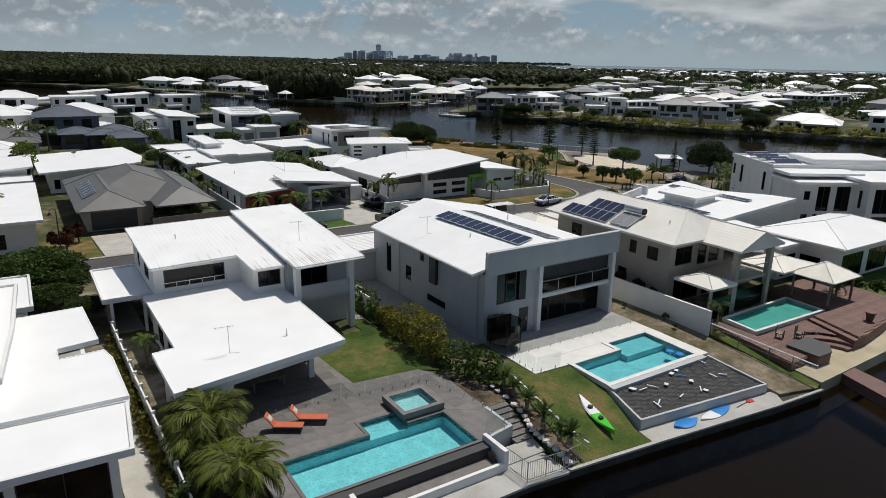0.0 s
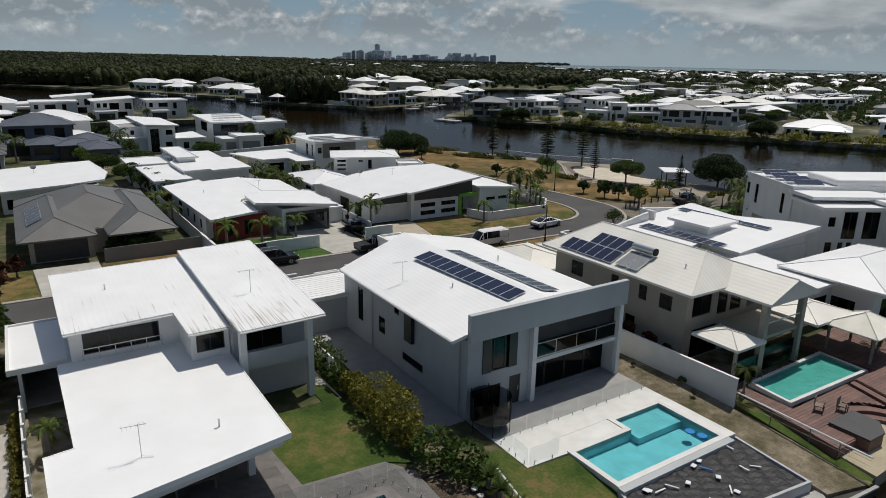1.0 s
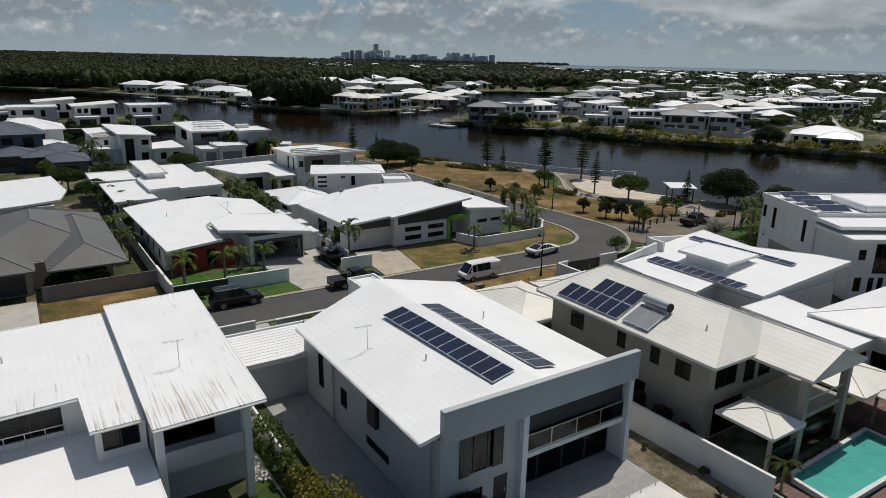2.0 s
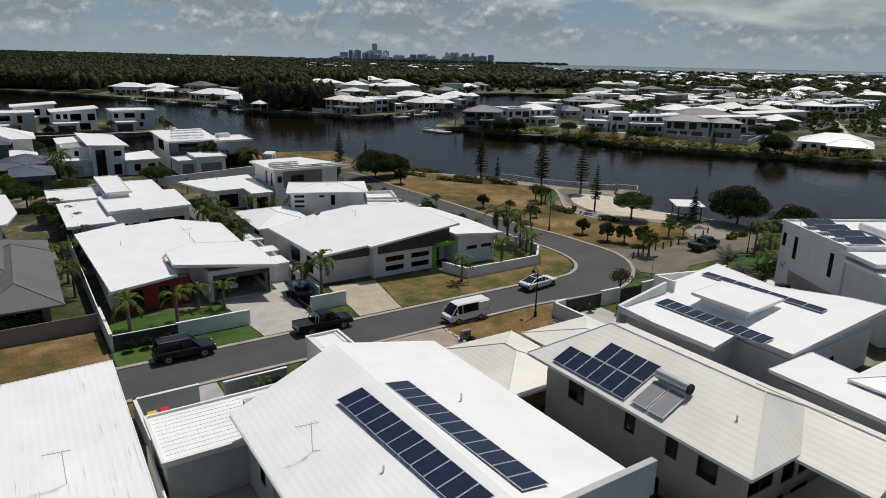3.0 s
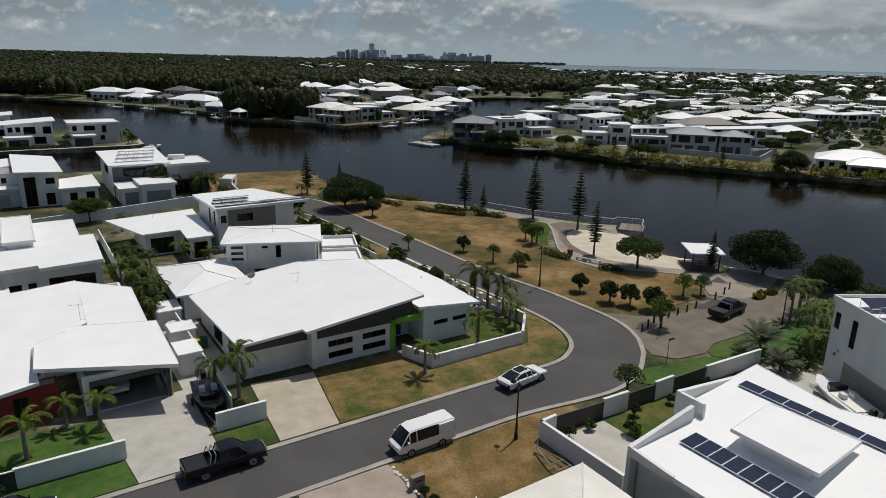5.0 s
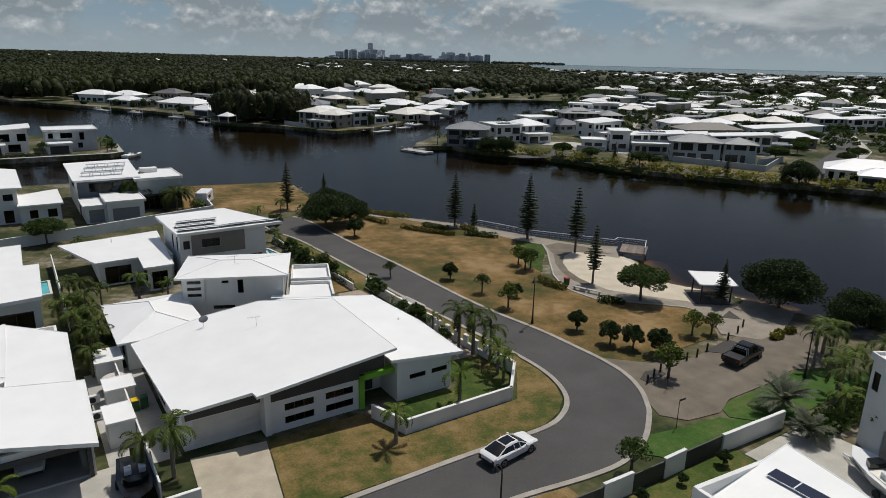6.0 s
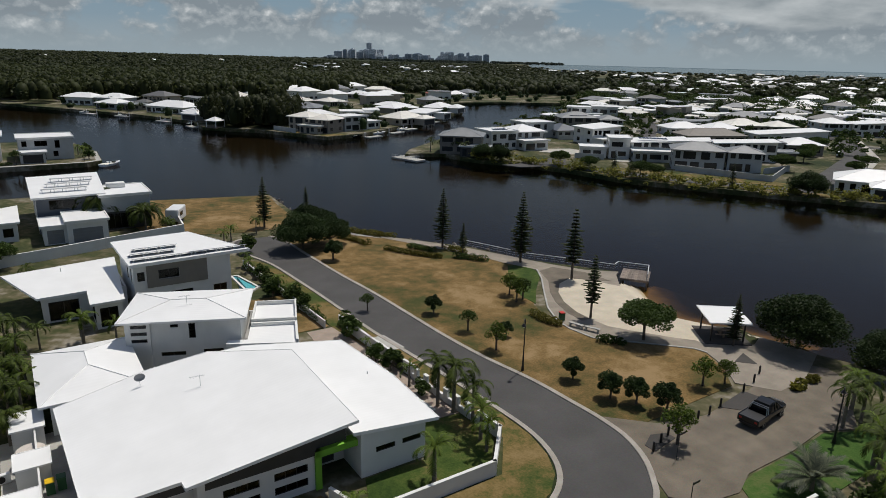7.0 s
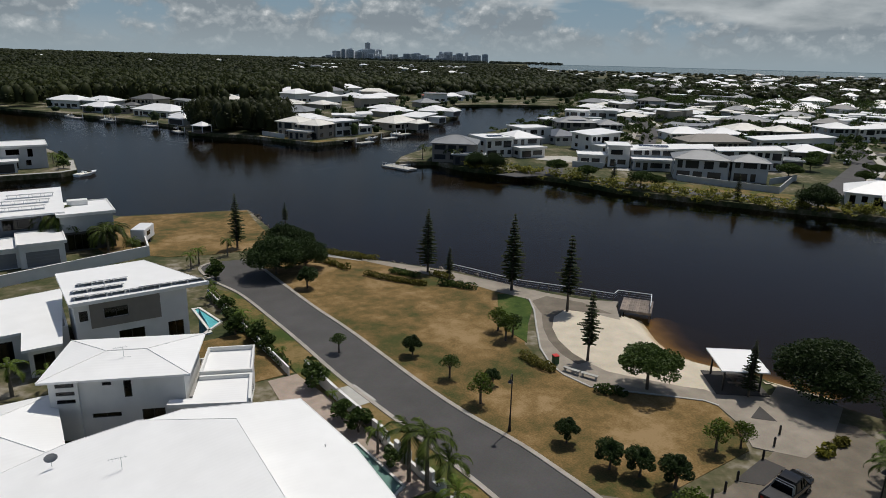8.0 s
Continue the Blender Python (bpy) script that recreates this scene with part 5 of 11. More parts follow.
for z_ in (3.62, 3.98):
    box(bm, 7.9, 48.68, z_, 12.5, 48.72, z_ + 0.04)
for k in range(6):
    box(bm, 7.9 + k * 0.91, 48.68, 3.3, 7.94 + k * 0.91, 48.72, 3.98)
part("railing", bm, M["steel"], h)
shell(h, 13.6, 45.4, 15.9, 48.9, 0, 5.05, M["wall_white"], [("S", 13.9, 15.6, 3.7, 4.9, "w2")])
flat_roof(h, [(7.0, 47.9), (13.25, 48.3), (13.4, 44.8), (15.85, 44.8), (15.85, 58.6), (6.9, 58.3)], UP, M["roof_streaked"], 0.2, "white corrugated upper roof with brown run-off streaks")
shell(h, 16.0, 45.0, 20.9, 58.4, 0, 5.45, M["wall_white"], [("E", 48, 49, 3.4, 4.7, "w1"), ("E", 53, 55, 3.4, 4.7, "w2")], sides="NEW")
shell(h, 16.0, 45.0, 20.9, 58.4, 0, 5.45, M["wall_grey"], [("S", 16.6, 19.2, 3.3, 5.2, "w2")], sides="S", floor=False, lid=False)
slope_walls(h, 16.0, 45.0, 20.9, 58.4, 5.45, lambda a, b: SK(a, b) - 0.2, M["wall_white"])
bm = bmesh.new()
box(bm, 16.1, 43.4, 2.75, 20.6, 45.0, 3.0)
part("balcony_slab", bm, M["wall_grey"], h)
bm = bmesh.new()
box(bm, 16.35, 43.3, 3.0, 20.2, 43.36, 3.95)
part("balcony_front", bm, M["wall_grey"], h, "pale grey solid balcony front")
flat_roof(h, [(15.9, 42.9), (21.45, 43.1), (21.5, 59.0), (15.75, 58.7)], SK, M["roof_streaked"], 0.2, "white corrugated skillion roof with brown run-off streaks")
bm = bmesh.new()
rod(bm, (15.9, 42.84, 5.5), (21.45, 43.04, 5.5), 0.07), rod(bm, (13.4, 44.74, 5.2), (15.85, 44.74, 5.2), 0.06), rod(bm, (7.0, 47.84, 5.38), (13.25, 48.24, 5.4), 0.06)
part("gutter", bm, M["wall_white"], h)
for a_ in (16.0, 20.25):
    bm = bmesh.new()
    box(bm, a_, 43.2, 0, a_ + 0.38, 43.75, 5.42)
    part("pier", bm, M["wall_white"], h)
shell(h, 4.4, 50.4, 6.8, 57.4, 0, 2.75, M["wall_taupe"], [], sides="NW", lid=False)
for p in ((4.4, 50.2), (6.6, 50.2)):
    bm = bmesh.new()
    box(bm, p[0], p[1], 0, p[0] + 0.2, p[1] + 0.2, 2.76)
    part("post", bm, M["wall_white"], h)
flat_roof(h, rect(3.9, 49.8, 7.25, 57.9), 3.0, M["roof_white"], 0.25, lip=0.1, name="porch_roof")
aerial(9.2, 36.2, 3.25, 1.7)
aerial(18.3, 48.4, 5.9, 1.7)
patch("terrace", [(6.0, 39.2), (6.0, 30.0), (8.2, 30.0), (8.2, 24), (9.4, 24), (9.4, 28.6), (14.4, 28.6), (14.4, 30), (16.6, 30), (16.6, 31.2), (19.6, 31.2), (19.6, 28.6), (21.9, 27.3), (21.8, 29.4), (21.9, 32.4), (20.9, 34.0), (16.3, 34.4), (15.9, 39.2)], 0.14, M["paver_dark"], "dark grey stone-tiled pool terrace", 0.5)
patch("terrace", [(19.5, 24.7), (21.85, 25.2), (21.88, 27.3), (19.5, 28.7)], 0.135, M["paver_dark"], "dark grey stone-tiled pool terrace", 0.5)
pool("swimming_pool", [(9.5, 24.9), (19.3, 24.9), (19.3, 28.4), (16.9, 28.4), (16.9, 29.8), (14.5, 29.8), (14.5, 28.4), (9.5, 28.4)], 0.16, 0.85, M["pool_tile_pale"], M["paver_dark"], 0.2, "bright turquoise swimming pool with a wet-edge wall", (14.5, 28.4, 16.9, 29.8, 0.35), "pool_water_caustic")
bm = bmesh.new()
box(bm, 11.2, 24.1, -0.75, 19.9, 24.7, 0.1), box(bm, 8.2, 24.1, -0.75, 11.2, 24.7, 0.13)
solo("pool_wall", bm, M["wall_dark"], "dark tiled infinity edge wall", "wall", "structure")
bm = bmesh.new()
box(bm, 11.2, 22.9, -0.8, 11.45, 24.1, 0.3), box(bm, 19.6, 22.9, -0.8, 19.85, 24.9, 0.45), box(bm, 11.45, 22.9, -0.8, 19.6, 23.1, -0.25)
patch("basin_floor", rect(11.45, 23.1, 19.6, 24.1), -0.5, M["paver_dark"], "dark stone floor of the overflow basin", 0.3)
solo("catch_basin_wall", bm, M["wall_white"], "low white walls of the overflow basin", "wall", "structure")
sp = pool("spa_pool", [(17.0, 28.9), (19.2, 28.9), (19.2, 30.9), (17.0, 30.9)], 0.62, 0.4, M["pool_tile_spa"], M["paver_dark"], 0.3, "raised square spa with dark stone surround", None, "pool_water_caustic")
bm = bmesh.new()
box(bm, 16.75, 28.65, 0.1, 19.45, 28.89, 0.55), box(bm, 16.75, 30.91, 0.1, 19.45, 31.15, 0.55), box(bm, 16.75, 28.89, 0.1, 16.99, 30.91, 0.55), box(bm, 19.21, 28.89, 0.1, 19.45, 30.91, 0.55)
part("surround", bm, M["paver_dark"], sp)
patch("lawn", [(15.9, 39.3), (16.35, 34.45), (20.95, 34.05), (22.2, 33.2), (21.7, 44), (20.6, 44.5), (20.6, 42), (16.3, 42)], 0.07, M["grass"], "green and brown back lawn", category="grass")
bm = bmesh.new()
prism(bm, [(19.7, 24.72), (21.92, 25.12), (21.92, 27.6), (21.72, 27.6), (21.72, 25.32), (19.7, 24.92)], -1.0, 0.16)
solo("terrace_wall", bm, M["wall_grey"], "grey rendered wall below the terrace", "wall", "structure")

# ---- neighbour at the west edge ----
h = thing("house", -8, 27, 0, "white flat-roofed house with stepped roofs", "house")
shell(h, -7.5, 29.2, 2.2, 38, 0, 2.9, M["wall_white"], [("S", -6.5, -2.2, 0.2, 2.4, "w3"), ("S", -1.8, 1.8, 0.2, 2.5, "w2")])
flat_roof(h, [(-8, 28.6), (2.8, 28.2), (3.2, 32.6), (3.3, 33), (-8, 33.5)], 3.3, M["roof_white"], 0.3, lip=0.05)
flat_roof(h, [(-8, 33.4), (3.3, 33.0), (3.2, 38.2), (2.9, 39.6), (0.6, 39.4), (0.6, 41), (2.8, 41.4), (2.5, 47.8), (-1.0, 47.6), (-8, 47.6)], 3.55, M["roof_white"], 0.3)
shell(h, -7.5, 38, 2.0, 47, 0, 3.2, M["wall_white"], [("E", 42, 44, 0.4, 2.1, "w2")])
shell(h, -7.5, 36, -2.2, 50, 3.3, 5.6, M["wall_white"], [])
flat_roof(h, [(-8, 35), (-1.9, 34.8), (-1.3, 42), (-1.0, 50.2), (-8, 50.4)], 5.0, M["roof_white"], 0.25, lip=0.1)
flat_roof(h, rect(-8, 50, -0.3, 58), 3.3, M["roof_white"], 0.25, lip=0.1)
shell(h, -7.5, 50, -0.8, 57.5, 0, 3.0, M["wall_white"], [])
patch("path", rect(2.3, 20.6, 4.3, 48), 0.05, M["drive_pale"], "pale gravel side path", 0.3)

# ---- beige two-storey house ----
h = thing("house", 45.8, 31, 0, "beige rendered two-storey house with cream metal roof", "house")
shell(h, 45.7, 33.9, 53.2, 47.9, 0, 5.6, M["wall_beige"], [
    ("W", 35.2, 36.4, 3.6, 4.8, "w1"), ("W", 37.6, 38.4, 3.7, 4.9, "w1"), ("W", 40.5, 41.3, 3.7, 4.9, "w1"), ("W", 44.5, 45.9, 3.6, 4.9, "w2"), ("W", 38.5, 39.5, 0.8, 2.1, "w1"),
    ("S", 46.4, 48.6, 3.4, 5.0, "w2"), ("S", 49.4, 50.6, 3.1, 5.2, "w1"), ("S", 51.0, 52.4, 3.1, 5.2, "w1"), ("S", 46.6, 50, 0.1, 2.4, "w3"), ("S", 50.6, 52.3, 0.1, 2.4, "w2")])
hip_roof(h, 44.7, 32.9, 54.2, 48.8, 5.75, 2.0, M["roof_cream"], label="cream corrugated hip roof", inset=2.6)
# gabled balcony
bm = bmesh.new()
box(bm, 48.7, 29.8, 2.6, 54.0, 33.4, 2.85)
part("balcony_slab", bm, M["wall_beige"], h)
for a_ in (48.7, 53.4):
    bm = bmesh.new()
    box(bm, a_, 29.6, 0, a_ + 0.45, 30.05, 5.5)
    part("pier", bm, M["wall_beige"], h)
bm = bmesh.new()
for b_ in (30.1, 30.2):
    bm.faces.new([bm.verts.new(c) for c in ((48.9, b_, 5.45), (54.1, b_, 5.45), (51.5, b_, 6.6))])
part("gable_lining", bm, M["wall_taupe"], h)
hip_roof(h, 48.4, 29.2, 54.6, 37.2, 5.6, 1.3, M["roof_cream"], gable=True, label="cream gable over the balcony")
bm = bmesh.new()
box(bm, 49.2, 29.8, 2.9, 53.4, 29.83, 3.8)
part("pane", bm, M["glass_clear"], h)
bm = bmesh.new()
box(bm, 49.2, 29.78, 3.8, 53.4, 29.85, 3.86)
part("handrail", bm, M["frame_white"], h)
hip_roof(h, 45.2, 29.2, 48.5, 32.9, 2.9, 0.55, M["roof_cream"], label="small cream hip roof")
for p in ((45.4, 29.4), (48.2, 29.4)):
    bm = bmesh.new()
    box(bm, p[0], p[1], 0, p[0] + 0.2, p[1] + 0.2, 2.9)
    part("post", bm, M["wall_beige"], h)
bm = bmesh.new()
box(bm, 45.6, 29.45, 0.15, 48.2, 29.48, 1.9), box(bm, 49.2, 29.8, 0.15, 53.3, 29.83, 1.9)
part("pane", bm, M["glass"], h)
hip_roof(h, 54.6, 28.9, 60.0, 33.3, 2.9, 0.6, M["roof_cream"])
shell(h, 43.6, 50.6, 49.4, 56.0, 0, 2.95, M["wall_beige"], [("N", 44.2, 48.8, 0.1, 2.3, "g", M["garage_white"])])
hip_roof(h, 42.7, 48.2, 50.0, 56.9, 3.15, 1.15, M["roof_cream"], label="cream hip roof over the garage")
hip_roof(h, 50.4, 49.0, 57.5, 56.2, 3.15, 0.9, M["roof_cream"])
shell(h, 51, 49.6, 57, 55.6, 0, 2.95, M["wall_beige"], [("N", 52, 54, 0.1, 2.2, "d")])
shell(h, 52.8, 34, 58.2, 47.6, 0, 2.9, M["wall_beige"], [("E", 36, 38, 0.8, 2, "w2"), ("E", 42, 44, 0.8, 2, "w2")])
flat_roof(h, rect(53.0, 33.5, 59.0, 48.4), lambda a, b: 4.2 - (a - 53.0) * 0.18, M["roof_cream"], 0.18, name="lean_to_roof")
zp = lambda a: 5.78 + (a - 44.7) * 0.421
solar_row("solar_array", "dark solar panels on a cream roof", [(45.0, 40.9, zp(45.0) + 0.1, 1.6, 22.8, 6, 0.98)], "solar arrays")
solar_row("solar_array", "dark solar panels on a cream roof", [(46.52, 40.9, zp(46.52) + 0.1, 1.6, 22.8, 4, 0.98)], "solar arrays")

# ---- white house on the corner with a long solar row ----
h = thing("house", 60.8, 42, 0, "white rendered single-storey house with parapet roofs", "house")
shell(h, 61.0, 46.4, 73, 54.8, 0, 3.3, M["wall_white"], [("W", 47.2, 49.6, 0.1, 2.3, "w2"), ("S", 64.3, 66.5, 0.1, 2.5, "d", M["wall_dark"])])
shell(h, 64.0, 41.8, 76, 46.4, 0, 3.3, M["wall_white"], [("S", 65, 66, 0.7, 2.2, "w1"), ("S", 67.2, 68.2, 0.7, 2.2, "w1"), ("S", 69.5, 70.5, 0.7, 2.2, "w1")])
CR_Z = lambda a, b: 3.65 + 0.07 * (a - 60.4)
slope_walls(h, 61.0, 46.4, 73.0, 54.8, 3.3, lambda a, b: CR_Z(a, b) - 0.3, M["wall_white"])
slope_walls(h, 64.2, 42.0, 76.0, 46.4, 3.3, lambda a, b: CR_Z(a, b) - 0.3, M["wall_white"])
flat_roof(h, [(60.4, 45.7), (64.0, 46.1), (63.9, 41.7), (78, 41.6), (77.5, 44.4), (75.0, 50), (76.3, 56.8), (67.0, 56.6), (67.0, 54.9), (60.4, 54.9)], CR_Z, M["roof_white"], 0.35, "white metal roof", lip=0.0)
shell(h, 67.2, 54.8, 76.0, 56.6, 0, 3.7, M["wall_white"], [("W", 55.2, 56.2, 0.8, 2.2, "w1")], sides="WNE", lid=False)
bm = bmesh.new()
prism(bm, rect(60.3, 54.9, 66.2, 55.2), 0, lambda a, b: 3.95 + 0.19 * (a - 60.3))
prism(bm, rect(60.28, 51.8, 60.52, 54.9), 3.3, lambda a, b: 3.75 + 0.06 * (b - 51.8))
part("parapet", bm, M["wall_white"], h)
bm = bmesh.new()
prism(bm, rect(66.9, 56.6, 76.4, 56.9), 3.3, lambda a, b: 5.15 - 0.1 * (a - 66.9))
prism(bm, rect(66.9, 54.7, 67.15, 56.6), 3.3, 5.1)
part("parapet", bm, M["wall_white"], h)
flat_roof(h, [(65.7, 46.5), (71.2, 46.9), (70.8, 52.5), (65.7, 51.9)], 5.15, M["roof_white"], 0.25, "raised white roof")
bm = bmesh.new()
prism(bm, [(66.3, 47.1), (70.6, 47.4), (70.2, 51.9), (66.3, 51.4)], 3.8, 4.95)
part("clerestory", bm, M["wall_white"], h)
solar_row("solar_array", "row of dark blue solar panels on a white roof", [(63.35, 43.8, CR_Z(63.35, 0) + 0.16, 1.65, 4, 10, 1.0)], "solar arrays")
solar_row("solar_array", "row of dark blue solar panels on a white roof", [(72.3, 44.2, CR_Z(72.3, 0) + 0.16, 1.0, 4, 7, 1.65)], "solar arrays")
# its garden wall
def wall_line(name, pts, z1, material, label, w=0.22, z0=-0.2, cap=True, category="garden wall"):
    """A free-standing wall along points, with a coping part."""
    t_ = thing(name, pts[0][0], pts[0][1], 0, label, category)
    for p, q in zip(pts, pts[1:]):
        p_, q_ = Vector(p), Vector(q)
        d = (q_ - p_).normalized()
        nr = Vector((-d.y, d.x)) * w / 2
        bm = bmesh.new()
        prism(bm, [tuple(p_ - nr - d * w / 2), tuple(q_ - nr + d * w / 2), tuple(q_ + nr + d * w / 2), tuple(p_ + nr - d * w / 2)], z0, z1)
        part("wall", bm, material, t_)
        if cap:
            bm = bmesh.new()
            n2 = nr * 1.2
            prism(bm, [tuple(p_ - n2 - d * w * .6), tuple(q_ - n2 + d * w * .6), tuple(q_ + n2 + d * w * .6), tuple(p_ + n2 - d * w * .6)], z1, z1 + 0.05)
            part("coping", bm, M["wall_white"], t_)
    return t_


wall_line("garden_wall", [(60.6, 55.6), (60.5, 63.2), (61.9, 63.3)], 1.5, M["wall_white"], "white rendered garden wall")
wall_line("slat_fence", [(61.9, 63.3), (66.8, 63.0)], 1.4, M["wall_dark"], "dark slatted fence between white piers", 0.1, cap=False, category="fence")
wall_line("garden_wall", [(66.8, 63.0), (69.2, 62.9)], 1.6, M["wall_white"], "white rendered wall section")
wall_line("slat_fence", [(69.3, 62.9), (72.6, 62.8)], 1.4, M["wall_dark"], "dark slatted fence between white piers", 0.1, cap=False, category="fence")
wall_line("garden_wall", [(72.6, 62.8), (74.6, 62.8)], 1.6, M["wall_white"], "white rendered wall section")
wall_line("slat_fence", [(74.7, 62.8), (79, 62.7)], 1.4, M["wall_dark"], "dark slatted fence between white piers", 0.1, cap=False, category="fence")
wall_line("garden_wall", [(79, 62.6), (86.2, 62.2)], 1.5, M["wall_white"], "white rendered garden wall")
patch("yard", rect(60.8, 56.9, 66.4, 62.6), 0.05, M["drive_pale"], "paved front court", 0.3)
patch("lawn", rect(66.42, 56.9, 80, 62.6), 0.06, M["grass"], "green lawn behind the street wall", 0.3, category="grass")

# ---- hip-roofed white house further along the canal ----
h = thing("house", 64, 28, 0, "white house with low hip roof and shaded terrace", "house")
shell(h, 64.6, 29.6, 76.5, 36.6, 0, 3.6, M["wall_white"], [("S", 66, 70, 0.2, 2.6, "w3"), ("S", 71, 75, 0.2, 2.6, "w3"), ("W", 31, 34, 0.5, 2.2, "w2")])
hip_roof(h, 63.4, 28.2, 78.0, 37.6, 3.9, 1.3, M["roof_white"], label="white hip roof")
shell(h, 60.8, 33.0, 64.6, 40.5, 0, 3.1, M["wall_white"], [("S", 61.5, 63.8, 0.2, 2.4, "w2")])
flat_roof(h, [(60.3, 32.6), (64.8, 32.6), (66.0, 41.4), (60.5, 41.4)], lambda a, b: 3.5 + 0.02 * (b - 32), M["roof_white"], 0.25)
# ---- tall white house beside the car park ----
h = local("house", 43.9, 86.2, 0, 3.0, "large white three-level modern house with flat parapet roofs", "house")
shell(h, 0, 0, 17, 11.0, 0, 7.3, M["wall_white"], [("W", 1.6, 2.3, 3.9, 6.4, "w1"), ("W", 7.8, 8.5, 3.9, 6.4, "w1"), ("W", 10.0, 10.7, 4.8, 6.3, "w1"), ("W", 0.9, 8.6, 0.1, 2.5, "g", M["wall_beige"]), ("S", 8, 12, 4.2, 6.8, "w3")])
flat_roof(h, rect(-0.1, -0.1, 17.2, 11.2), 7.4, M["roof_white"], 0.3, "white parapet roof", lip=0.22)
shell(h, 0.2, -6.2, 7.5, -0.01, 0, 6.2, M["wall_white"], [("S", 0.9, 1.7, 0.9, 2.4, "w1"), ("S", 0.9, 1.7, 4.2, 5.3, "w1"), ("S", 2.6, 4.2, 2.8, 5.9, "w2"), ("S", 5.0, 6.8, 2.8, 5.9, "w2"), ("S", 2.4, 3.0, 0.4, 2.4, "w1"), ("S", 3.4, 4.0, 0.4, 2.4, "w1")])
flat_roof(h, rect(-0.2, -6.6, 8.0, -0.15), 6.45, M["roof_white"], 0.3, "white slab roof", lip=0.0)
flat_roof(h, rect(-0.2, -4.4, 9.5, 0.6), 7.2, M["roof_white"], 0.35, "white canopy roof")
shell(h, 7.5, -8.5, 17, -0.01, 0, 6.6, M["wall_white"], [("S", 8.3, 10.3, 3.0, 6.0, "w2"), ("S", 11.2, 13.2, 3.0, 6.0, "w2"), ("S", 8.3, 13.2, 0.3, 2.6, "w4"), ("W", -7.4, -6.8, 3.4, 5.6, "w1")])
flat_roof(h, rect(7.0, -9.2, 17.5, -0.1), 7.0, M["roof_white"], 0.35, "white slab roof")
bm = bmesh.new()
prism(bm, rect(6.0, 1.0, 17.0, 7.5), 7.42, 8.3)
soften(bm, 0.3, 3)
part("roof_pavilion", bm, M["roof_white"], h, "white curved roof pavilion")
for k in range(4):
    ob = new("solar_array")
    ob.matrix_world = pose(43.9, 86.2, 0, 0, 0, 3.0) @ pose(0.6 + 0.0 * k, 9.0 - 2.4 * k, 8.15, 14, 0, 0)
    ORG[ob.name] = (0, 0, 0)
    tagged(ob, "tilted solar panels on a white parapet roof", "solar panels", "solar arrays")
    for i in range(2):
        bm = bmesh.new()
        box(bm, i * 1.7, -1.6, -0.02, i * 1.7 + 1.66, 0, 0.02)
        pn = part("panel", bm, M["pv"], ob)
        bm = bmesh.new()
        box(bm, i * 1.7 - 0.02, -1.65, -0.03, i * 1.7 + 1.68, -1.61, 0.03), box(bm, i * 1.7 - 0.02, 0.01, -0.03, i * 1.7 + 1.68, 0.05, 0.03)
        part("panel_frame", bm, M["pv_line"], pn)
    bm = bmesh.new()
    for i in (0.1, 1.7, 3.2):
        rod(bm, (i, -0.02, 0), (i, -0.2, -0.75), 0.025), rod(bm, (i, -1.6, 0), (i, -1.6, -0.35), 0.025)
    part("rack", bm, M["steel"], ob)
patch("driveway", [(80.2, 45), (84.5, 46), (88.6, 57), (88.6, 61.5), (80.2, 61.5)], 0.06, M["drive_pale"], "pale paved driveway", 0.3)

# ---- north side of the street: white house with a red wall ----
h = thing("house", 24, 84, 0, "white single-storey house with red feature wall and angular roofs", "house")
shell(h, 24.2, 86.0, 30.6, 105.5, 0, 2.9, M["wall_white"], [("W", 88, 89, 0.8, 2.0, "w1"), ("W", 91.5, 92.5, 0.8, 2.0, "w1"), ("W", 95, 96, 0.8, 2.0, "w1"), ("W", 99, 101, 0.5, 2.1, "w2")])
shell(h, 25.0, 84.6, 31.4, 86.0, 0, 2.75, M["wall_red"], [("S", 26.0, 27.0, 0.3, 2.2, "w2"), ("S", 28.4, 29.4, 0.3, 2.2, "w2")])
shell(h, 30.6, 92, 38.6, 106.5, 0, 2.95, M["wall_white"], [("E", 95, 97, 0.6, 2.1, "w2")])
shell(h, 32.9, 83.6, 39.2, 92, 0, 3.2, M["wall_white"], [("S", 33.6, 38.8, 0.1, 2.55, "o"), ("E", 85, 88, 0.6, 2, "w2")])
bm = bmesh.new()
box(bm, 33.5, 83.45, 2.35, 38.9, 83.58, 2.75), box(bm, 33.35, 83.45, 0.1, 33.6, 83.58, 2.75), box(bm, 38.8, 83.45, 0.1, 39.05, 83.58, 2.75)
part("garage_surround", bm, M["wall_dark"], h)
flat_roof(h, [(24.0, 82.5), (30.2, 84.6), (29.9, 91.0), (30.3, 92.0), (34.6, 95.2), (34.6, 107.8), (28.8, 106.6), (28.7, 108.2), (23.0, 105.2)], lambda a, b: 3.1 + 0.012 * (b - 84), M["roof_white"], 0.25, "wide white metal roof")
flat_roof(h, [(34.4, 92), (39.0, 91.0), (39.3, 103), (34.6, 107.8)], lambda a, b: 3.3, M["roof_white"], 0.22)
flat_roof(h, [(30.0, 85.0), (39.4, 81.4), (39.6, 91.4), (33.0, 93.0), (32.6, 92.0), (30.3, 90.2)], lambda a, b: 4.05 - 0.04 * (a - 30), M["roof_white"], 0.28, "angled white garage roof")
aerial(34.0, 96.0, 3.3)
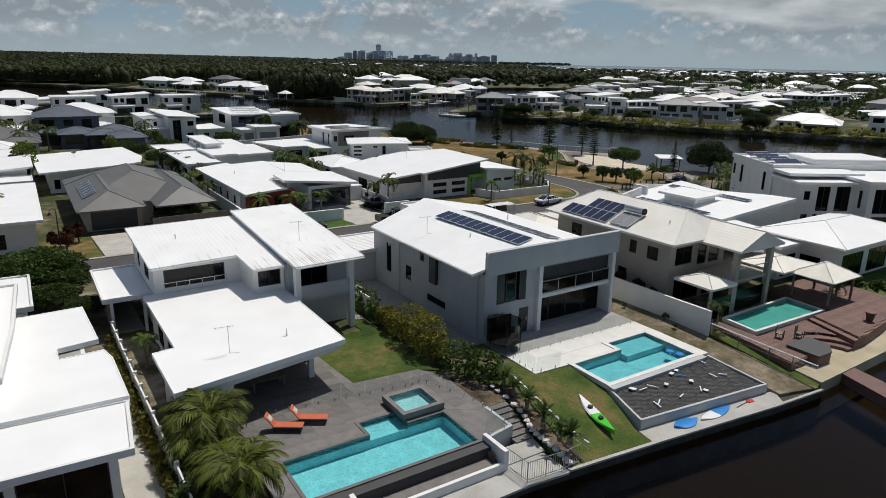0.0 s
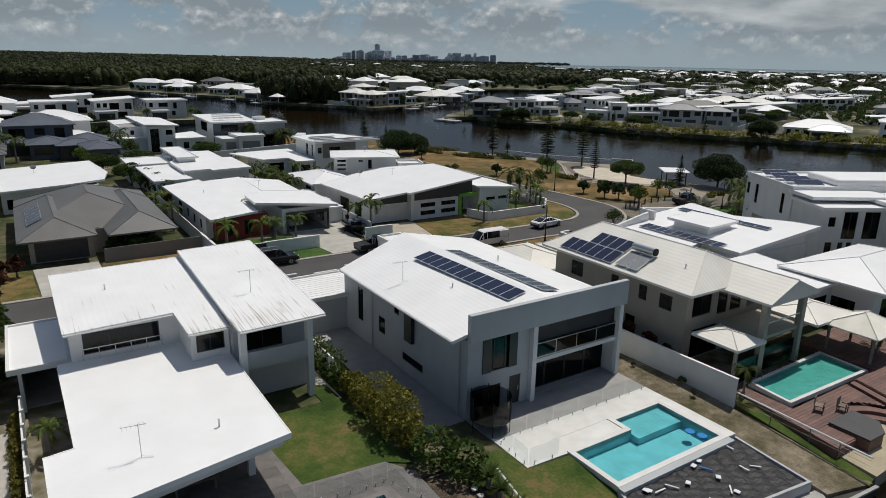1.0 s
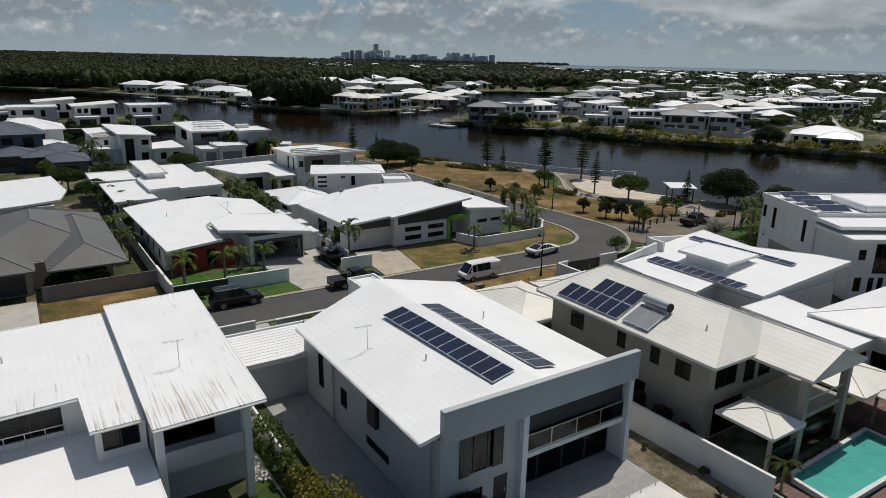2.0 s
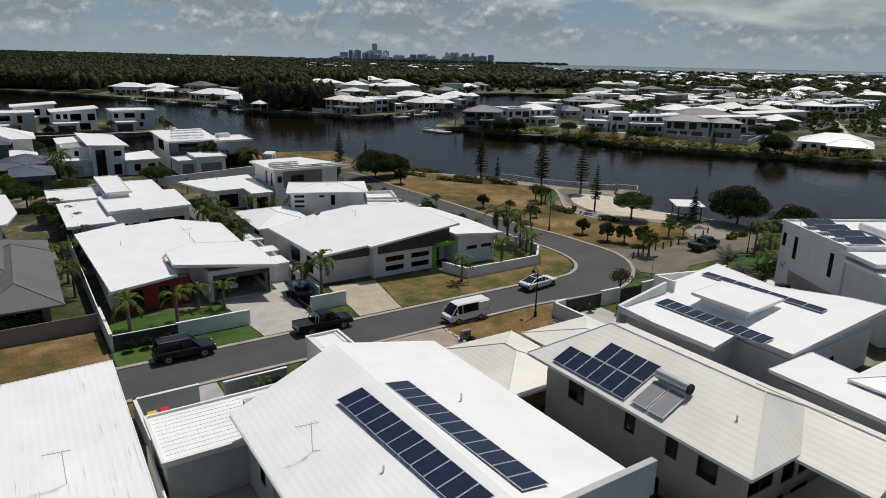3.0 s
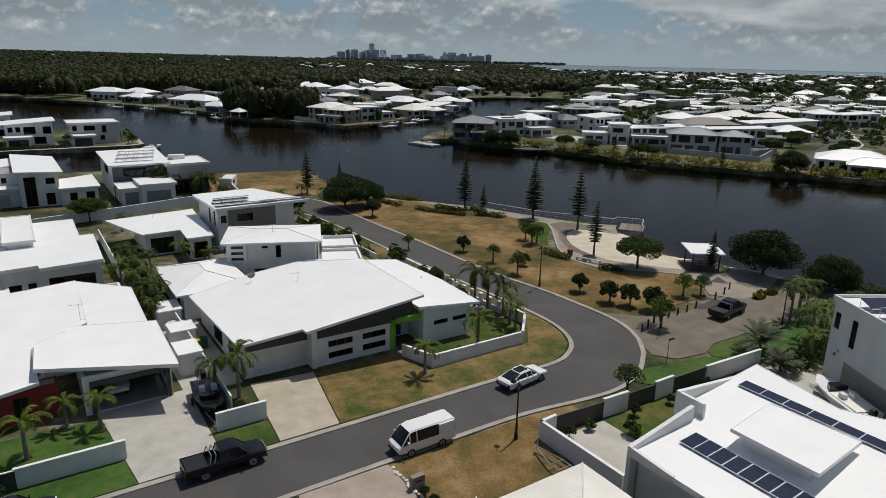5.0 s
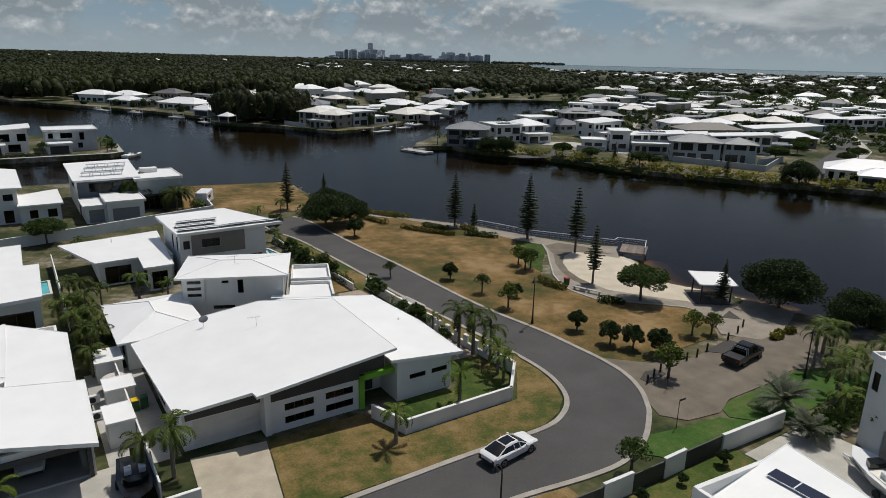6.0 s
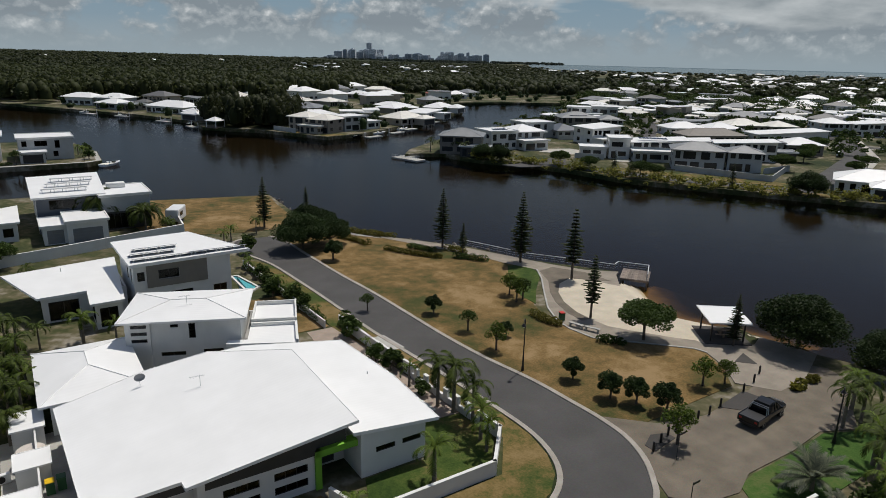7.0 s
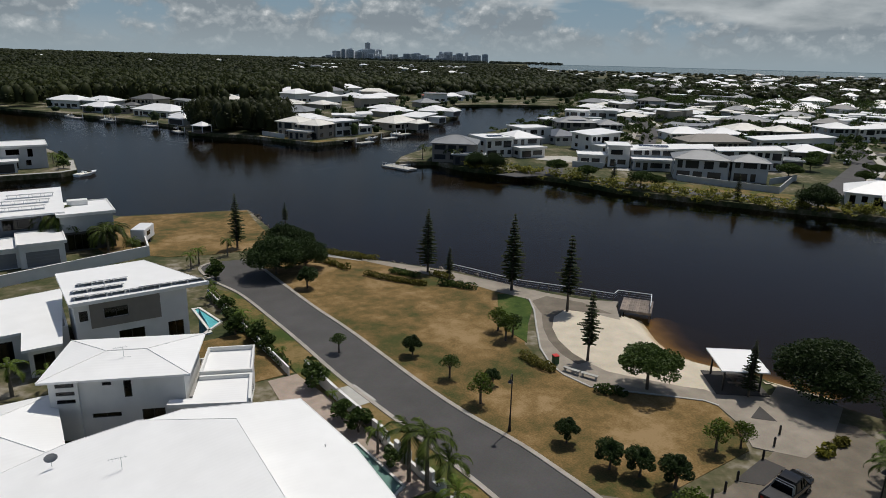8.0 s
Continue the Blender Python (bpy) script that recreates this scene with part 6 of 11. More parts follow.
# ---- white house with the lime green doorway ----
h = thing("house", 44.5, 81, 0, "white single-storey house with charcoal gable panels and lime green entry", "house")
shell(h, 44.9, 83.4, 51.0, 98, 0, 2.9, M["wall_white"], [("S", 45.6, 50.6, 0.1, 2.3, "g", M["garage_white"]), ("W", 86, 88, 0.3, 2.2, "w2"), ("W", 90, 93, 0.3, 2.2, "w3")])
shell(h, 51.0, 82.4, 58.6, 97.2, 0, 2.75, M["wall_white"], [("S", 52.2, 54.6, 0.55, 1.15, "w3"), ("S", 52.2, 54.6, 1.65, 2.25, "w3"), ("S", 55.6, 58.0, 0.55, 1.15, "w3"), ("S", 55.6, 58.0, 1.65, 2.25, "w3")])
shell(h, 61.8, 81.8, 67.2, 97, 0, 2.9, M["wall_white"], [("S", 63.0, 64.6, 1.75, 2.2, "w1"), ("S", 65.2, 66.8, 1.75, 2.2, "w1"), ("E", 84, 88, 0.3, 2.3, "w3"), ("E", 91, 96, 0.3, 2.3, "w4")])
shell(h, 58.6, 84.8, 61.8, 98.8, 0, 3.0, M["wall_white"], [("S", 59.4, 61.0, 0.1, 2.3, "d", M["wall_dark"])])
bm = bmesh.new()
box(bm, 58.5, 82.2, 0, 58.95, 83.0, 3.05), box(bm, 58.5, 82.2, 2.55, 61.75, 83.0, 3.05)
part("entry_portal", bm, M["green_paint"], h, "lime green painted entry frame")
LZ = lambda a, b: 3.35 + 0.133 * (a - 44.4)
LR = lambda a, b: 4.1 - 0.085 * (a - 60.4)
for q_, z_ in (([(45.1, 83.3), (50.6, 83.3), (50.6, 83.39), (45.1, 83.39)], 2.45), ([(51.1, 82.3), (58.6, 82.3), (58.6, 82.39), (51.1, 82.39)], 2.75), ([(58.6, 82.6), (61.0, 82.6), (61.0, 82.75), (58.6, 82.75)], 3.05)):
    bm = bmesh.new()
    prism(bm, q_, z_, lambda a, b: LZ(a, b) - 0.23)
    part("gable_panel", bm, M["wall_dark"], h, "charcoal cladding under the roof slope")
bm = bmesh.new()
prism(bm, rect(50.6, 82.25, 51.1, 83.39), 0, lambda a, b: LZ(a, b) - 0.23)
part("pier", bm, M["wall_white"], h)
flat_roof(h, [(44.4, 82.9), (49.75, 82.1), (49.8, 81.3), (61.1, 80.7), (61.3, 93.7), (55.5, 98.4), (50.5, 98.8), (43.8, 97.5)], LZ, M["roof_white"], 0.22, "broad white sloped roof")
bm = bmesh.new()
prism(bm, [(60.9, 82.75), (61.1, 82.75), (61.1, 93.4), (55.4, 98.1), (50.6, 98.55), (44.6, 97.3), (44.6, 97.1), (50.6, 98.35), (55.3, 97.9), (60.9, 93.3)], 2.8, lambda a, b: LZ(a, b) - 0.22)
part("wall", bm, M["wall_white"], h)
bm = bmesh.new()
prism(bm, rect(44.9, 83.4, 45.1, 97.1), 2.8, lambda a, b: LZ(a, b) - 0.23)
part("wall", bm, M["wall_white"], h)
flat_roof(h, [(61.15, 81.6), (68.0, 81.2), (68.4, 89), (67.6, 97.6), (58.8, 99.4), (56.0, 98.7), (61.35, 94.0)], LR, M["roof_white"], 0.25, "white low-sloped roof")
slope_walls(h, 61.8, 81.8, 67.2, 97.0, 2.9, lambda a, b: LR(a, b) - 0.24, M["wall_white"])
shell(h, 43.6, 99.3, 50.1, 109.1, 0, 2.8, M["wall_white"], [("W", 101, 103, 0.3, 2.2, "w2")])
hip_roof(h, 42.8, 98.7, 50.8, 109.8, 3.0, 1.0, M["roof_white"])
# two-storey block behind it, set at an angle
u_ = thing("house", 49.5, 106.8, 0, "white two-storey block with low hip roof and parapet decks", "house", turn=-22.5)
shell(u_, 0.6, 0.6, 10.9, 7.7, 0, 5.45, M["wall_white"], [("S", 1.1, 2.5, 3.35, 3.7, "w2"), ("S", 1.1, 2.5, 4.05, 4.4, "w2"), ("S", 1.1, 2.5, 4.75, 5.1, "w2"), ("S", 4.6, 5.3, 4.75, 5.05, "w1"), ("S", 6.2, 6.8, 3.6, 5.1, "w1"), ("S", 3.6, 5.8, 1.9, 2.3, "w2"), ("S", 7.4, 9.2, 0.1, 2.4, "w2"), ("W", 3.2, 4.6, 3.6, 4.8, "w2")])
bm = bmesh.new()
box(bm, 2.62, 0.36, 0, 2.86, 0.6, 5.4)
part("pier", bm, M["wall_white"], u_)
hip_roof(u_, 0, 0, 11.5, 8.3, 5.6, 0.62, M["roof_white"], label="white low hip roof")
shell(u_, 10.0, -0.7, 15.9, 0.6, 0, 3.15, M["wall_white"], [("E", -0.4, 0.3, 0.6, 2.2, "w1")], sides="SWE", floor=False)
shell(u_, 10.9, 0.6, 15.7, 8.2, 0, 3.15, M["wall_white"], [("E", 1.2, 2.6, 1.2, 2.2, "w2"), ("E", 4.6, 6.6, 0.4, 2.3, "w2")], sides="NE", floor=False)
flat_roof(u_, [(9.7, -0.9), (16.3, -1.3), (16.0, 3.3), (11.55, 3.3), (11.55, -0.1), (9.75, -0.1)], 3.4, M["roof_white"], 0.3, "white flat deck roof")
flat_roof(u_, [(11.6, 3.5), (16.0, 3.5), (15.8, 8.6), (11.6, 8.6)], 3.6, M["roof_white"], 0.3, "white flat deck roof with parapet", lip=0.4)
bm = bmesh.new()
prism(bm, [(16.05, -1.3), (16.3, -1.3), (16.05, 3.3), (15.8, 3.3)], 3.3, 3.75), prism(bm, [(11.6, 3.1), (15.8, 3.1), (15.8, 3.34), (11.6, 3.34)], 3.3, 3.75)
part("parapet", bm, M["wall_white"], u_)
aerial(53.6, 93.0, 3.9, 1.6)
aerial(49.8, 96.5, 4.05, 0.8, dish=True)
aerial(56.0, 107.4, 6.1, 0.9)
# garden walls of these houses
wall_line("garden_wall", [(28.3, 76.1), (34.5, 76.1)], 1.45, M["wall_white"], "white rendered front wall")
wall_line("garden_wall", [(23.2, 76.0), (28.2, 76.0)], 1.4, M["wall_dark"], "charcoal panel fence with white edge", 0.12, category="fence")
wall_line("garden_wall", [(23.0, 76.0), (22.9, 83)], 1.6, M["wall_white"], "white rendered side wall")
wall_line("side_fence", [(22.8, 83), (22.6, 112)], 1.7, M["wall_white"], "pale side boundary fence", 0.08, category="fence")
wall_line("garden_wall", [(40.8, 76.3), (44.3, 76.3)], 1.5, M["wall_white"], "white rendered wall block with letterbox")
wall_line("side_fence", [(42.3, 78), (42.4, 98)], 1.7, M["wall_white"], "pale boundary fence between two houses", 0.1, category="fence")
wall_line("garden_wall", [(58.8, 80.4), (59.9, 77.1), (70.3, 77.1), (73.6, 80.7), (73.5, 83.4)], 1.2, M["wall_white"], "low white garden wall round the corner lawn")
patch("lawn", [(60.4, 77.4), (70.1, 77.4), (73.2, 80.9), (73.0, 85.6), (68.6, 86), (68, 81.4), (62.0, 81.6)], 0.055, M["grass"], "green lawn inside the garden wall", category="grass")
# low wall with posts, dark panel and solid wall beside the lap pool
wall_line("garden_wall", [(73.4, 83.6), (72.9, 93.2)], 0.55, M["wall_white"], "low white rendered wall with square posts", 0.2)
for k in range(6):
    wall_line("gate_post", [(73.36 - 0.09 * k, 84.6 + 1.55 * k), (73.35 - 0.09 * k, 84.9 + 1.55 * k)], 1.3, M["wall_white"], "square white rendered fence post", 0.28, category="post")
wall_line("garden_wall", [(73.1, 93.4), (72.95, 94.9)], 1.25, M["wall_white"], "white rendered wall section")
sf = thing("slat_fence", 72.9, 95, 0, "dark slatted fence panel between white walls", "fence")
for k in range(12):
    bm = bmesh.new()
    box(bm, 72.84, 95.0 + k * 0.175, 0.06, 72.94, 95.13 + k * 0.175, 1.2)
    part("slat", bm, M["wall_dark"], sf)
wall_line("garden_wall", [(72.85, 97.2), (72.6, 101.3), (72.4, 108.5)], 1.25, M["wall_white"], "white rendered boundary wall")
patch("path", [(68.4, 86.0), (73.1, 85.7), (72.5, 97), (72.3, 108.4), (68.4, 108.4), (67.6, 98)], 0.05, M["drive_pink"], "pinkish paved side yard", 0.3)
patch("path", [(73.7, 103.5), (75.3, 103.4), (75.7, 99.6), (73.2, 99.4)], 0.09, M["concrete"], "small concrete crossover beside the kerb", 0.3)
patch("lawn", [(67, 108.8), (71.2, 108.8), (70.2, 121), (63, 121), (63, 112)], 0.06, M["dry_grass"], "dry side lawn", category="grass")
pool("lap_pool", [(70.2, 86.6), (71.3, 87.2), (70.9, 94), (69.9, 94)], 0.17, 0.13, M["pool_tile_deep"], M["paver_white"], 0.2, "narrow green-blue lap pool along the house")
patch("side_yard", rect(40.0, 83, 44.6, 100), 0.05, M["concrete"], "concrete side yard", 0.3)

# ---- dark hip-roofed house ----
h = thing("house", 5, 82, 0, "pale rendered house with dark grey metal hip roof", "house")
shell(h, 5.9, 84.4, 12.0, 104, 0, 2.75, M["wall_beige"], [("S", 6.4, 11.4, 0.1, 2.3, "g", M["wall_dark"])])
shell(h, 12.0, 86, 19.2, 106, 0, 2.75, M["wall_beige"], [("S", 13.5, 15.5, 0.8, 2.1, "w2"), ("S", 16.5, 18.5, 0.8, 2.1, "w2")])
hip_roof(h, 4.9, 82.7, 12.3, 101.5, 2.8, 1.8, M["roof_grey"], label="dark grey metal hip roof", inset=2.6)
hip_roof(h, 13.2, 82.0, 20.3, 101.0, 2.8, 1.85, M["roof_grey"], label="dark grey metal hip roof", inset=2.3)
hip_roof(h, 4.95, 86.2, 20.25, 106.4, 2.8, 2.75, M["roof_grey"], label="dark grey metal hip roof", inset=7.0)
solar_row("solar_array", "solar panels on a dark roof", [(6.0, 87.4, 3.46, 1.65, 25.5, 6, 1.5)], "solar arrays")
wall_line("side_fence", [(12.6, 81.2), (22.6, 81.6)], 1.6, M["wall_taupe"], "weathered timber boundary fence", 0.1, cap=False, category="fence")

# ---- house with roof solar racks and taupe wall ----
h = thing("house", 41, 120, 0, "white two-storey house with taupe wall and solar racks", "house")
shell(h, 53.6, 123.2, 62.0, 133.6, 0, 5.9, M["wall_white"], [("S", 56.3, 58.6, 3.9, 5.0, "w2"), ("S", 54.0, 54.8, 3.9, 5.0, "w1"), ("W", 124.5, 125.3, 3.2, 5.4, "w1"), ("W", 127, 128, 3.2, 5.4, "w1"), ("S", 57.5, 60, 0.4, 2.2, "w2"), ]) 
shell(h, 62.0, 123.2, 64.6, 129.0, 0, 5.9, M["wall_white"], [("S", 62.4, 64.0, 0.4, 2.2, "w2")])
bm = bmesh.new()
box(bm, 55.0, 123.08, 3.0, 56.28, 123.19, 5.8), box(bm, 58.62, 123.08, 3.0, 61.8, 123.19, 5.8), box(bm, 56.28, 123.08, 3.0, 58.62, 123.19, 3.88), box(bm, 56.28, 123.08, 5.02, 58.62, 123.19, 5.8)
part("cladding", bm, M["wall_taupe"], h, "taupe wall cladding")
bm = bmesh.new()
box(bm, 56.36, 123.42, 3.95, 58.54, 123.46, 4.95)
part("blind", bm, M["cushion_pale"], h, "closed pale window blinds")
flat_roof(h, [(53.2, 122.5), (67.0, 123.0), (62.3, 134.8), (52.8, 134.0)], lambda a, b: 6.18, M["roof_white"], 0.35, "white flat roof with overhang")
shell(h, 44.4, 125.2, 53.0, 135.4, 0, 3.0, M["wall_white"], [("S", 45, 48, 0.2, 2.4, "w2")])
shell(h, 49.2, 120.6, 51.9, 125.2, 0, 3.0, M["wall_white"], [("S", 49.6, 51.4, 0.2, 2.4, "w2"), ("W", 121.4, 124.4, 0.2, 2.4, "w3")])
flat_roof(h, [(44.0, 124.7), (48.9, 125.0), (48.7, 120.0), (52.1, 120.1), (53.4, 137.6), (40.8, 135.4)], 3.2, M["roof_white"], 0.25, "white single-storey wing roof")
for k, (a_, b_, n_) in enumerate(((53.6, 123.4, 5), (53.7, 125.6, 3), (54.4, 127.8, 3), (60.0, 123.6, 4))):
    for i in range(n_):
        sr = thing("solar_rack", a_ + i * 1.72, b_, 6.2, "tilted solar panel on a roof rack", "solar panel", "roof racks")
        bm = bmesh.new()
        x0, y0 = a_ + i * 1.72, b_
        prism(bm, [(x0, y0), (x0 + 1.68, y0), (x0 + 1.68, y0 + 1.0), (x0, y0 + 1.0)], lambda a, b: 6.6 - 0.3 * (b - b_) - 0.04, lambda a, b: 6.6 - 0.3 * (b - b_))
        part("panel", bm, M["pv"], sr)
        bm = bmesh.new()
        for xx in (x0 + 0.2, x0 + 1.45):
            rod(bm, (xx, y0 + 0.03, 6.18), (xx, y0 + 0.03, 6.56), 0.03), rod(bm, (xx, y0 + 0.95, 6.18), (xx, y0 + 0.95, 6.27), 0.03)
        box(bm, x0, y0 - 0.03, 6.55, x0 + 1.68, y0 - 0.002, 6.62)
        part("rack", bm, M["pv_line"], sr)
pool("swimming_pool", [(65.4, 122.5), (68.4, 125.4), (67.4, 131.0), (66.9, 131.0), (66.9, 122.7)][:5], 0.17, 0.13, M["pool_tile"], M["paver_white"], 0.3, "small aqua pool beside the house")
wall_line("garden_wall", [(28, 147.5), (47, 152.0), (56.0, 154.8), (66.5, 157.8), (67.2, 165)], 1.6, M["wall_white"], "long white rendered boundary wall")
wall_line("garden_wall", [(70.6, 108.6), (70.2, 121), (69.6, 135)], 0.9, M["wall_white"], "low white boundary wall with railing", 0.15)

# ---- stepped white house behind ----
h = thing("house", 22, 108, 0, "white house with stepped flat roofs and a raised box", "house")
shell(h, 23.2, 109.0, 27.9, 123.6, 0, 3.3, M["wall_white"], [("S", 24.4, 25.6, 0.6, 2.2, "w1"), ("W", 112, 114, 0.5, 2.2, "w2"), ("W", 118, 120, 0.5, 2.2, "w2")])
shell(h, 27.9, 112.9, 37.7, 124.4, 0, 3.8, M["wall_white"], [("S", 28.6, 29.8, 0.8, 2.2, "w1"), ("S", 30.4, 31.2, 0.8, 2.2, "w1"), ("S", 32.4, 37.0, 0.2, 2.5, "w3"), ("E", 115, 118, 0.5, 2.3, "w2")])
shell(h, 22.0, 123.8, 36.4, 134.0, 0, 3.3, M["wall_white"], [("W", 126, 130, 0.5, 2.3, "w3")])
flat_roof(h, [(22.5, 108.5), (28.0, 108.9), (27.5, 124.4), (22.3, 123.8)], 3.5, M["roof_white"], 0.3, "flat white roof")
flat_roof(h, [(21.4, 124.6), (28.4, 124.6), (28.4, 134.2), (21.4, 134.0)], 3.6, M["roof_white"], 0.3, lip=0.12)
flat_roof(h, [(27.6, 112.5), (31.6, 112.9), (31.7, 111.6), (37.9, 112.3), (38.2, 124.6), (36.6, 124.7), (36.7, 134.6), (28.5, 134.4), (28.5, 124.5), (27.5, 123.0)], 4.1, M["roof_white"], 0.35, "broad white flat roof")
shell(h, 28.8, 121.6, 31.4, 135.2, 4.1, 4.8, M["wall_white"], [("W", 124, 132, 4.3, 4.65, "w4")], floor=False)
flat_roof(h, rect(28.4, 121.1, 31.8, 135.7), 4.95, M["roof_white"], 0.22, lip=0.06)
aerial(27.8, 124.0, 3.6, 0.8, dish=True)
pool("swimming_pool", [(37.1, 125.2), (38.9, 125.2), (38.9, 130.2), (37.1, 130.2)], 0.17, 0.13, M["pool_tile"], M["paver_white"], 0.3, "small turquoise pool beside a white house")
wall_line("side_fence", [(39.9, 112), (39.9, 137)], 1.7, M["wall_white"], "pale boundary fence beside the pool", 0.1, category="fence")

# ---- white two-storey house with a low wing, behind the long wall ----
h = thing("house", 26, 166, 0, "white two-storey house with tall dark entry and low wing", "house")
shell(h, 26.4, 171.6, 31.2, 188, 0, 5.4, M["wall_white"], [("S", 28.6, 29.4, 3.6, 4.6, "w1"), ("E", 174, 176, 3.4, 4.8, "w2")])
flat_roof(h, [(26.0, 176.2), (31.1, 179.8), (30.9, 190), (26.0, 188)], 5.6, M["roof_white"], 0.25)
shell(h, 25.6, 167.4, 31.2, 171.6, 0, 3.0, M["wall_white"], [("S", 26.4, 29.6, 0.1, 2.2, "g", M["wall_grey"])])
flat_roof(h, rect(25.2, 167.0, 31.4, 176.0), 3.2, M["roof_white"], 0.25, lip=0.1)
shell(h, 31.2, 166.0, 37.2, 182, 0, 5.9, M["wall_white"], [("S", 31.9, 33.7, 0.1, 5.3, "w2"), ("S", 35.2, 36.6, 3.9, 5.0, "w1"), ("S", 35.0, 36.4, 0.2, 2.3, "w1")])
flat_roof(h, [(30.6, 165.2), (38.0, 165.2), (37.6, 186), (30.4, 190)], lambda a, b: 6.4 - 0.05 * (a - 30.6), M["roof_white"], 0.25, "white skillion roof")
shell(h, 37.2, 165.0, 43.2, 176.5, 0, 3.0, M["wall_white"], [("S", 38.6, 39.8, 0.8, 2.2, "w1"), ("S", 41.2, 42.6, 0.8, 2.2, "w1")])
flat_roof(h, [(37.0, 164.2), (43.6, 164.4), (43.6, 178), (37.2, 174)], 3.2, M["roof_white"], 0.28, "flat white wing roof")

# ---- low white house across the street, at the estate's west ----
h = thing("house", -12, 77, 0, "low white house with a plain flat white roof", "house")
shell(h, -11.5, 78, 0.8, 99, 0, 3.2, M["wall_white"], [("S", -10, -6, 0.1, 2.4, "g"), ("S", -4, -2, 0.6, 2.2, "w2"), ("E", 81, 83, 0.8, 2.1, "w2"), ("E", 88, 90, 0.8, 2.1, "w2")])
flat_roof(h, [(-12, 77.2), (1.5, 77.2), (1.6, 100), (-12, 100)], lambda a, b: 3.5 + 0.01 * (b - 77), M["roof_white"], 0.28, "plain flat white roof")

# ---- white-roofed house behind the dark one ----
h = thing("house", 3, 110, 0, "white house with wide skillion roof", "house")
shell(h, 3.6, 111.6, 15.6, 131, 0, 3.2, M["wall_white"], [("S", 12.0, 15.2, 0.2, 2.5, "w2"), ("S", 4.2, 5.0, 0.6, 2, "w1")])
flat_roof(h, [(2.4, 110), (12, 111.2), (16.4, 112.6), (17.6, 119), (16.4, 133), (2.0, 131)], lambda a, b: 3.3 + 0.03 * (a - 2), M["roof_white"], 0.25, "white skillion roof")
aerial(8.0, 124, 3.6, 0.9, dish=True)

# ---- two garages and towers near the vacant block ----
h = thing("house", 47, 158, 0, "white and charcoal two-storey house with twin garage doors", "house")
shell(h, 46.4, 160.2, 49.6, 168, 0, 2.8, M["wall_white"], [("S", 46.9, 49.2, 0.1, 2.3, "g", M["garage"])])
shell(h, 49.6, 159.4, 55.4, 168, 0, 3.4, M["wall_white"], [("S", 50.4, 54.6, 0.1, 2.4, "g", M["garage"])])
flat_roof(h, rect(46.0, 159.9, 49.5, 167.0), 3.0, M["roof_white"], 0.25, lip=0.1)
flat_roof(h, rect(49.4, 159.0, 55.7, 167.0), 3.6, M["roof_white"], 0.3, lip=0.12)
shell(h, 46.2, 168, 55.0, 186, 0, 6.0, M["wall_white"], [("W", 174, 180, 3.4, 5.6, "w3")], sides="WNE")
shell(h, 46.2, 168, 55.0, 186, 0, 6.0, M["wall_navy"], [("S", 48, 52, 3.9, 5.5, "w2")], sides="S", floor=False, lid=False)
flat_roof(h, [(45.6, 167.2), (56.4, 167.2), (57.4, 187.4), (45.6, 186.4)], lambda a, b: 6.2 + 0.02 * (b - 167), M["roof_white"], 0.3, "white roof with solar racks")
shell(h, 55.5, 165.8, 63.0, 175, 0, 3.1, M["wall_dark"], [("S", 56.2, 60.2, 0.2, 2.8, "w4"), ("E", 168, 172, 0.3, 2.6, "w3")])
shell(h, 55.5, 165.8, 63.0, 175, 3.1, 5.8, M["wall_grey"], [("E", 168, 171, 3.9, 5.2, "w2")], floor=False)
flat_roof(h, rect(55.1, 165.4, 63.4, 175.4), 6.0, M["roof_white"], 0.3, lip=0.12)
bm = bmesh.new()
box(bm, 57.2, 172.0, 5.95, 60.2, 173.4, 6.9)
soften(bm, 0.06)
part("roof_plant", bm, M["wall_white"], h)
for k in range(3):
    for i in range(4):
        sr = thing("solar_rack", 47.2 + i * 1.75 + k * 0.9, 170.5 + k * 4.6, 6.3, "tilted solar panel on a roof rack", "solar panel", "roof racks")
        bm = bmesh.new()
        x0, y0 = 47.2 + i * 1.75 + k * 0.9, 170.5 + k * 4.6
        zt_ = 6.2 + 0.02 * (y0 - 167)
        prism(bm, rect(x0, y0, x0 + 1.7, y0 + 1.0), lambda a, b: zt_ + 0.75 - 0.35 * (b - y0) - 0.04, lambda a, b: zt_ + 0.75 - 0.35 * (b - y0))
        part("panel", bm, M["pv_line"], sr)
        bm = bmesh.new()
        for xx in (x0 + 0.2, x0 + 1.45):
            rod(bm, (xx, y0 + 0.05, zt_), (xx, y0 + 0.05, zt_ + 0.7), 0.03), rod(bm, (xx, y0 + 0.95, zt_), (xx, y0 + 0.95, zt_ + 0.38), 0.03)
        part("rack", bm, M["pv_line"], sr)


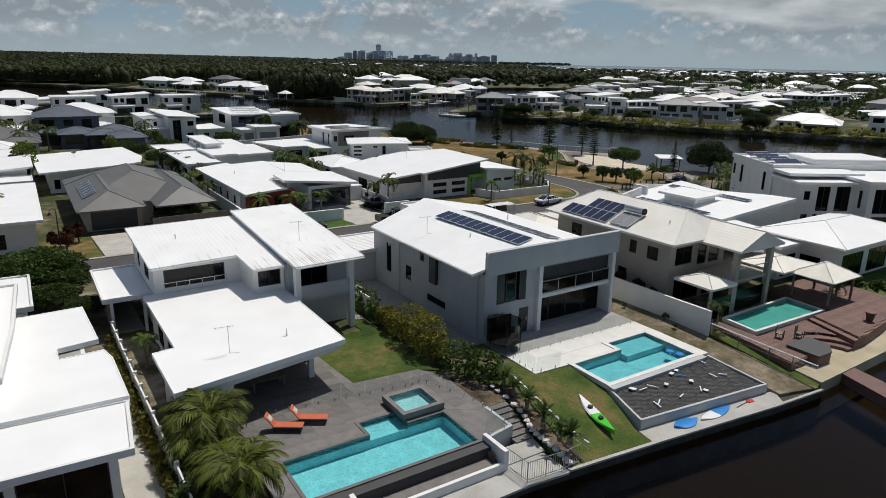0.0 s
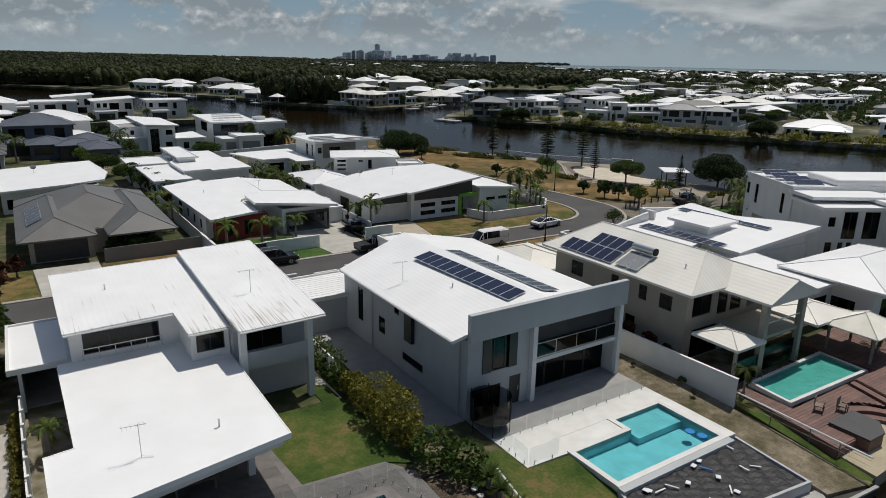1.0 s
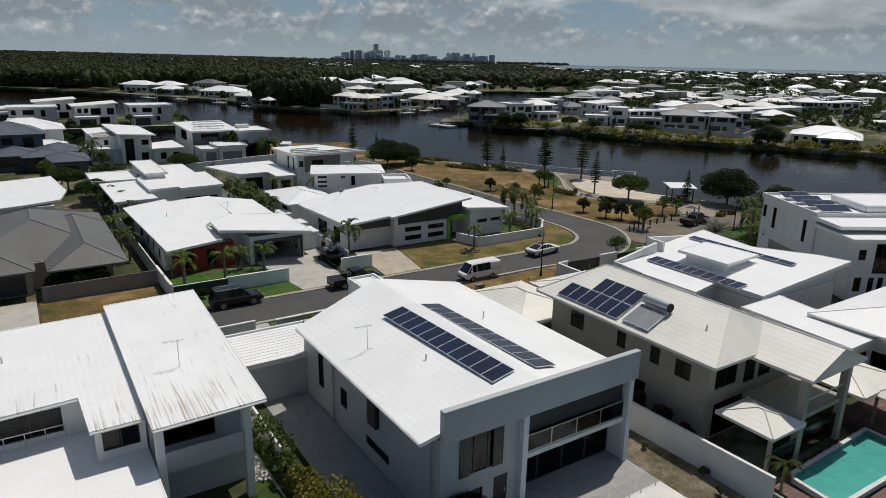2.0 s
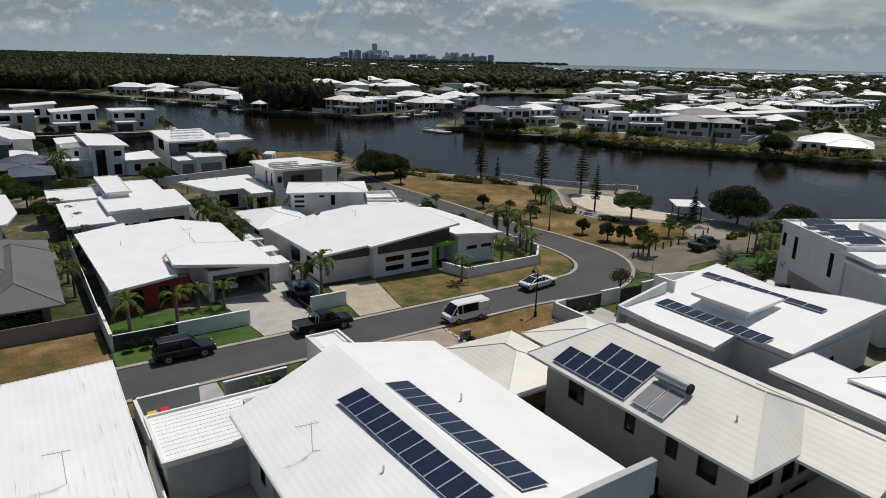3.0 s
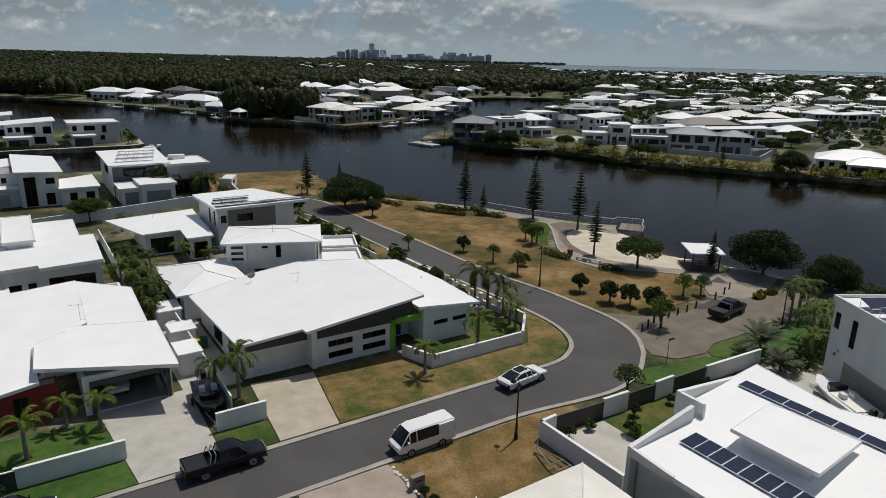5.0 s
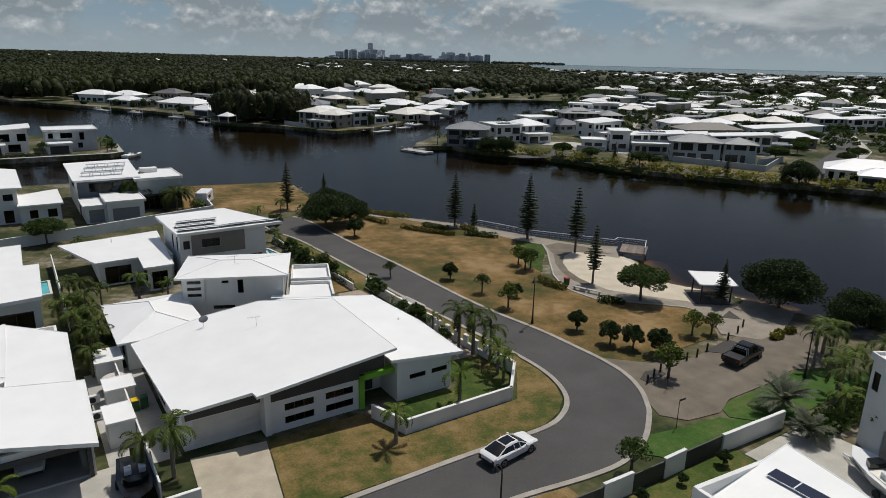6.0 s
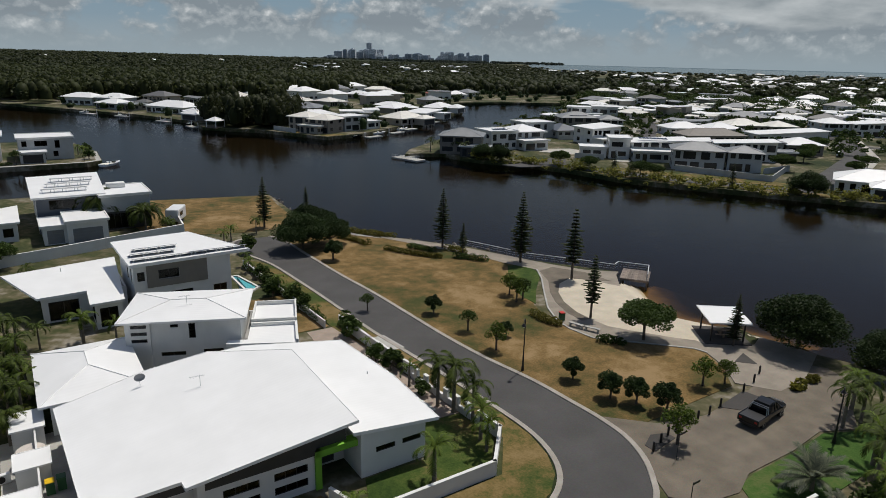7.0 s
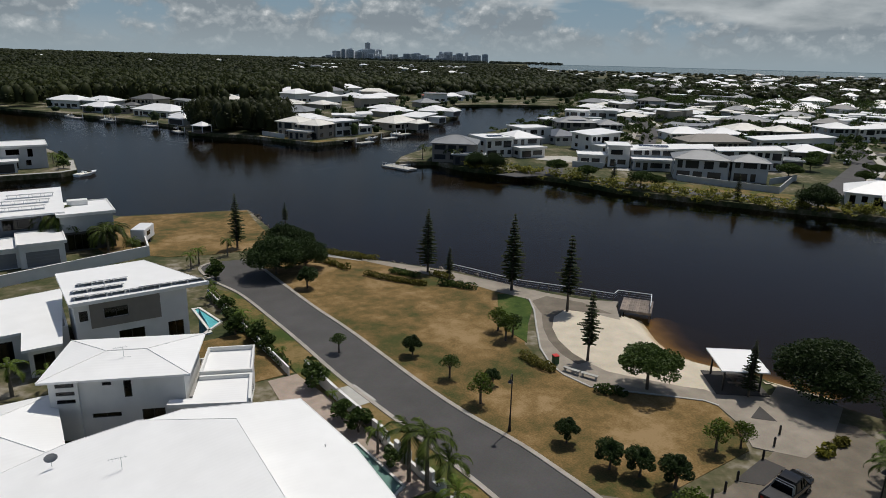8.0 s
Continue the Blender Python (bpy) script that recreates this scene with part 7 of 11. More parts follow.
# ---- houses further off, by kind ----
def far_house(name, label, w, d, floors, wall, roof, style, seed, pv=False):
    """A house with its own origin: w along x, d along y, front at y = 0."""
    rng = random.Random(seed)
    h_ = local(name, 0, 0, 0, 0, label, "house", "")
    zt = 2.9 * floors
    holes = []
    for f in range(floors):
        u = 0.8
        while u < w - 2.4:
            ww = rng.choice((1.2, 2.0, 3.0))
            ww = min(ww, w - u - 0.5)
            kind = rng.choice(("w1", "w2", "w2"))
            z0 = 2.9 * f + rng.choice((0.25, 0.9))
            holes.append(("S", round(u, 2), round(u + ww, 2), z0, 2.9 * f + 2.35, kind))
            u += ww + rng.choice((0.7, 1.2, 1.8))
    cols_ = {}
    for hh in holes:
        cols_.setdefault(int(hh[3] // 2.9), []).append(hh)
    for f in range(floors):
        side = [("W", 1.5, 3.2, 2.9 * f + 0.9, 2.9 * f + 2.2, "w1"), ("W", d - 4, d - 2.2, 2.9 * f + 0.9, 2.9 * f + 2.2, "w1"), ("E", 2, 3.6, 2.9 * f + 0.9, 2.9 * f + 2.2, "w1")]
        shell(h_, 0, 0, w, d, 2.9 * f, 2.9 * f + 2.9 - (0.0 if f == floors - 1 else 0.0), wall, cols_.get(f, []) + side)
    if style == "hip":
        hip_roof(h_, -0.7, -0.7, w + 0.7, d + 0.7, zt + 0.15, min(w, d) * 0.2, roof)
    elif style == "flat":
        flat_roof(h_, rect(-0.4, -0.4, w + 0.4, d + 0.4), zt + 0.25, roof, 0.3, lip=0.15)
    else:
        flat_roof(h_, rect(-0.8, -1.0, w + 0.8, d + 0.6), lambda a, b: zt + 0.25 + 0.07 * a, roof, 0.25)
        bm = bmesh.new()
        prism(bm, rect(0, 0.02, w, d - 0.02), zt, lambda a, b: zt + 0.05 + 0.066 * a)
        part("gable_wall", bm, wall, h_)
    wx = w * rng.uniform(0.35, 0.6)
    gx = rng.choice((0.0, w - wx))
    gd = rng.uniform(4, 6.5)
    shell(h_, gx, -gd, gx + wx, 0, 0, 2.75, wall, [("S", gx + 0.6, gx + wx - 0.6, 0.1, 2.3, rng.choice(("g", "w3")))], sides="SWE")
    if style == "hip":
        hip_roof(h_, gx - 0.6, -gd - 0.6, gx + wx + 0.6, 0.4, 2.9, wx * 0.16, roof)
    else:
        flat_roof(h_, rect(gx - 0.5, -gd - 0.5, gx + wx + 0.5, -0.41 if style == "flat" else -1.01), 2.95, roof, 0.25, lip=0.1)
    return h_


WH, GR, BE, CR = M["wall_white"], M["wall_grey"], M["wall_beige"], M["roof_cream"]
KINDS = [
    far_house("house", "white two-storey house with white hip roof", 14, 11, 2, WH, M["roof_white"], "hip", 1),
    far_house("house", "white single-storey house with white hip roof", 18, 12, 1, WH, M["roof_white"], "hip", 2),
    far_house("house", "pale grey two-storey house with flat white roof", 13, 11, 2, GR, M["roof_white"], "flat", 3),
    far_house("house", "white house with sloping white skillion roof", 15, 12, 1, WH, M["roof_white"], "skillion", 4),
    far_house("house", "beige two-storey house with dark grey hip roof", 15, 12, 2, BE, M["roof_grey"], "hip", 5),
    far_house("house", "beige single-storey house with cream hip roof", 17, 13, 1, BE, CR, "hip", 6),
    far_house("house", "white two-storey house with skillion roof", 12, 12, 2, WH, M["roof_white"], "skillion", 7),
    far_house("house", "grey single-storey house with dark hip roof", 16, 12, 1, GR, M["roof_grey"], "hip", 8),
    far_house("house", "blue-grey house with slate blue hip roof", 13, 11, 2, M["wall_navy"], M["roof_navy"], "hip", 9),
    far_house("house", "white house with terracotta hip roof", 15, 11, 1, WH, M["roof_red"], "hip", 10),
]
_used = set()


def put_house(k, x, y, rz, s=1.0):
    """Stands a house of kind k at a world place, turned by rz degrees."""
    m = pose(x, y, 0.02, 0, 0, rz)
    if k not in _used:
        _used.add(k)
        KINDS[k].matrix_world = m
        return KINDS[k]
    return copy_thing(KINDS[k], m)


# left cluster in the plan's frame: kind, a, b
for k, a_, b_ in ((3, -14, 112), (1, -16, 134), (8, 4.5, 177), (7, -12, 158), (2, -27, 78), (5, -26, 95),
                  (6, -34, 180), (0, -10, 184), (6, -24, 205 - 24), (0, 8, 186), (1, -40, 130), (0, -42, 155), (3, -46, 105), (2, -30, 36), (0, -46, 60)):
    put_house(k, *wd(a_, b_), TURN)
for k, a_, b_ in ((2, 46, 255), (6, 30, 257), (2, 12, 255), (0, -6, 256), (6, -26, 255), (3, -46, 257), (6, 20, 282), (3, 0, 284), (0, -24, 284), (2, -44, 283)):
    put_house(k, *wd(a_, b_), TURN)

# ---- plants ----
def leaf_arrays(rng, lumps, size, flat=0.35):
    """Leaves over ellipsoid lumps (x, y, z, rx, rz, count): arrays of quads."""
    cs = []
    for x, y, z, rx, rz, cnt in lumps:
        d = rng.normal(size=(cnt, 3))
        d /= np.linalg.norm(d, axis=1)[:, None]
        r = rng.uniform(0.55, 1.0, (cnt, 1)) ** 0.6
        cs.append(np.array((x, y, z)) + d * r * np.array((rx, rx, rz)))
    c = np.concatenate(cs)
    n = len(c)
    u = rng.normal(size=(n, 3))
    u[:, 2] *= flat
    u /= np.linalg.norm(u, axis=1)[:, None]
    w = np.cross(u, rng.normal(size=(n, 3)))
    w /= np.linalg.norm(w, axis=1)[:, None]
    s = size * rng.uniform(0.6, 1.3, (n, 1))
    return np.stack((c - u * s, c + w * s * 0.55, c + u * s, c - w * s * 0.55), 1)


def quads_mesh(name, q, material):
    n = len(q)
    me = bpy.data.meshes.new(name)
    me.from_pydata(q.reshape(-1, 3).tolist(), [], np.arange(n * 4).reshape(-1, 4).tolist())
    me.materials.append(material)
    return me


def mesh_part(name, me, parent, label=""):
    ob = new(name, me)
    ob.parent = parent
    ORG[ob.name] = (0, 0, 0)
    return tagged(ob, label)


def broad_tree(name, label, h, r, leaf, seed, lumps=14, leaves=170, size=0.3, trunk=0.35, squash=0.75, category="tree"):
    """A tapered trunk with limbs and a crown of leaf lumps; height h, crown radius r."""
    rng = np.random.default_rng(seed)
    t_ = local(name, 0, 0, 0, 0, label, category)
    bm = bmesh.new()
    th = h * trunk
    tr = 0.03 * h + 0.04
    rod(bm, (0, 0, -0.2), (0.05, 0.03, th), tr, 8, tr * 0.75)
    ls = []
    for i in range(lumps):
        k = i * 2.399 + rng.uniform(-0.3, 0.3)
        f = math.sqrt((i + 0.5) / lumps)
        rr = r * rng.uniform(0.58, 0.76) * f
        zz = th + (h - th) * (0.5 + 0.36 * (1 - f * f) * rng.uniform(0.4, 1.15)) - (h - th) * rng.uniform(0.0, 0.3) * f
        lr = r * rng.uniform(0.25, 0.44)
        x, y = rr * math.cos(k), rr * math.sin(k)
        ls.append((x, y, zz, lr, lr * squash, leaves))
        if i % 2 == 0:
            rod(bm, (0.05, 0.03, th * 0.92), (x * 0.75, y * 0.75, zz - lr * 0.2), tr * 0.45, 5, tr * 0.12)
    part("trunk", bm, M["bark"], t_)
    mesh_part("crown", quads_mesh("crown", leaf_arrays(rng, ls, size), leaf), t_)
    return t_


def palm(name, label, h, fronds, length, leaf, seed, droop=1.0, broad=1.0):
    """A palm: ringed trunk and arching fronds with leaflets."""
    rng = np.random.default_rng(seed)
    t_ = local(name, 0, 0, 0, 0, label, "palm")
    bm = bmesh.new()
    n = 7
    for i in range(n):
        z0, z1 = h * i / n - (0.2 if i == 0 else 0), h * (i + 1) / n
        rod(bm, (0, 0, z0), (0, 0, z1), 0.15 - 0.008 * i, 8, 0.125 - 0.008 * i)
    part("trunk", bm, M["bark_palm"], t_)
    qs = []
    for f in range(fronds):
        k = f * 2.399 + rng.uniform(-0.2, 0.2)
        up = rng.uniform(0.0, 1.25)
        L = length * rng.uniform(0.8, 1.1)
        pos = np.array((0, 0, h))
        dirh = np.array((math.cos(k), math.sin(k), 0))
        side = np.array((-math.sin(k), math.cos(k), 0))
        ang = up
        seg = L / 9
        for i in range(9):
            d = dirh * math.cos(ang) + np.array((0, 0, 1)) * math.sin(ang)
            nxt = pos + d * seg
            ll = 0.5 * L * (0.35 if i == 0 else 0.5) * math.sin(math.pi * (i + 1.2) / 10.6)
            for s in (-1, 1):
                for j in (0.0, 0.5):
                    b0 = pos + (nxt - pos) * j
                    tip = b0 + side * s * ll * 0.62 + d * ll * 0.62 + np.array((0, 0, -0.28 * ll * droop * rng.uniform(0.6, 1.3)))
                    wv = d * 0.055 * broad * length / 2
                    qs.append((b0 - wv, b0 + wv, tip + wv * 0.2, tip - wv * 0.2))
            wv = side * 0.03
            qs.append((pos - wv, pos + wv, nxt + wv * 0.7, nxt - wv * 0.7))
            pos = nxt
            ang -= (0.2 + 0.035 * i) * droop * 0.8
    mesh_part("crown", quads_mesh("crown", np.array(qs), leaf), t_)
    return t_


def norfolk(name, label, h, seed, gap=0.5, wide=0.15, low=0.14):
    """A slender conifer with level whorls of branches."""
    rng = np.random.default_rng(seed)
    t_ = local(name, 0, 0, 0, 0, label, "tree")
    bm = bmesh.new()
    rod(bm, (0, 0, -0.2), (0, 0, h * 0.97), 0.02 * h, 7, 0.015)
    part("trunk", bm, M["bark"], t_)
    qs = []
    n = int(h / gap)
    for i in range(n):
        z = h * low + (h * (0.99 - low)) * i / n
        f = 1 - i / n
        L = h * wide * (min(1, f * 1.25) ** 0.85) * rng.uniform(0.72, 1.12) * (1 if i > 2 else 0.8)
        for b in range(6):
            k = b * math.pi / 3 + i * 0.5 + rng.uniform(-0.25, 0.25)
            d = np.array((math.cos(k), math.sin(k), rng.uniform(-0.05, 0.2)))
            s = np.array((-math.sin(k), math.cos(k), 0))
            Lb = L * rng.uniform(0.75, 1.1)
            m = 6
            for j in range(m):
                p = np.array((0, 0, z)) + d * Lb * (j + 0.5) / m + np.array((0, 0, 0.05 * Lb * (j / m) ** 2))
                w = 0.27 * (1.1 - 0.75 * j / m) + 0.06
                e = d * Lb / m * 0.95
                for tl in (-0.8, 0.8):
                    o = s * w * math.cos(tl) * (1 if tl > 0 else -1) + np.array((0, 0, w * 0.7 * abs(math.sin(tl))))
                    qs.append((p - e * 0.5, p + e * 0.6, p + e * 0.5 + o, p - e * 0.4 + o))
    mesh_part("crown", quads_mesh("crown", np.array(qs), M["leaf_pine"]), t_)
    return t_


def hedge(name, label, pts, w, h, leaf, seed, size=0.16, density=95, z0=0.0, uneven=0.25, category="hedge"):
    """A hedge or planted strip along plan points, of many leaves."""
    rng = np.random.default_rng(seed)
    lumps = []
    for p, q in zip(pts, pts[1:]):
        L = math.dist(p, q)
        n = max(1, int(L / (w * 0.45)))
        for i in range(n):
            t = (i + 0.5) / n
            g = 1 + rng.uniform(-uneven, uneven)
            x, y = wd(p[0] + (q[0] - p[0]) * t + rng.uniform(-0.1, 0.1) * w, p[1] + (q[1] - p[1]) * t + rng.uniform(-0.1, 0.1) * w)
            lumps.append((x, y, z0 + h * 0.5 * g, w * 0.55 * g, h * 0.55 * g, int(density * w * h) + 12))
    x0, y0 = wd(*pts[0])
    t_ = local(name, x0, y0, z0, 0, label, category)
    lumps = [(x - x0, y - y0, z - z0, rx, rz, c) for x, y, z, rx, rz, c in lumps]
    bm = bmesh.new()
    for x, y, z, rx, rz, c in lumps:
        rod(bm, (x, y, -0.05), (x + rx * 0.2, y, z), 0.03, 5, 0.012)
    tagged(part("stem", bm, M["bark"], t_), kind="stuff")
    mesh_part("foliage", quads_mesh("foliage", leaf_arrays(rng, lumps, size, 0.8), leaf), t_)
    return t_


PROTO, _placed = {}, set()
PROTO["fig"] = (broad_tree("tree", "spreading dark green tree with an umbrella crown", 4.6, 3.6, M["leaf"], 11, 26, 420, 0.15, 0.42, 0.5), 4.6)
PROTO["dense"] = (broad_tree("tree", "large dense round-crowned dark green tree", 7, 6.0, M["leaf_dark"], 12, 40, 800, 0.17, 0.2, 0.7), 7)
PROTO["ball"] = (broad_tree("tree", "small round clipped dark green tree", 2.6, 1.3, M["leaf_dark"], 13, 16, 330, 0.085, 0.24, 0.9), 2.6)
PROTO["lime"] = (broad_tree("tree", "young light green tree with a loose crown", 3.4, 1.5, M["leaf_lime"], 14, 14, 110, 0.11, 0.36, 0.9), 3.4)
PROTO["young"] = (broad_tree("tree", "young mid-green tree with an open crown", 3.2, 1.3, M["leaf"], 15, 12, 120, 0.1, 0.38, 0.9), 3.2)
PROTO["shrub"] = (broad_tree("shrub", "leafy green shrub in a garden bed", 2.0, 1.2, M["leaf"], 16, 9, 90, 0.16, 0.15, 0.9, "shrub"), 2.0)
PROTO["bronze"] = (broad_tree("shrub", "upright shrub with bronze red leaves", 2.6, 0.9, M["leaf_red"], 17, 8, 80, 0.16, 0.15, 1.2, "shrub"), 2.6)
PROTO["palm"] = (palm("palm_tree", "feather palm with arching green fronds", 3.2, 13, 2.2, M["leaf_palm"], 21), 4.2)
PROTO["palm_b"] = (palm("palm_tree", "slender feather palm in a garden bed", 2.2, 11, 1.8, M["leaf_lime"], 22), 3.1)
PROTO["date"] = (palm("palm_tree", "bushy date palm with a full round crown", 2.2, 38, 2.9, M["leaf_palm"], 23, 0.9), 4.0)
PROTO["yucca"] = (palm("yucca", "upright dark green spiky yucca beside garden steps", 0.5, 30, 0.85, M["leaf"], 26, 0.3), 1.3)
PROTO["fan"] = (palm("palm_tree", "silvery blue-green fan palm with stiff leaves", 0.8, 34, 2.4, M["leaf_grey"], 24, 0.45), 3.0)
PROTO["cane"] = (palm("palm_tree", "bushy golden cane palm clump with arching fronds", 1.6, 34, 2.3, M["leaf_cane"], 25, 0.9, 1.15), 3.2)
PROTO["pine"] = (norfolk("norfolk_pine", "slender dark green Norfolk pine", 10, 31, 0.4, 0.18), 10)
PROTO["pine_thin"] = (norfolk("norfolk_pine", "thin open-branched young Norfolk pine", 8, 32, 0.5, 0.18, 0.24), 8)


def plant(kind, a, b, h=None, rz=None, world_xy=False):
    """Stands a plant of that kind, h metres high, at a plan place (or a world place)."""
    x, y = (a, b) if world_xy else wd(a, b)
    ob, h0 = PROTO[kind]
    s = (h or h0) / h0
    rz = (x * 37 + y * 53) % 360 if rz is None else rz
    m = pose(x, y, 0.05, 0, 0, rz) @ Matrix.Scale(s, 4)
    if kind in _placed:
        return copy_thing(ob, m @ Matrix.Diagonal((*(1 / v for v in ob.scale), 1)))
    _placed.add(kind)
    ob.matrix_world = m
    return ob


# park
for x, y, h in ((-17.9, 173.6, 9.2), (-14, 191, 4.2), (13.4, 162.9, 9.9), (25.1, 155.7, 11.1), (44.8, 126.6, 6.1)):
    plant("pine", x, y, h, world_xy=True)
for x, y, h in ((31.4, 148.2, 10.4), (30.9, 133.9, 8.1), (16.5, 158.7, 5.4)):
    plant("pine_thin", x, y, h, world_xy=True)
for x, y, h in ((35.4, 127.8, 4.5), ):
    plant("fig", x, y, h, world_xy=True)
for x, y, h in ((51.6, 126.2, 5.9), (-8.5, 160.5, 5.6), (-4.8, 163.4, 4.5), (-7.5, 172.2, 3.6), (-10.6, 174.6, 3.9), (57.5, 120.5, 4.2)):
    plant("dense", x, y, h, world_xy=True)
for x, y, h in ((25.7, 118.2, 2.4), (28.4, 114.6, 2.7), (30.5, 113.7, 2.7), (32.8, 112.4, 2.9), (12.2, 134.5, 2.4), (20.3, 128.2, 1.8), (-2.9, 155, 3.2)):
    plant("ball", x, y, h, world_xy=True)
for x, y, h in ((18.9, 124.5, 3.2), (22.6, 138.8, 3.3), (37.9, 117.3, 3.0), (40.2, 117.8, 2.6), (32.0, 107.3, 3.6), (22.0, 141.5, 3.0)):
    plant("lime", x, y, h, world_xy=True)
for x, y, h in ((16.1, 129.5, 2.7), (4.3, 134.9, 2.3), (23.5, 139.8, 3.0)):
    plant("young", x, y, h, world_xy=True)
for k, pts in enumerate((((4.5, 161), (9, 158.6), (13.2, 157)), ((15.2, 157.5), (20.0, 155.9)), ((24.2, 134.6), (25.2, 132.6), (26.8, 131.2)), ((30.4, 127.4), (32.9, 126.4)), ((-4, 168), (-1, 165.5), (1.5, 163.5)), ((8, 162.5), (12, 160.5)), ((14, 161.8), (17, 160)))):
    hedge("hedge", "low clipped green park hedge", [bl(*p) for p in pts], 1.1, 0.8, M["leaf"] if k % 2 else M["leaf_olive"], 40 + k)
hedge("reeds", "tall grassy clump of reeds", [bl(*p) for p in ((46.3, 116.8), (47.4, 117.3))], 0.9, 0.75, M["leaf_yellow"], 60, 0.3)
hedge("reeds", "grassy clump of pale reeds", [bl(*p) for p in ((48.6, 118.4), (49.6, 118.9))], 0.8, 0.7, M["leaf_olive"], 59, 0.3)
hedge("bank_shrubs", "low shrubs on the canal bank", [bl(*p) for p in ((-13, 180), (-8, 175), (-3, 171.6), (5, 168.7))], 1.4, 0.8, M["leaf_olive"], 61)
hedge("bank_shrubs", "low shrubs on the canal bank", [bl(*p) for p in ((56, 122.5), (64, 118), (72, 113.5))], 2.0, 1.2, M["leaf"], 62)
for k in range(13):
    plant(("palm", "cane", "palm")[k % 3], 40.7 + 0.5 * ((k * 7) % 3), 99.5 + k * 1.75, (3.6, 2.6, 4.2)[k % 3])
# street and front gardens
for a, b, h in ((43.6, 80.6, 5.0), (41.9, 81.0, 4.2), (72.1, 87.6, 5.4), (72.7, 86.0, 5.8), (73.2, 83.9, 4.6)):
    plant("palm", a, b, h)
for a, b, h in ((33.6, 81.1, 3.4), (28.9, 79.4, 3.9), (24.9, 79.6, 4.0), (72.2, 81.4, 3.8), (66.0, 78.6, 4.0), (58.6, 76.3, 3.6), (71.6, 79.8, 3.4), (31.5, 82.4, 3.0)):
    plant("palm_b", a, b, h)
for k, (a, b) in enumerate(((40.6, 101), (41.3, 104.5), (40.2, 108), (41.5, 111), (39.6, 113.5), (41.0, 117), (43.6, 118), (47.5, 117.5), (50.5, 116.5), (53.5, 115.5), (56.5, 117.5), (42.2, 107), (21.6, 92), (21.4, 97), (21.3, 101.5), (21.2, 106))):
    plant("palm_b" if k % 3 else "palm", a, b, 2.6 + (k * 7 % 5) * 0.35)
for k, (a, b) in enumerate(((71.2, 112), (70.8, 115), (70.6, 118), (70.2, 122), (69.6, 126), (70.2, 129), (69.4, 132), (72.3, 141), (73.5, 146.5), (71.0, 120), (69, 121), (71.8, 105), (71.9, 101), (71.6, 98.2), (71.9, 95.6), (71.8, 92), (71.9, 90), (70.0, 124), (70.0, 135))):
    plant(("palm_b", "shrub", "shrub")[k % 3], a, b, 1.6 + (k * 5 % 4) * 0.4)
hedge("garden_bed", "mixed green garden planting along a wall", [(70.9, 110), (70.4, 121), (69.8, 134)], 1.0, 1.0, M["leaf"], 63, density=60)
for a, b, h in ((61.5, 163.2, 5.6), (64.8, 161.5, 2.6)):
    plant("date", a, b, h)
plant("date", 55.6, 169.5, 7.4), plant("date", 58.5, 178, 6.4), plant("palm", 77, 152, 3.2), plant("palm_b", 72, 149.5, 3.0), plant("palm_b", 70.5, 148, 2.8)
# gardens by the car park
plant("fan", 88.7, 63.6, 3.6), plant("fan", 86.4, 60.2, 2.6)
for k, (a, b) in enumerate(((91, 60), (93.5, 61.5), (96, 62.8), (98.5, 60.8), (100.5, 63.8), (102, 66.5), (103.5, 68), (95, 58), (90, 56.5), (99.5, 66.8), (101, 60), (104, 63))):
    plant("palm" if k % 2 else "palm_b", a, b, 3.6 + (k * 3 % 4) * 0.4)
hedge("garden_bed", "dense green garden planting behind a wall", [(87, 60.5), (93, 59.8), (100, 61)], 2.2, 1.3, M["leaf"], 64, 0.2, 55)
plant("young", 70.6, 64.1, 3.2)
for k, (a, b) in enumerate(((67.5, 57.8), (69, 61.8), (71, 57.8), (73, 61.6), (75.5, 58), (77.5, 61.5), (64.5, 62.2), (62.4, 62.2), (66.6, 60))):
    plant(("shrub", "ball")[k % 2], a, b, 0.9 + 0.2 * (k % 3))
for a, b in ((24.3, 75.2), (25.6, 75.2), (27.2, 75.2)):
    plant("ball", a, b, 1.1)
for a, b in ((49.7, 62), (49.8, 61), (49.7, 59.8), (56.5, 58), (57.6, 58.3), (58.8, 57.6)):
    plant("ball", a, b, 0.8)
plant("shrub", 34.3, 61.9, 1.9), plant("shrub", 32.2, 62.2, 1.4), plant("palm_b", 31.0, 61.6, 2.0)
# between the waterfront houses
hedge("hedge", "tall olive-green hedge between two gardens", [(22.6, 43), (22.9, 38), (23.0, 33.6)], 1.9, 2.2, M["leaf_yellow"], 65, 0.12, 170, uneven=0.4)
hedge("hedge", "dark green leafy hedge", [(22.4, 47.5), (22.5, 43)], 1.5, 1.7, M["leaf"], 66, 0.14, 130, uneven=0.4)
hedge("hedge", "dense dark green bushes", [(23.3, 33.6), (23.7, 31.6), (24.3, 30.1)], 2.6, 2.2, M["leaf"], 67, 0.18, 80)
plant("palm_b", 22.2, 49.5, 1.6), plant("palm_b", 21.9, 48.3, 1.5)
for k, (a, b) in enumerate(((24.4, 28.2), (24.1, 26.5), (23.65, 24.5), (23.45, 22.9), (23.7, 22.3), (24.5, 29.3))):
    plant("yucca", a, b, 1.25 + 0.12 * (k % 3))
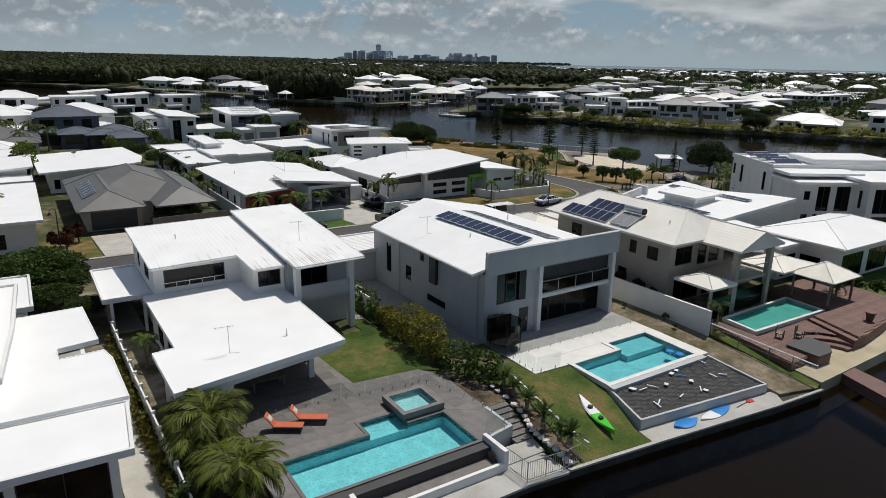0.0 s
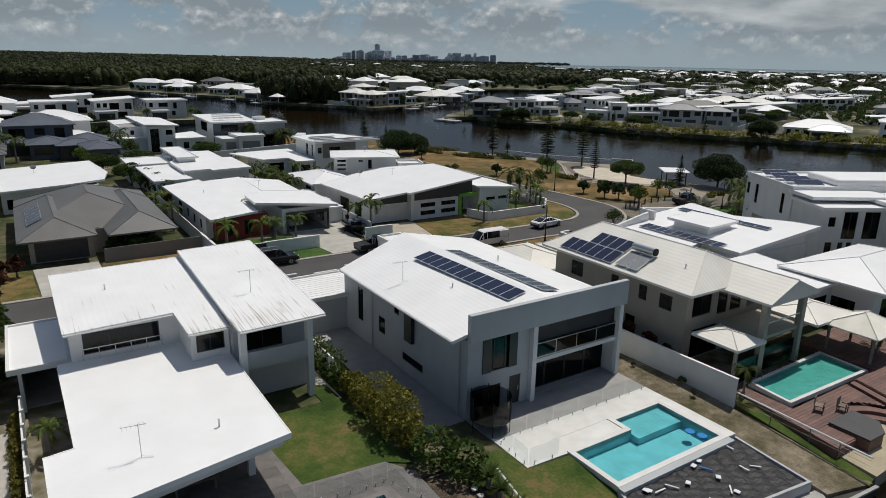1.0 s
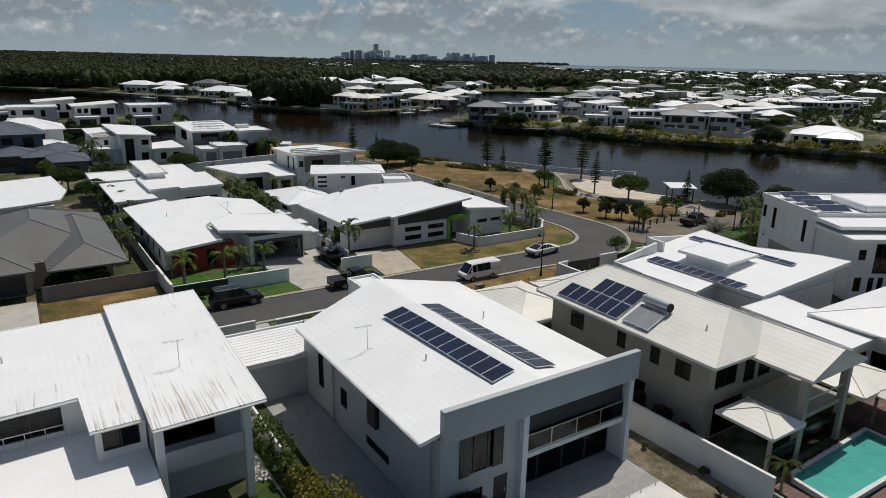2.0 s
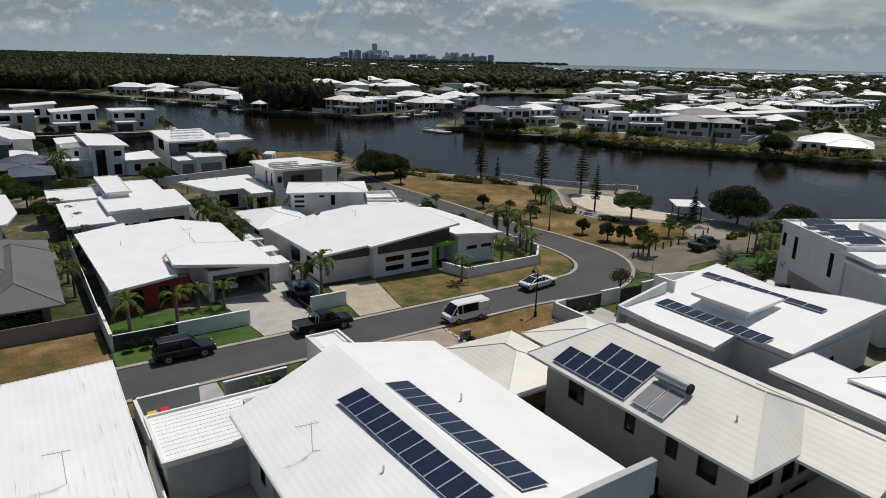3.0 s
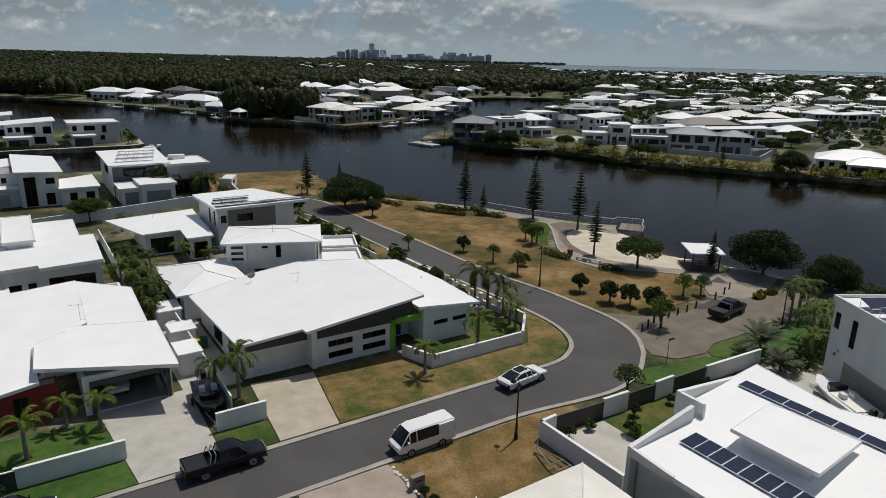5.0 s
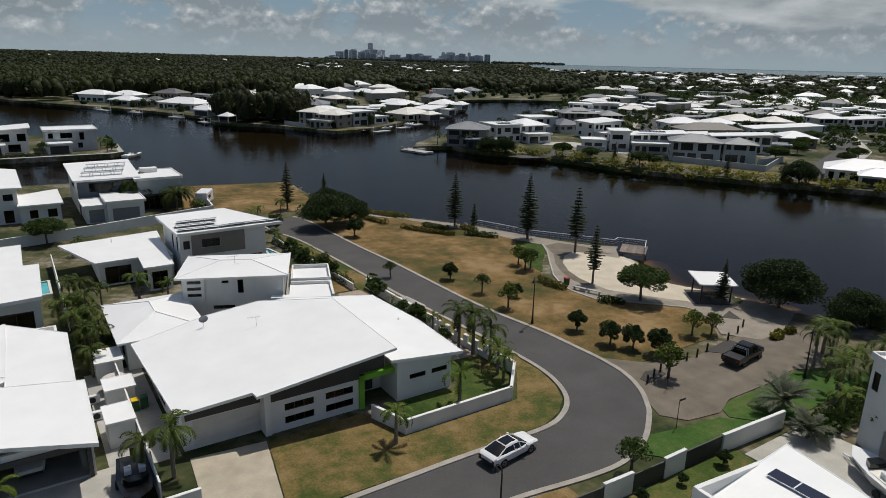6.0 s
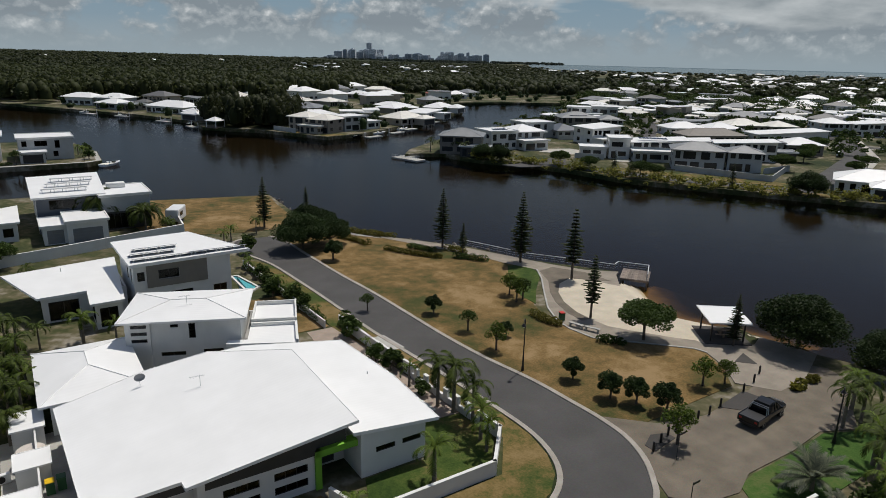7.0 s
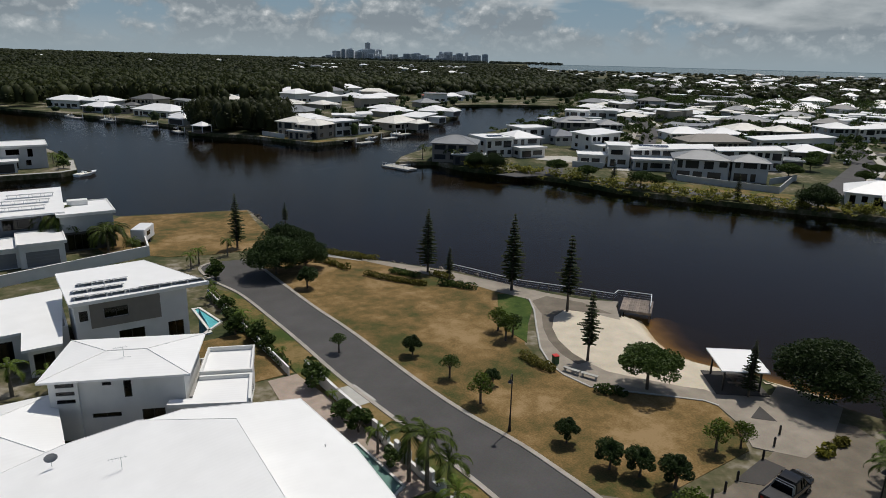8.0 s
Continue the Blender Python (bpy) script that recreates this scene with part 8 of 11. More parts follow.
for a, b, h in ((6.2, 32.6, 3.2), (6.7, 31.2, 4.1), (5.9, 30.2, 3.0), (6.6, 27.6, 3.0), (6.9, 26.2, 3.7)):
    plant("cane", a, b, h)
plant("palm_b", 5.6, 43.8, 2.6), plant("shrub", 5.4, 33.2, 1.5), plant("shrub", 5.3, 29, 1.6), plant("shrub", 4.9, 27, 1.8)
hedge("garden_bed", "green shrubs along a white fence", [(3.95, 49), (4.0, 40), (4.15, 30), (4.2, 24)], 0.6, 0.8, M["leaf_olive"], 68, density=45)
for a, b, h in ((-1.5, 60.5, 4.2), (0.5, 61.5, 4.6), (-4, 61, 4.6), (2.0, 60.0, 3.4), (1.2, 56.5, 2.8), (3.0, 54, 2.2), (-7, 62.5, 5)):
    plant("fig", a, b, h)
for a, b in ((3.4, 78.5), (4.6, 80.0), (2.2, 76.5), (3.2, 75.5)):
    plant("bronze", a, b)
for a, b, h in ((14.0, 83.2, 2.4), (15.8, 82.9, 2.6), (17.6, 82.8, 2.2)):
    plant("shrub", a, b, h)
for a, b, h in ((42.2, 30.1, 0.45), (42.9, 31.6, 0.6), (42.1, 35.2, 0.4), (42.6, 40.3, 0.55)):
    plant("shrub", a, b, h)
for k in range(4):
    plant("bronze", 44.0 + 0.2 * (k % 2), 34 + k * 1.9, 2.1 + 0.25 * (k % 3))
plant("palm", 44.9, 28.2, 2.6), plant("palm_b", 59.4, 26.6, 2.4), plant("palm_b", 60.8, 27.6, 2.2)
plant("bronze", 59.0, 52, 1.4), plant("bronze", 59.3, 50, 1.2), plant("shrub", 62.0, 44.5, 1.2)
for k, (a, b) in enumerate(((2.5, 137), (-1, 138), (19, 138.5), (1.5, 145), (-4, 150), (18.5, 147), (25.5, 142), (-6, 128), (-8, 104), (-8, 97), (-5, 176), (4, 178), (14, 178), (26, 192), (40, 149.5), (-16, 150), (-18, 128), (-22, 112), (-30, 146), (-32, 165), (-14, 203), (4, 201), (22, 200), (-3, 92), (43.5, 141), (22, 118), (21.8, 126))):
    plant(("palm", "young", "fig", "palm_b")[k % 4], a, b, 3.0 + (k * 5 % 4) * 0.5)

for k, (a, b) in enumerate(((60.8, 249.5), (62.3, 252), (61.8, 257), (45.0, 249), (34, 249), (28, 248.8), (20, 249), (8, 248.8), (-4, 249), (63, 266), (60.5, 262), (-20, 249))):
    plant(("palm", "shrub", "palm_b", "young")[k % 4], a, b, 2.2 + (k * 5 % 4) * 0.6)
for a, b, h in ((3, 168, 7.5), (6, 163.0, 7), (-1, 170, 8), (-2, 165, 7), (26, 168, 7), (24.4, 164, 6), (1, 158, 6.5), (-4, 175, 7.5), (27.5, 187, 6)):
    plant("palm", a, b, h * 0.86)
for a, b, h in ((1.2, 133, 5.6), (1.0, 138, 5.0), (0.6, 128, 5.2), (1.4, 123, 4.4), (16.5, 150, 4.2), (26.4, 158, 4.4), (28, 176, 4.6), (-3, 146, 5)):
    plant("lime", a, b, h)
for k in range(9):
    plant(("cane", "palm", "shrub")[k % 3], 23.9 + 0.25 * (k % 2), 107 + 2.1 * k, (3.0, 4.0, 2.2)[k % 3])
hedge("hedge", "green hedge along the far quay", [(12, 248), (28, 248), (44, 248.2)], 1.0, 0.8, M["leaf"], 81)
patch("quay", [(-60, 245.6), (61, 245.6), (64.8, 248.1), (65.8, 267), (64.6, 267), (63.6, 248.9), (60.4, 246.9), (-60, 246.9)], 0.06, M["concrete"], "pale concrete quay edge along the canal", 1.6, category="seawall")

# ---- distance: trees as one sheet each, hill, skyline ----
def tree_field(name, label, spots, leaf, seed, n, size, dense=False, hull=0.7):
    """Many far trees as one mesh: spots of (x, y, z, radius, height)."""
    rng = np.random.default_rng(seed)
    lumps = []
    for x, y, z, r, h in spots:
        for k in range(3):
            lumps.append((x + rng.uniform(-0.55, 0.55) * r, y + rng.uniform(-0.55, 0.55) * r, z + h * rng.uniform(0.45, 0.82), r * rng.uniform(0.55, 0.95), h * rng.uniform(0.14, 0.26), n // 3))
    q = leaf_arrays(rng, lumps, size, 0.7).reshape(-1, 3)
    verts, faces = q.tolist(), np.arange(len(q)).reshape(-1, 4).tolist()
    if dense:
        for x, y, z, r, h in spots:      # the leafy mass inside each crown
            i0, r1, k = len(verts), r * hull, rng.uniform(0, 1)
            for f, g in ((0.2, 0.85), (0.6, 1.0), (0.84, 0.66)):
                for j in range(6):
                    w = (j + k) * math.pi / 3
                    s = g * r1 * rng.uniform(0.75, 1.15)
                    verts.append((x + s * math.cos(w), y + s * math.sin(w), z + h * f * rng.uniform(0.93, 1.05)))
            verts.append((x, y, z + h * 0.95))
            for ring in (0, 6):
                for j in range(6):
                    faces.append((i0 + ring + j, i0 + ring + (j + 1) % 6, i0 + ring + 6 + (j + 1) % 6, i0 + ring + 6 + j))
            for j in range(6):
                faces.append((i0 + 12 + j, i0 + 12 + (j + 1) % 6, i0 + 18))
    me = bpy.data.meshes.new(name)
    me.from_pydata(verts, [], faces)
    me.polygons.foreach_set("use_smooth", [True] * len(faces))
    me.materials.append(leaf)
    ob = new(name, me)
    return tagged(ob, label, "trees", "", "stuff")


rng = random.Random(5)
# far right suburb: rows of houses along the shore's own direction
SH = -31.5
fx, fy = math.cos(radians(SH)), math.sin(radians(SH))      # along the shore
nx, ny = -fy, fx                                            # inland
BASE = (49.0, 245.5)


def shore(s, d):
    return (BASE[0] + fx * s + nx * d, BASE[1] + fy * s + ny * d)


SIMPLE = {}


def simple_house(k):
    """A plain far house of kind k: one wall body, roof and window parts."""
    rr = random.Random(100 + k)
    w, d, fl = rr.uniform(14, 19), rr.uniform(10, 14), rr.choice((1, 1, 1, 2))
    wall = rr.choice((WH, WH, GR, BE, GR))
    roof, word = rr.choice(((M["roof_white"], "white"), (M["roof_white"], "white"), (M["roof_white"], "white"), (M["roof_white"], "white"), (M["roof_grey2"], "grey"), (CR, "cream")) if k != 3 else ((M["roof_red"], "terracotta"),))
    shape = "flat" if k in (2, 5, 9) else "skillion" if k in (6, 7, 10) else "hip"
    if k in (4, 8):
        roof, word = (M["roof_grey2"], "grey") if k == 4 else (M["roof_grey"], "dark grey")
    h_ = local("house", 0, 0, 0, 0, "distant %s-storey house with %s %s roof" % (("one", "two")[fl - 1], word, shape), "house")
    bm = bmesh.new()
    zt = 2.8 * fl
    prism(bm, [(0, 0), (w, 0), (w, d), (w * 0.55, d), (w * 0.55, d + 4), (w * 0.1, d + 4), (w * 0.1, d), (0, d)], 0, zt)
    part("wall", bm, wall, h_)
    if shape == "hip":
        hip_roof(h_, -1.1, -1.1, w + 1.1, d + 1.1, zt + 0.1, min(w, d) * 0.17, roof)
        hip_roof(h_, w * 0.5, -4.5, w * 0.95, 1.0, 2.9, 0.9, roof)
    elif shape == "skillion":
        flat_roof(h_, rect(-0.8, -0.9, w * 0.62, d + 0.9), lambda a, b: zt + 1.0 - 0.07 * a, roof, 0.3)
        flat_roof(h_, rect(w * 0.5, 0.4, w + 0.9, d + 4.4), lambda a, b: zt + 0.2 + 0.06 * (a - w * 0.5), roof, 0.3)
        flat_roof(h_, rect(w * 0.46, -5.0, w * 0.99, -0.95), lambda a, b: 3.0 + 0.03 * b, roof, 0.3)
        bm = bmesh.new()
        prism(bm, rect(0.05, 0.05, w * 0.58, d - 0.05), zt, lambda a, b: zt + 0.72 - 0.07 * a)
        part("gable_wall", bm, wall, h_)
    else:
        flat_roof(h_, rect(-0.6, -0.6, w * 0.6, d + 0.6), zt + 0.3, roof, 0.3)
        flat_roof(h_, rect(w * 0.6 + 0.04, -0.9, w + 0.6, d + 1.2), lambda a, b: zt + 0.9 + 0.05 * a - 0.03 * w, roof, 0.7)
        flat_roof(h_, rect(w * 0.48, -4.6, w * 0.97, -0.95), 3.0, roof, 0.3)
    bm = bmesh.new()
    box(bm, w * 0.53, -4.0, 0, w * 0.92, -0.01, 2.75)
    part("porch_wall", bm, wall, h_)
    bm = bmesh.new()
    box(bm, w * 0.56, -4.06, 0.1, w * 0.89, -4.01, 2.3)
    part("garage_door", bm, M["garage"] if k % 2 else M["garage_white"], h_)
    for f in range(fl):
        for u0, u1 in ((0.05, 0.17), (0.2, 0.34), (0.37, 0.49)):
            bm = bmesh.new()
            box(bm, w * u0, -0.06, 2.8 * f + 0.35, w * u1, -0.01, 2.8 * f + 2.3)
            part("window", bm, M["glass_far"], h_)
    return h_


M["glass_far"] = mat("dark_window_glass", (0.02, 0.023, 0.026), 0.12, var=0.2, scale=1)


def put_simple(k, x, y, rz):
    m = pose(x, y, 0.02, 0, 0, rz) @ Matrix.Diagonal((0.8 + 0.35 * ((x * 7.3) % 1), 0.85 + 0.3 * ((y * 5.1) % 1), 1, 1))
    if k not in SIMPLE:
        SIMPLE[k] = simple_house(k)
        SIMPLE[k].matrix_world = m
        return
    copy_thing(SIMPLE[k], m @ Matrix.Diagonal((*(1 / v for v in SIMPLE[k].scale), 1)))


FARBOX = []


def far_box(x, y, rz, seed):
    """Notes a house too far off to pick apart, for the joined sheet of roofs."""
    FARBOX.append((x, y, rz, seed, 0))


def estate_house(label, x, y, rz, blocks, walls, pv=()):
    """A modern house of joined blocks (x0, y0, x1, y1, height, roof shape, roof, wall), front at y = 0."""
    h_ = local("house", x, y, 0.02, rz, label, "house")
    for x0, y0, x1, y1, h, shape, roof, wall in blocks:
        bm = bmesh.new()
        box(bm, x0, y0, 0, x1, y1, h)
        part("wall", bm, M[wall], h_)
        if shape == "hip":
            hip_roof(h_, x0 - 0.8, y0 - 0.8, x1 + 0.8, y1 + 0.8, h + 0.1, min(x1 - x0, y1 - y0) * 0.19, M[roof])
        elif shape == "flat":
            flat_roof(h_, rect(x0 - 0.45, y0 - 0.6, x1 + 0.45, y1 + 0.45), h + 0.3, M[roof], 0.34, lip=0.12)
        else:
            flat_roof(h_, rect(x0 - 0.7, y0 - 0.9, x1 + 0.7, y1 + 0.7), lambda a, b: h + 0.25 + 0.06 * (a - x0 + 0.7), M[roof], 0.24)
            bm = bmesh.new()
            prism(bm, rect(x0 + 0.02, y0 + 0.02, x1 - 0.02, y1 - 0.02), h, lambda a, b: h + 0.03 + 0.058 * (a - x0))
            part("gable_wall", bm, M[wall], h_)
        rr = random.Random(int(x * 10 + x0))
        for f in range(2 if h > 4.5 else 1):
            u = x0 + 0.7
            while u < x1 - 1.6:
                ww = min(rr.choice((1.3, 2.4, 3.4)), x1 - u - 0.5)
                bm = bmesh.new()
                box(bm, u, y0 - 0.07, 2.9 * f + rr.choice((0.25, 0.9)), u + ww, y0 - 0.01, 2.9 * f + 2.35)
                part("window", bm, M["glass_far"], h_)
                u += ww + rr.choice((0.8, 1.4))
            for v in (y0 + 1.5, y1 - 3.2):
                for e, o in ((x0, -0.07), (x1, 0.01)):
                    bm = bmesh.new()
                    box(bm, e + o, v, 2.9 * f + 0.9, e + o + 0.06, v + 1.7, 2.9 * f + 2.2)
                    part("window", bm, M["glass_far"], h_)
    for x0, y0, x1, y1, z in pv:
        for k in range(int((x1 - x0) / 1.1)):
            bm = bmesh.new()
            prism(bm, rect(x0 + 1.1 * k, y0, x0 + 1.1 * k + 1.04, y1), lambda a, b: z + 0.1 * (b - y0), lambda a, b: z + 0.05 + 0.1 * (b - y0))
            part("solar_panel", bm, M["pv"], h_)
    if walls:
        bm = bmesh.new()
        for p, q in zip(walls, walls[1:]):
            dx, dy = q[0] - p[0], q[1] - p[1]
            L = math.hypot(dx, dy)
            ox, oy = -dy / L * 0.1, dx / L * 0.1
            prism(bm, [(p[0] - ox, p[1] - oy), (q[0] - ox, q[1] - oy), (q[0] + ox, q[1] + oy), (p[0] + ox, p[1] + oy)], 0, 1.7)
        part("garden_wall", bm, M["wall_grey"], h_)
    return h_


RW, RG, RD, WW, WG, WB, WT, WD = "roof_white", "roof_grey2", "roof_grey", "wall_white", "wall_grey", "wall_beige", "wall_taupe", "wall_dark"
ESTATE = (
    ("grey two-storey house with grey hip roof by the canal corner", 13, 271, -8, ((0, 0, 13, 11, 5.7, "hip", RG, WT), (7, -4.5, 16, -0.8, 3.0, "flat", RG, WD)), ()),
    ("large white two-storey house with flat and hip white roofs", 30, 281, 25, ((0, 0, 10, 11, 6.0, "flat", RW, WW), (11, 2, 22, 13, 5.6, "hip", RW, WG), (10.6, -4, 20, 0.9, 3.0, "flat", RW, WW)), (), ((2.5, 3, 8, 5, 6.4),)),
    ("single-storey house with slate blue hip roofs", 59, 320, 22, ((0, 0, 11, 13, 3.0, "hip", "roof_navy", WG), (11.9, -2, 20, 8, 3.0, "hip", "roof_navy", WG)), ((-2, -4), (22, -5), (23, 6))),
    ("grey two-storey house with grey hip roof and solar panels", 66, 352, 4, ((0, 0, 16, 12, 5.4, "hip", RG, WT), (17, -2, 27, 10, 4.8, "hip", RG, WG)), (), ((4, 1.0, 12, 3, 6.3),)),
    ("long white house with stacked flat white roofs", 80, 414, -14, ((0, 0, 12, 12, 5.8, "flat", RW, WW), (12.6, 1, 26, 14, 6.4, "flat", RW, WG), (4, -6, 18, -0.7, 3.0, "flat", RW, WW)), ()),
    ("white house with a tall cube and low white garage", 57.7, 270, -8, ((0, 0, 8, 7, 3.1, "flat", RW, WW), (8.7, -0.5, 15, 9, 6.2, "flat", RW, WW), (15.6, 1.2, 33, 12, 5.0, "skillion", RW, WW), (15.6, -5, 27, 0.2, 3.0, "flat", RW, WG)), ((-2, -3), (7, -4)), ((18, 3, 27, 5.2, 6.2),)),
    ("long pale two-storey house with grey hip roofs and deep balconies", 80, 250, -15.5, ((0, 0, 14, 10, 5.6, "hip", RG, WG), (14.9, 1.2, 24, 10, 5.4, "hip", RG, WG)), ((24.5, 0), (33, 9))),
    ("white house with sloping white roof and dark end wall", 101, 271, -14, ((0, 0, 18, 9, 5.0, "skillion", RW, WW), (18.8, 1, 24, 8, 3.0, "flat", RG, WD)), ()),
    ("house with mixed grey and white sloping roofs", 119, 288, -4, ((0, 0, 12, 11, 3.0, "skillion", RG, WG), (12.8, -1, 25, 10, 3.4, "hip", RW, WT)), (), ((3, 2, 10, 4, 3.9),)),
    ("long low white-roofed house", 138, 321, 1, ((0, 0, 28, 12, 3.0, "skillion", RW, WW),), ()),
    ("sprawling house with cream hip roofs", 143, 359, 2, ((0, 0, 17, 14, 3.0, "hip", "roof_cream", WB), (18, -2, 30, 10, 3.0, "hip", "roof_cream", WB)), ()),
    ("house with brown-grey hip roof", 107, 312, 8, ((0, 0, 24, 12, 3.0, "hip", "wall_taupe", WB),), ()),
    ("broad house with white hip roofs", 110, 340, 8, ((0, 0, 16, 12, 3.0, "hip", RW, WW), (17, -2, 31, 10, 3.0, "hip", RW, WG)), ()),
    ("white two-storey house with low white roofs", 180, 350, 0, ((0, 0, 12, 11, 5.6, "hip", RW, WG), (12.8, 0, 30, 11, 5.2, "skillion", RW, WW)), ()),
    ("low house with several slate blue hip roofs", *wd(8.6, 165), TURN, ((0, 0, 7, 8, 3.0, "hip", "roof_navy", "wall_navy"), (7.9, 3, 15, 11, 3.0, "hip", "roof_navy", "wall_navy")), ()),
    ("small dark house with slate blue hip roof", *wd(17.8, 151.8), TURN, ((0, 0, 5.5, 9, 3.2, "hip", "roof_navy", "wall_navy"), (-4, 9.9, 3, 15, 3.0, "hip", "roof_navy", WD)), ()),
    ("beige two-storey house with pale hip roofs on the point", -47.5, 328.5, -26, ((0, 0, 10, 10, 5.6, "hip", "roof_cream", WB), (11, -1.5, 20, 9, 5.2, "hip", "roof_cream", WT), (9, -5, 18, -2.4, 2.9, "flat", "roof_cream", WB)), ((-6, -2), (8, -6))),
    ("white two-storey house with flat white roof by the inlet", -25, 328, 48, ((0, 0, 12, 10, 5.6, "flat", RW, WG), (12.8, 1, 20, 10, 3.0, "flat", RW, WW)), ()),
    ("long low house with twin white hip roofs", -196, 434, -14, ((0, 0, 20, 12, 4.2, "hip", RW, WW), (21.6, 1, 38, 13, 4.4, "hip", RW, WG)), ()),
    ("waterfront house with white hip roofs", -166, 412, -24, ((0, 0, 15, 11, 3.0, "hip", RW, WG), (16, 1, 25, 10, 3.0, "flat", RG, WT)), ()),
    ("waterfront house with broad white hip roof", -134, 398, -26, ((0, 0, 25, 14, 3.2, "hip", RW, WW),), ()),
)
for e in ESTATE:
    estate_house(*e)
E_MID = [tuple(pose(e[1], e[2], 0, 0, 0, e[3]).to_3x3() @ Vector((max(b[2] for b in e[4]) / 2, 6, 0)) + Vector((e[1], e[2], 0))) for e in ESTATE]
TREES, DONE, DRIVES = [], [], []
FRONT = ((1, 109.6, 219.5, -31), (0, 132, 207, -31), (6, 68, 300, 22), (2, 46, 318, 24), (3, 90, 290, -20))
for k, x, y, rz in FRONT:
    put_house(k, x, y, rz)
row = 0
d = 78.0
while d < 900:
    s = -330.0
    pitch = 19.0 if d < 330 else 24.0
    while s < 460 + d * 0.5:
        x, y = shore(s + rng.uniform(-2, 2), d + rng.uniform(-2, 2))
        ok = all(inside(x + p, y + q, FAR_R) for p, q in ((0, 0), (10, 14), (-8, 0), (18, -5), (20, 12)))
        view = abs(x - 10) < 30 + 0.68 * y
        clear = all(math.dist((x, y), (q[1], q[2])) > 23 for q in FRONT) and all(math.dist((x + 6, y + 5), q[:2]) > 24 for q in E_MID) and abs((x - 116) * 0.77 - (y - 242) * 0.64) > 14 and (y > 430 or abs((x - 98) * 0.96 - (y - 335) * 0.27) > 12)
        if ok and view and clear and all(math.dist((x, y), q) > 16.5 for q in DONE[-90:]) and rng.random() < (0.88 if d < 330 else 0.55):
            front = 180 if row % 2 else 0
            DONE.append((x, y))
            px, py = (x + fx * 16 + nx * 12, y + fy * 16 + ny * 12) if front else (x, y)
            if d < 100:
                put_house(rng.choice((2, 3, 6, 3, 2, 1, 6, 5)), px, py, SH + front + rng.uniform(-4, 4))
            elif d < 330 and y < 560:
                put_simple(rng.choice((0, 1, 2, 5, 2, 5, 9, 6, 7, 10, 4, 8)), px, py, SH + front + rng.uniform(-4, 4))
                DRIVES.append((px, py, SH + front))
            else:
                far_box(px, py, SH + front, rng.randrange(1000))
        for _ in range(12 if d < 300 else 11):
            tx, ty = x + rng.uniform(-12, 12), y + rng.choice((-8, -5, 17, 19)) + rng.uniform(-4, 4)
            if inside(tx, ty, FAR_R) and abs(tx - 10) < 60 + 0.7 * ty and all(math.dist((tx, ty), (q[1] + 7, q[2] + 4)) > 14 for q in FRONT) and all(math.dist((tx, ty), q[:2]) > 13 for q in E_MID):
                TREES.append((tx, ty, 0, rng.uniform(0.9, 2.1) * (1 if d < 300 else 2.2), rng.uniform(2.0, 4.6) * (1 if d < 300 else 1.9)))
        s += pitch
    d += 30.0 if row % 2 else 24.0
    row += 1
for c in range(46):
    s, d = rng.uniform(-150, 520), rng.choice((150, 204, 258, 312, 340, 366, 420, 470)) + rng.uniform(-6, 6)
    for _ in range(16):
        tx, ty = shore(s + rng.uniform(-22, 22), d + rng.uniform(-5, 5))
        if inside(tx, ty, FAR_R) and inside(tx - 4, ty - 4, FAR_R) and ty > 330 and all(math.dist((tx, ty), (q[0] + 6, q[1] + 4)) > 12 for q in DONE) and all(math.dist((tx, ty), q[:2]) > 16 for q in E_MID):
            TREES.append((tx, ty, 0, rng.uniform(1.8, 3.4), rng.uniform(4.5, 8.5)))
TREES = [t for t in TREES if not any(-1.2 < (t[0] - q[0]) * fx + (t[1] - q[1]) * fy < 18.5 and -1.5 < (t[0] - q[0]) * nx + (t[1] - q[1]) * ny < 13.5 for q in DONE)]
tree_field("far_garden_trees", "garden and street trees among far houses", TREES, M["leaf"], 71, 66, 0.5)
STREETS = (122.5, 176.5, 230.5, 284.5)
for d0 in STREETS:
    bm, bf = bmesh.new(), bmesh.new()
    for k in range(70):
        s0, s1 = -200 + k * 10, -190 + k * 10
        if all(inside(*shore(u, v), FAR_R) for u in (s0 - 4, s1 + 4) for v in (d0 - 8, d0 + 8)):
            for m_, v0, v1, z in ((bm, d0 - 3, d0 + 3, 0.05), (bf, d0 - 6.4, d0 - 5.0, 0.06), (bf, d0 + 5.0, d0 + 6.4, 0.06)):
                prism(m_, [shore(s0, v0), shore(s1, v0), shore(s1, v1), shore(s0, v1)], z - 0.2, z)
    solo("road", bm, M["asphalt"], "grey street between rows of far houses", "road", "structure", block=False)
    solo("footpath", bf, M["drive_pale"], "pale footpaths beside a far street", "path", "structure", block=False)
bm = bmesh.new()
for x, y, rz in DRIVES:
    m_ = pose(x, y, 0, 0, 0, rz)
    w0, w1 = 8.5 + (x * 3.7 % 1) * 1.5, 12.5 + (y * 2.9 % 1) * 2
    q = [tuple((m_ @ Vector(c))[:2]) for c in ((w0, -9.5, 0), (w1, -9.5, 0), (w1, 0, 0), (w0, 0, 0))]
    prism(bm, q, -0.1, 0.075)
tagged(solo("far_driveways", bm, M["drive_pale"], "pale driveways in front of far houses", "driveways", "stuff", block=False))
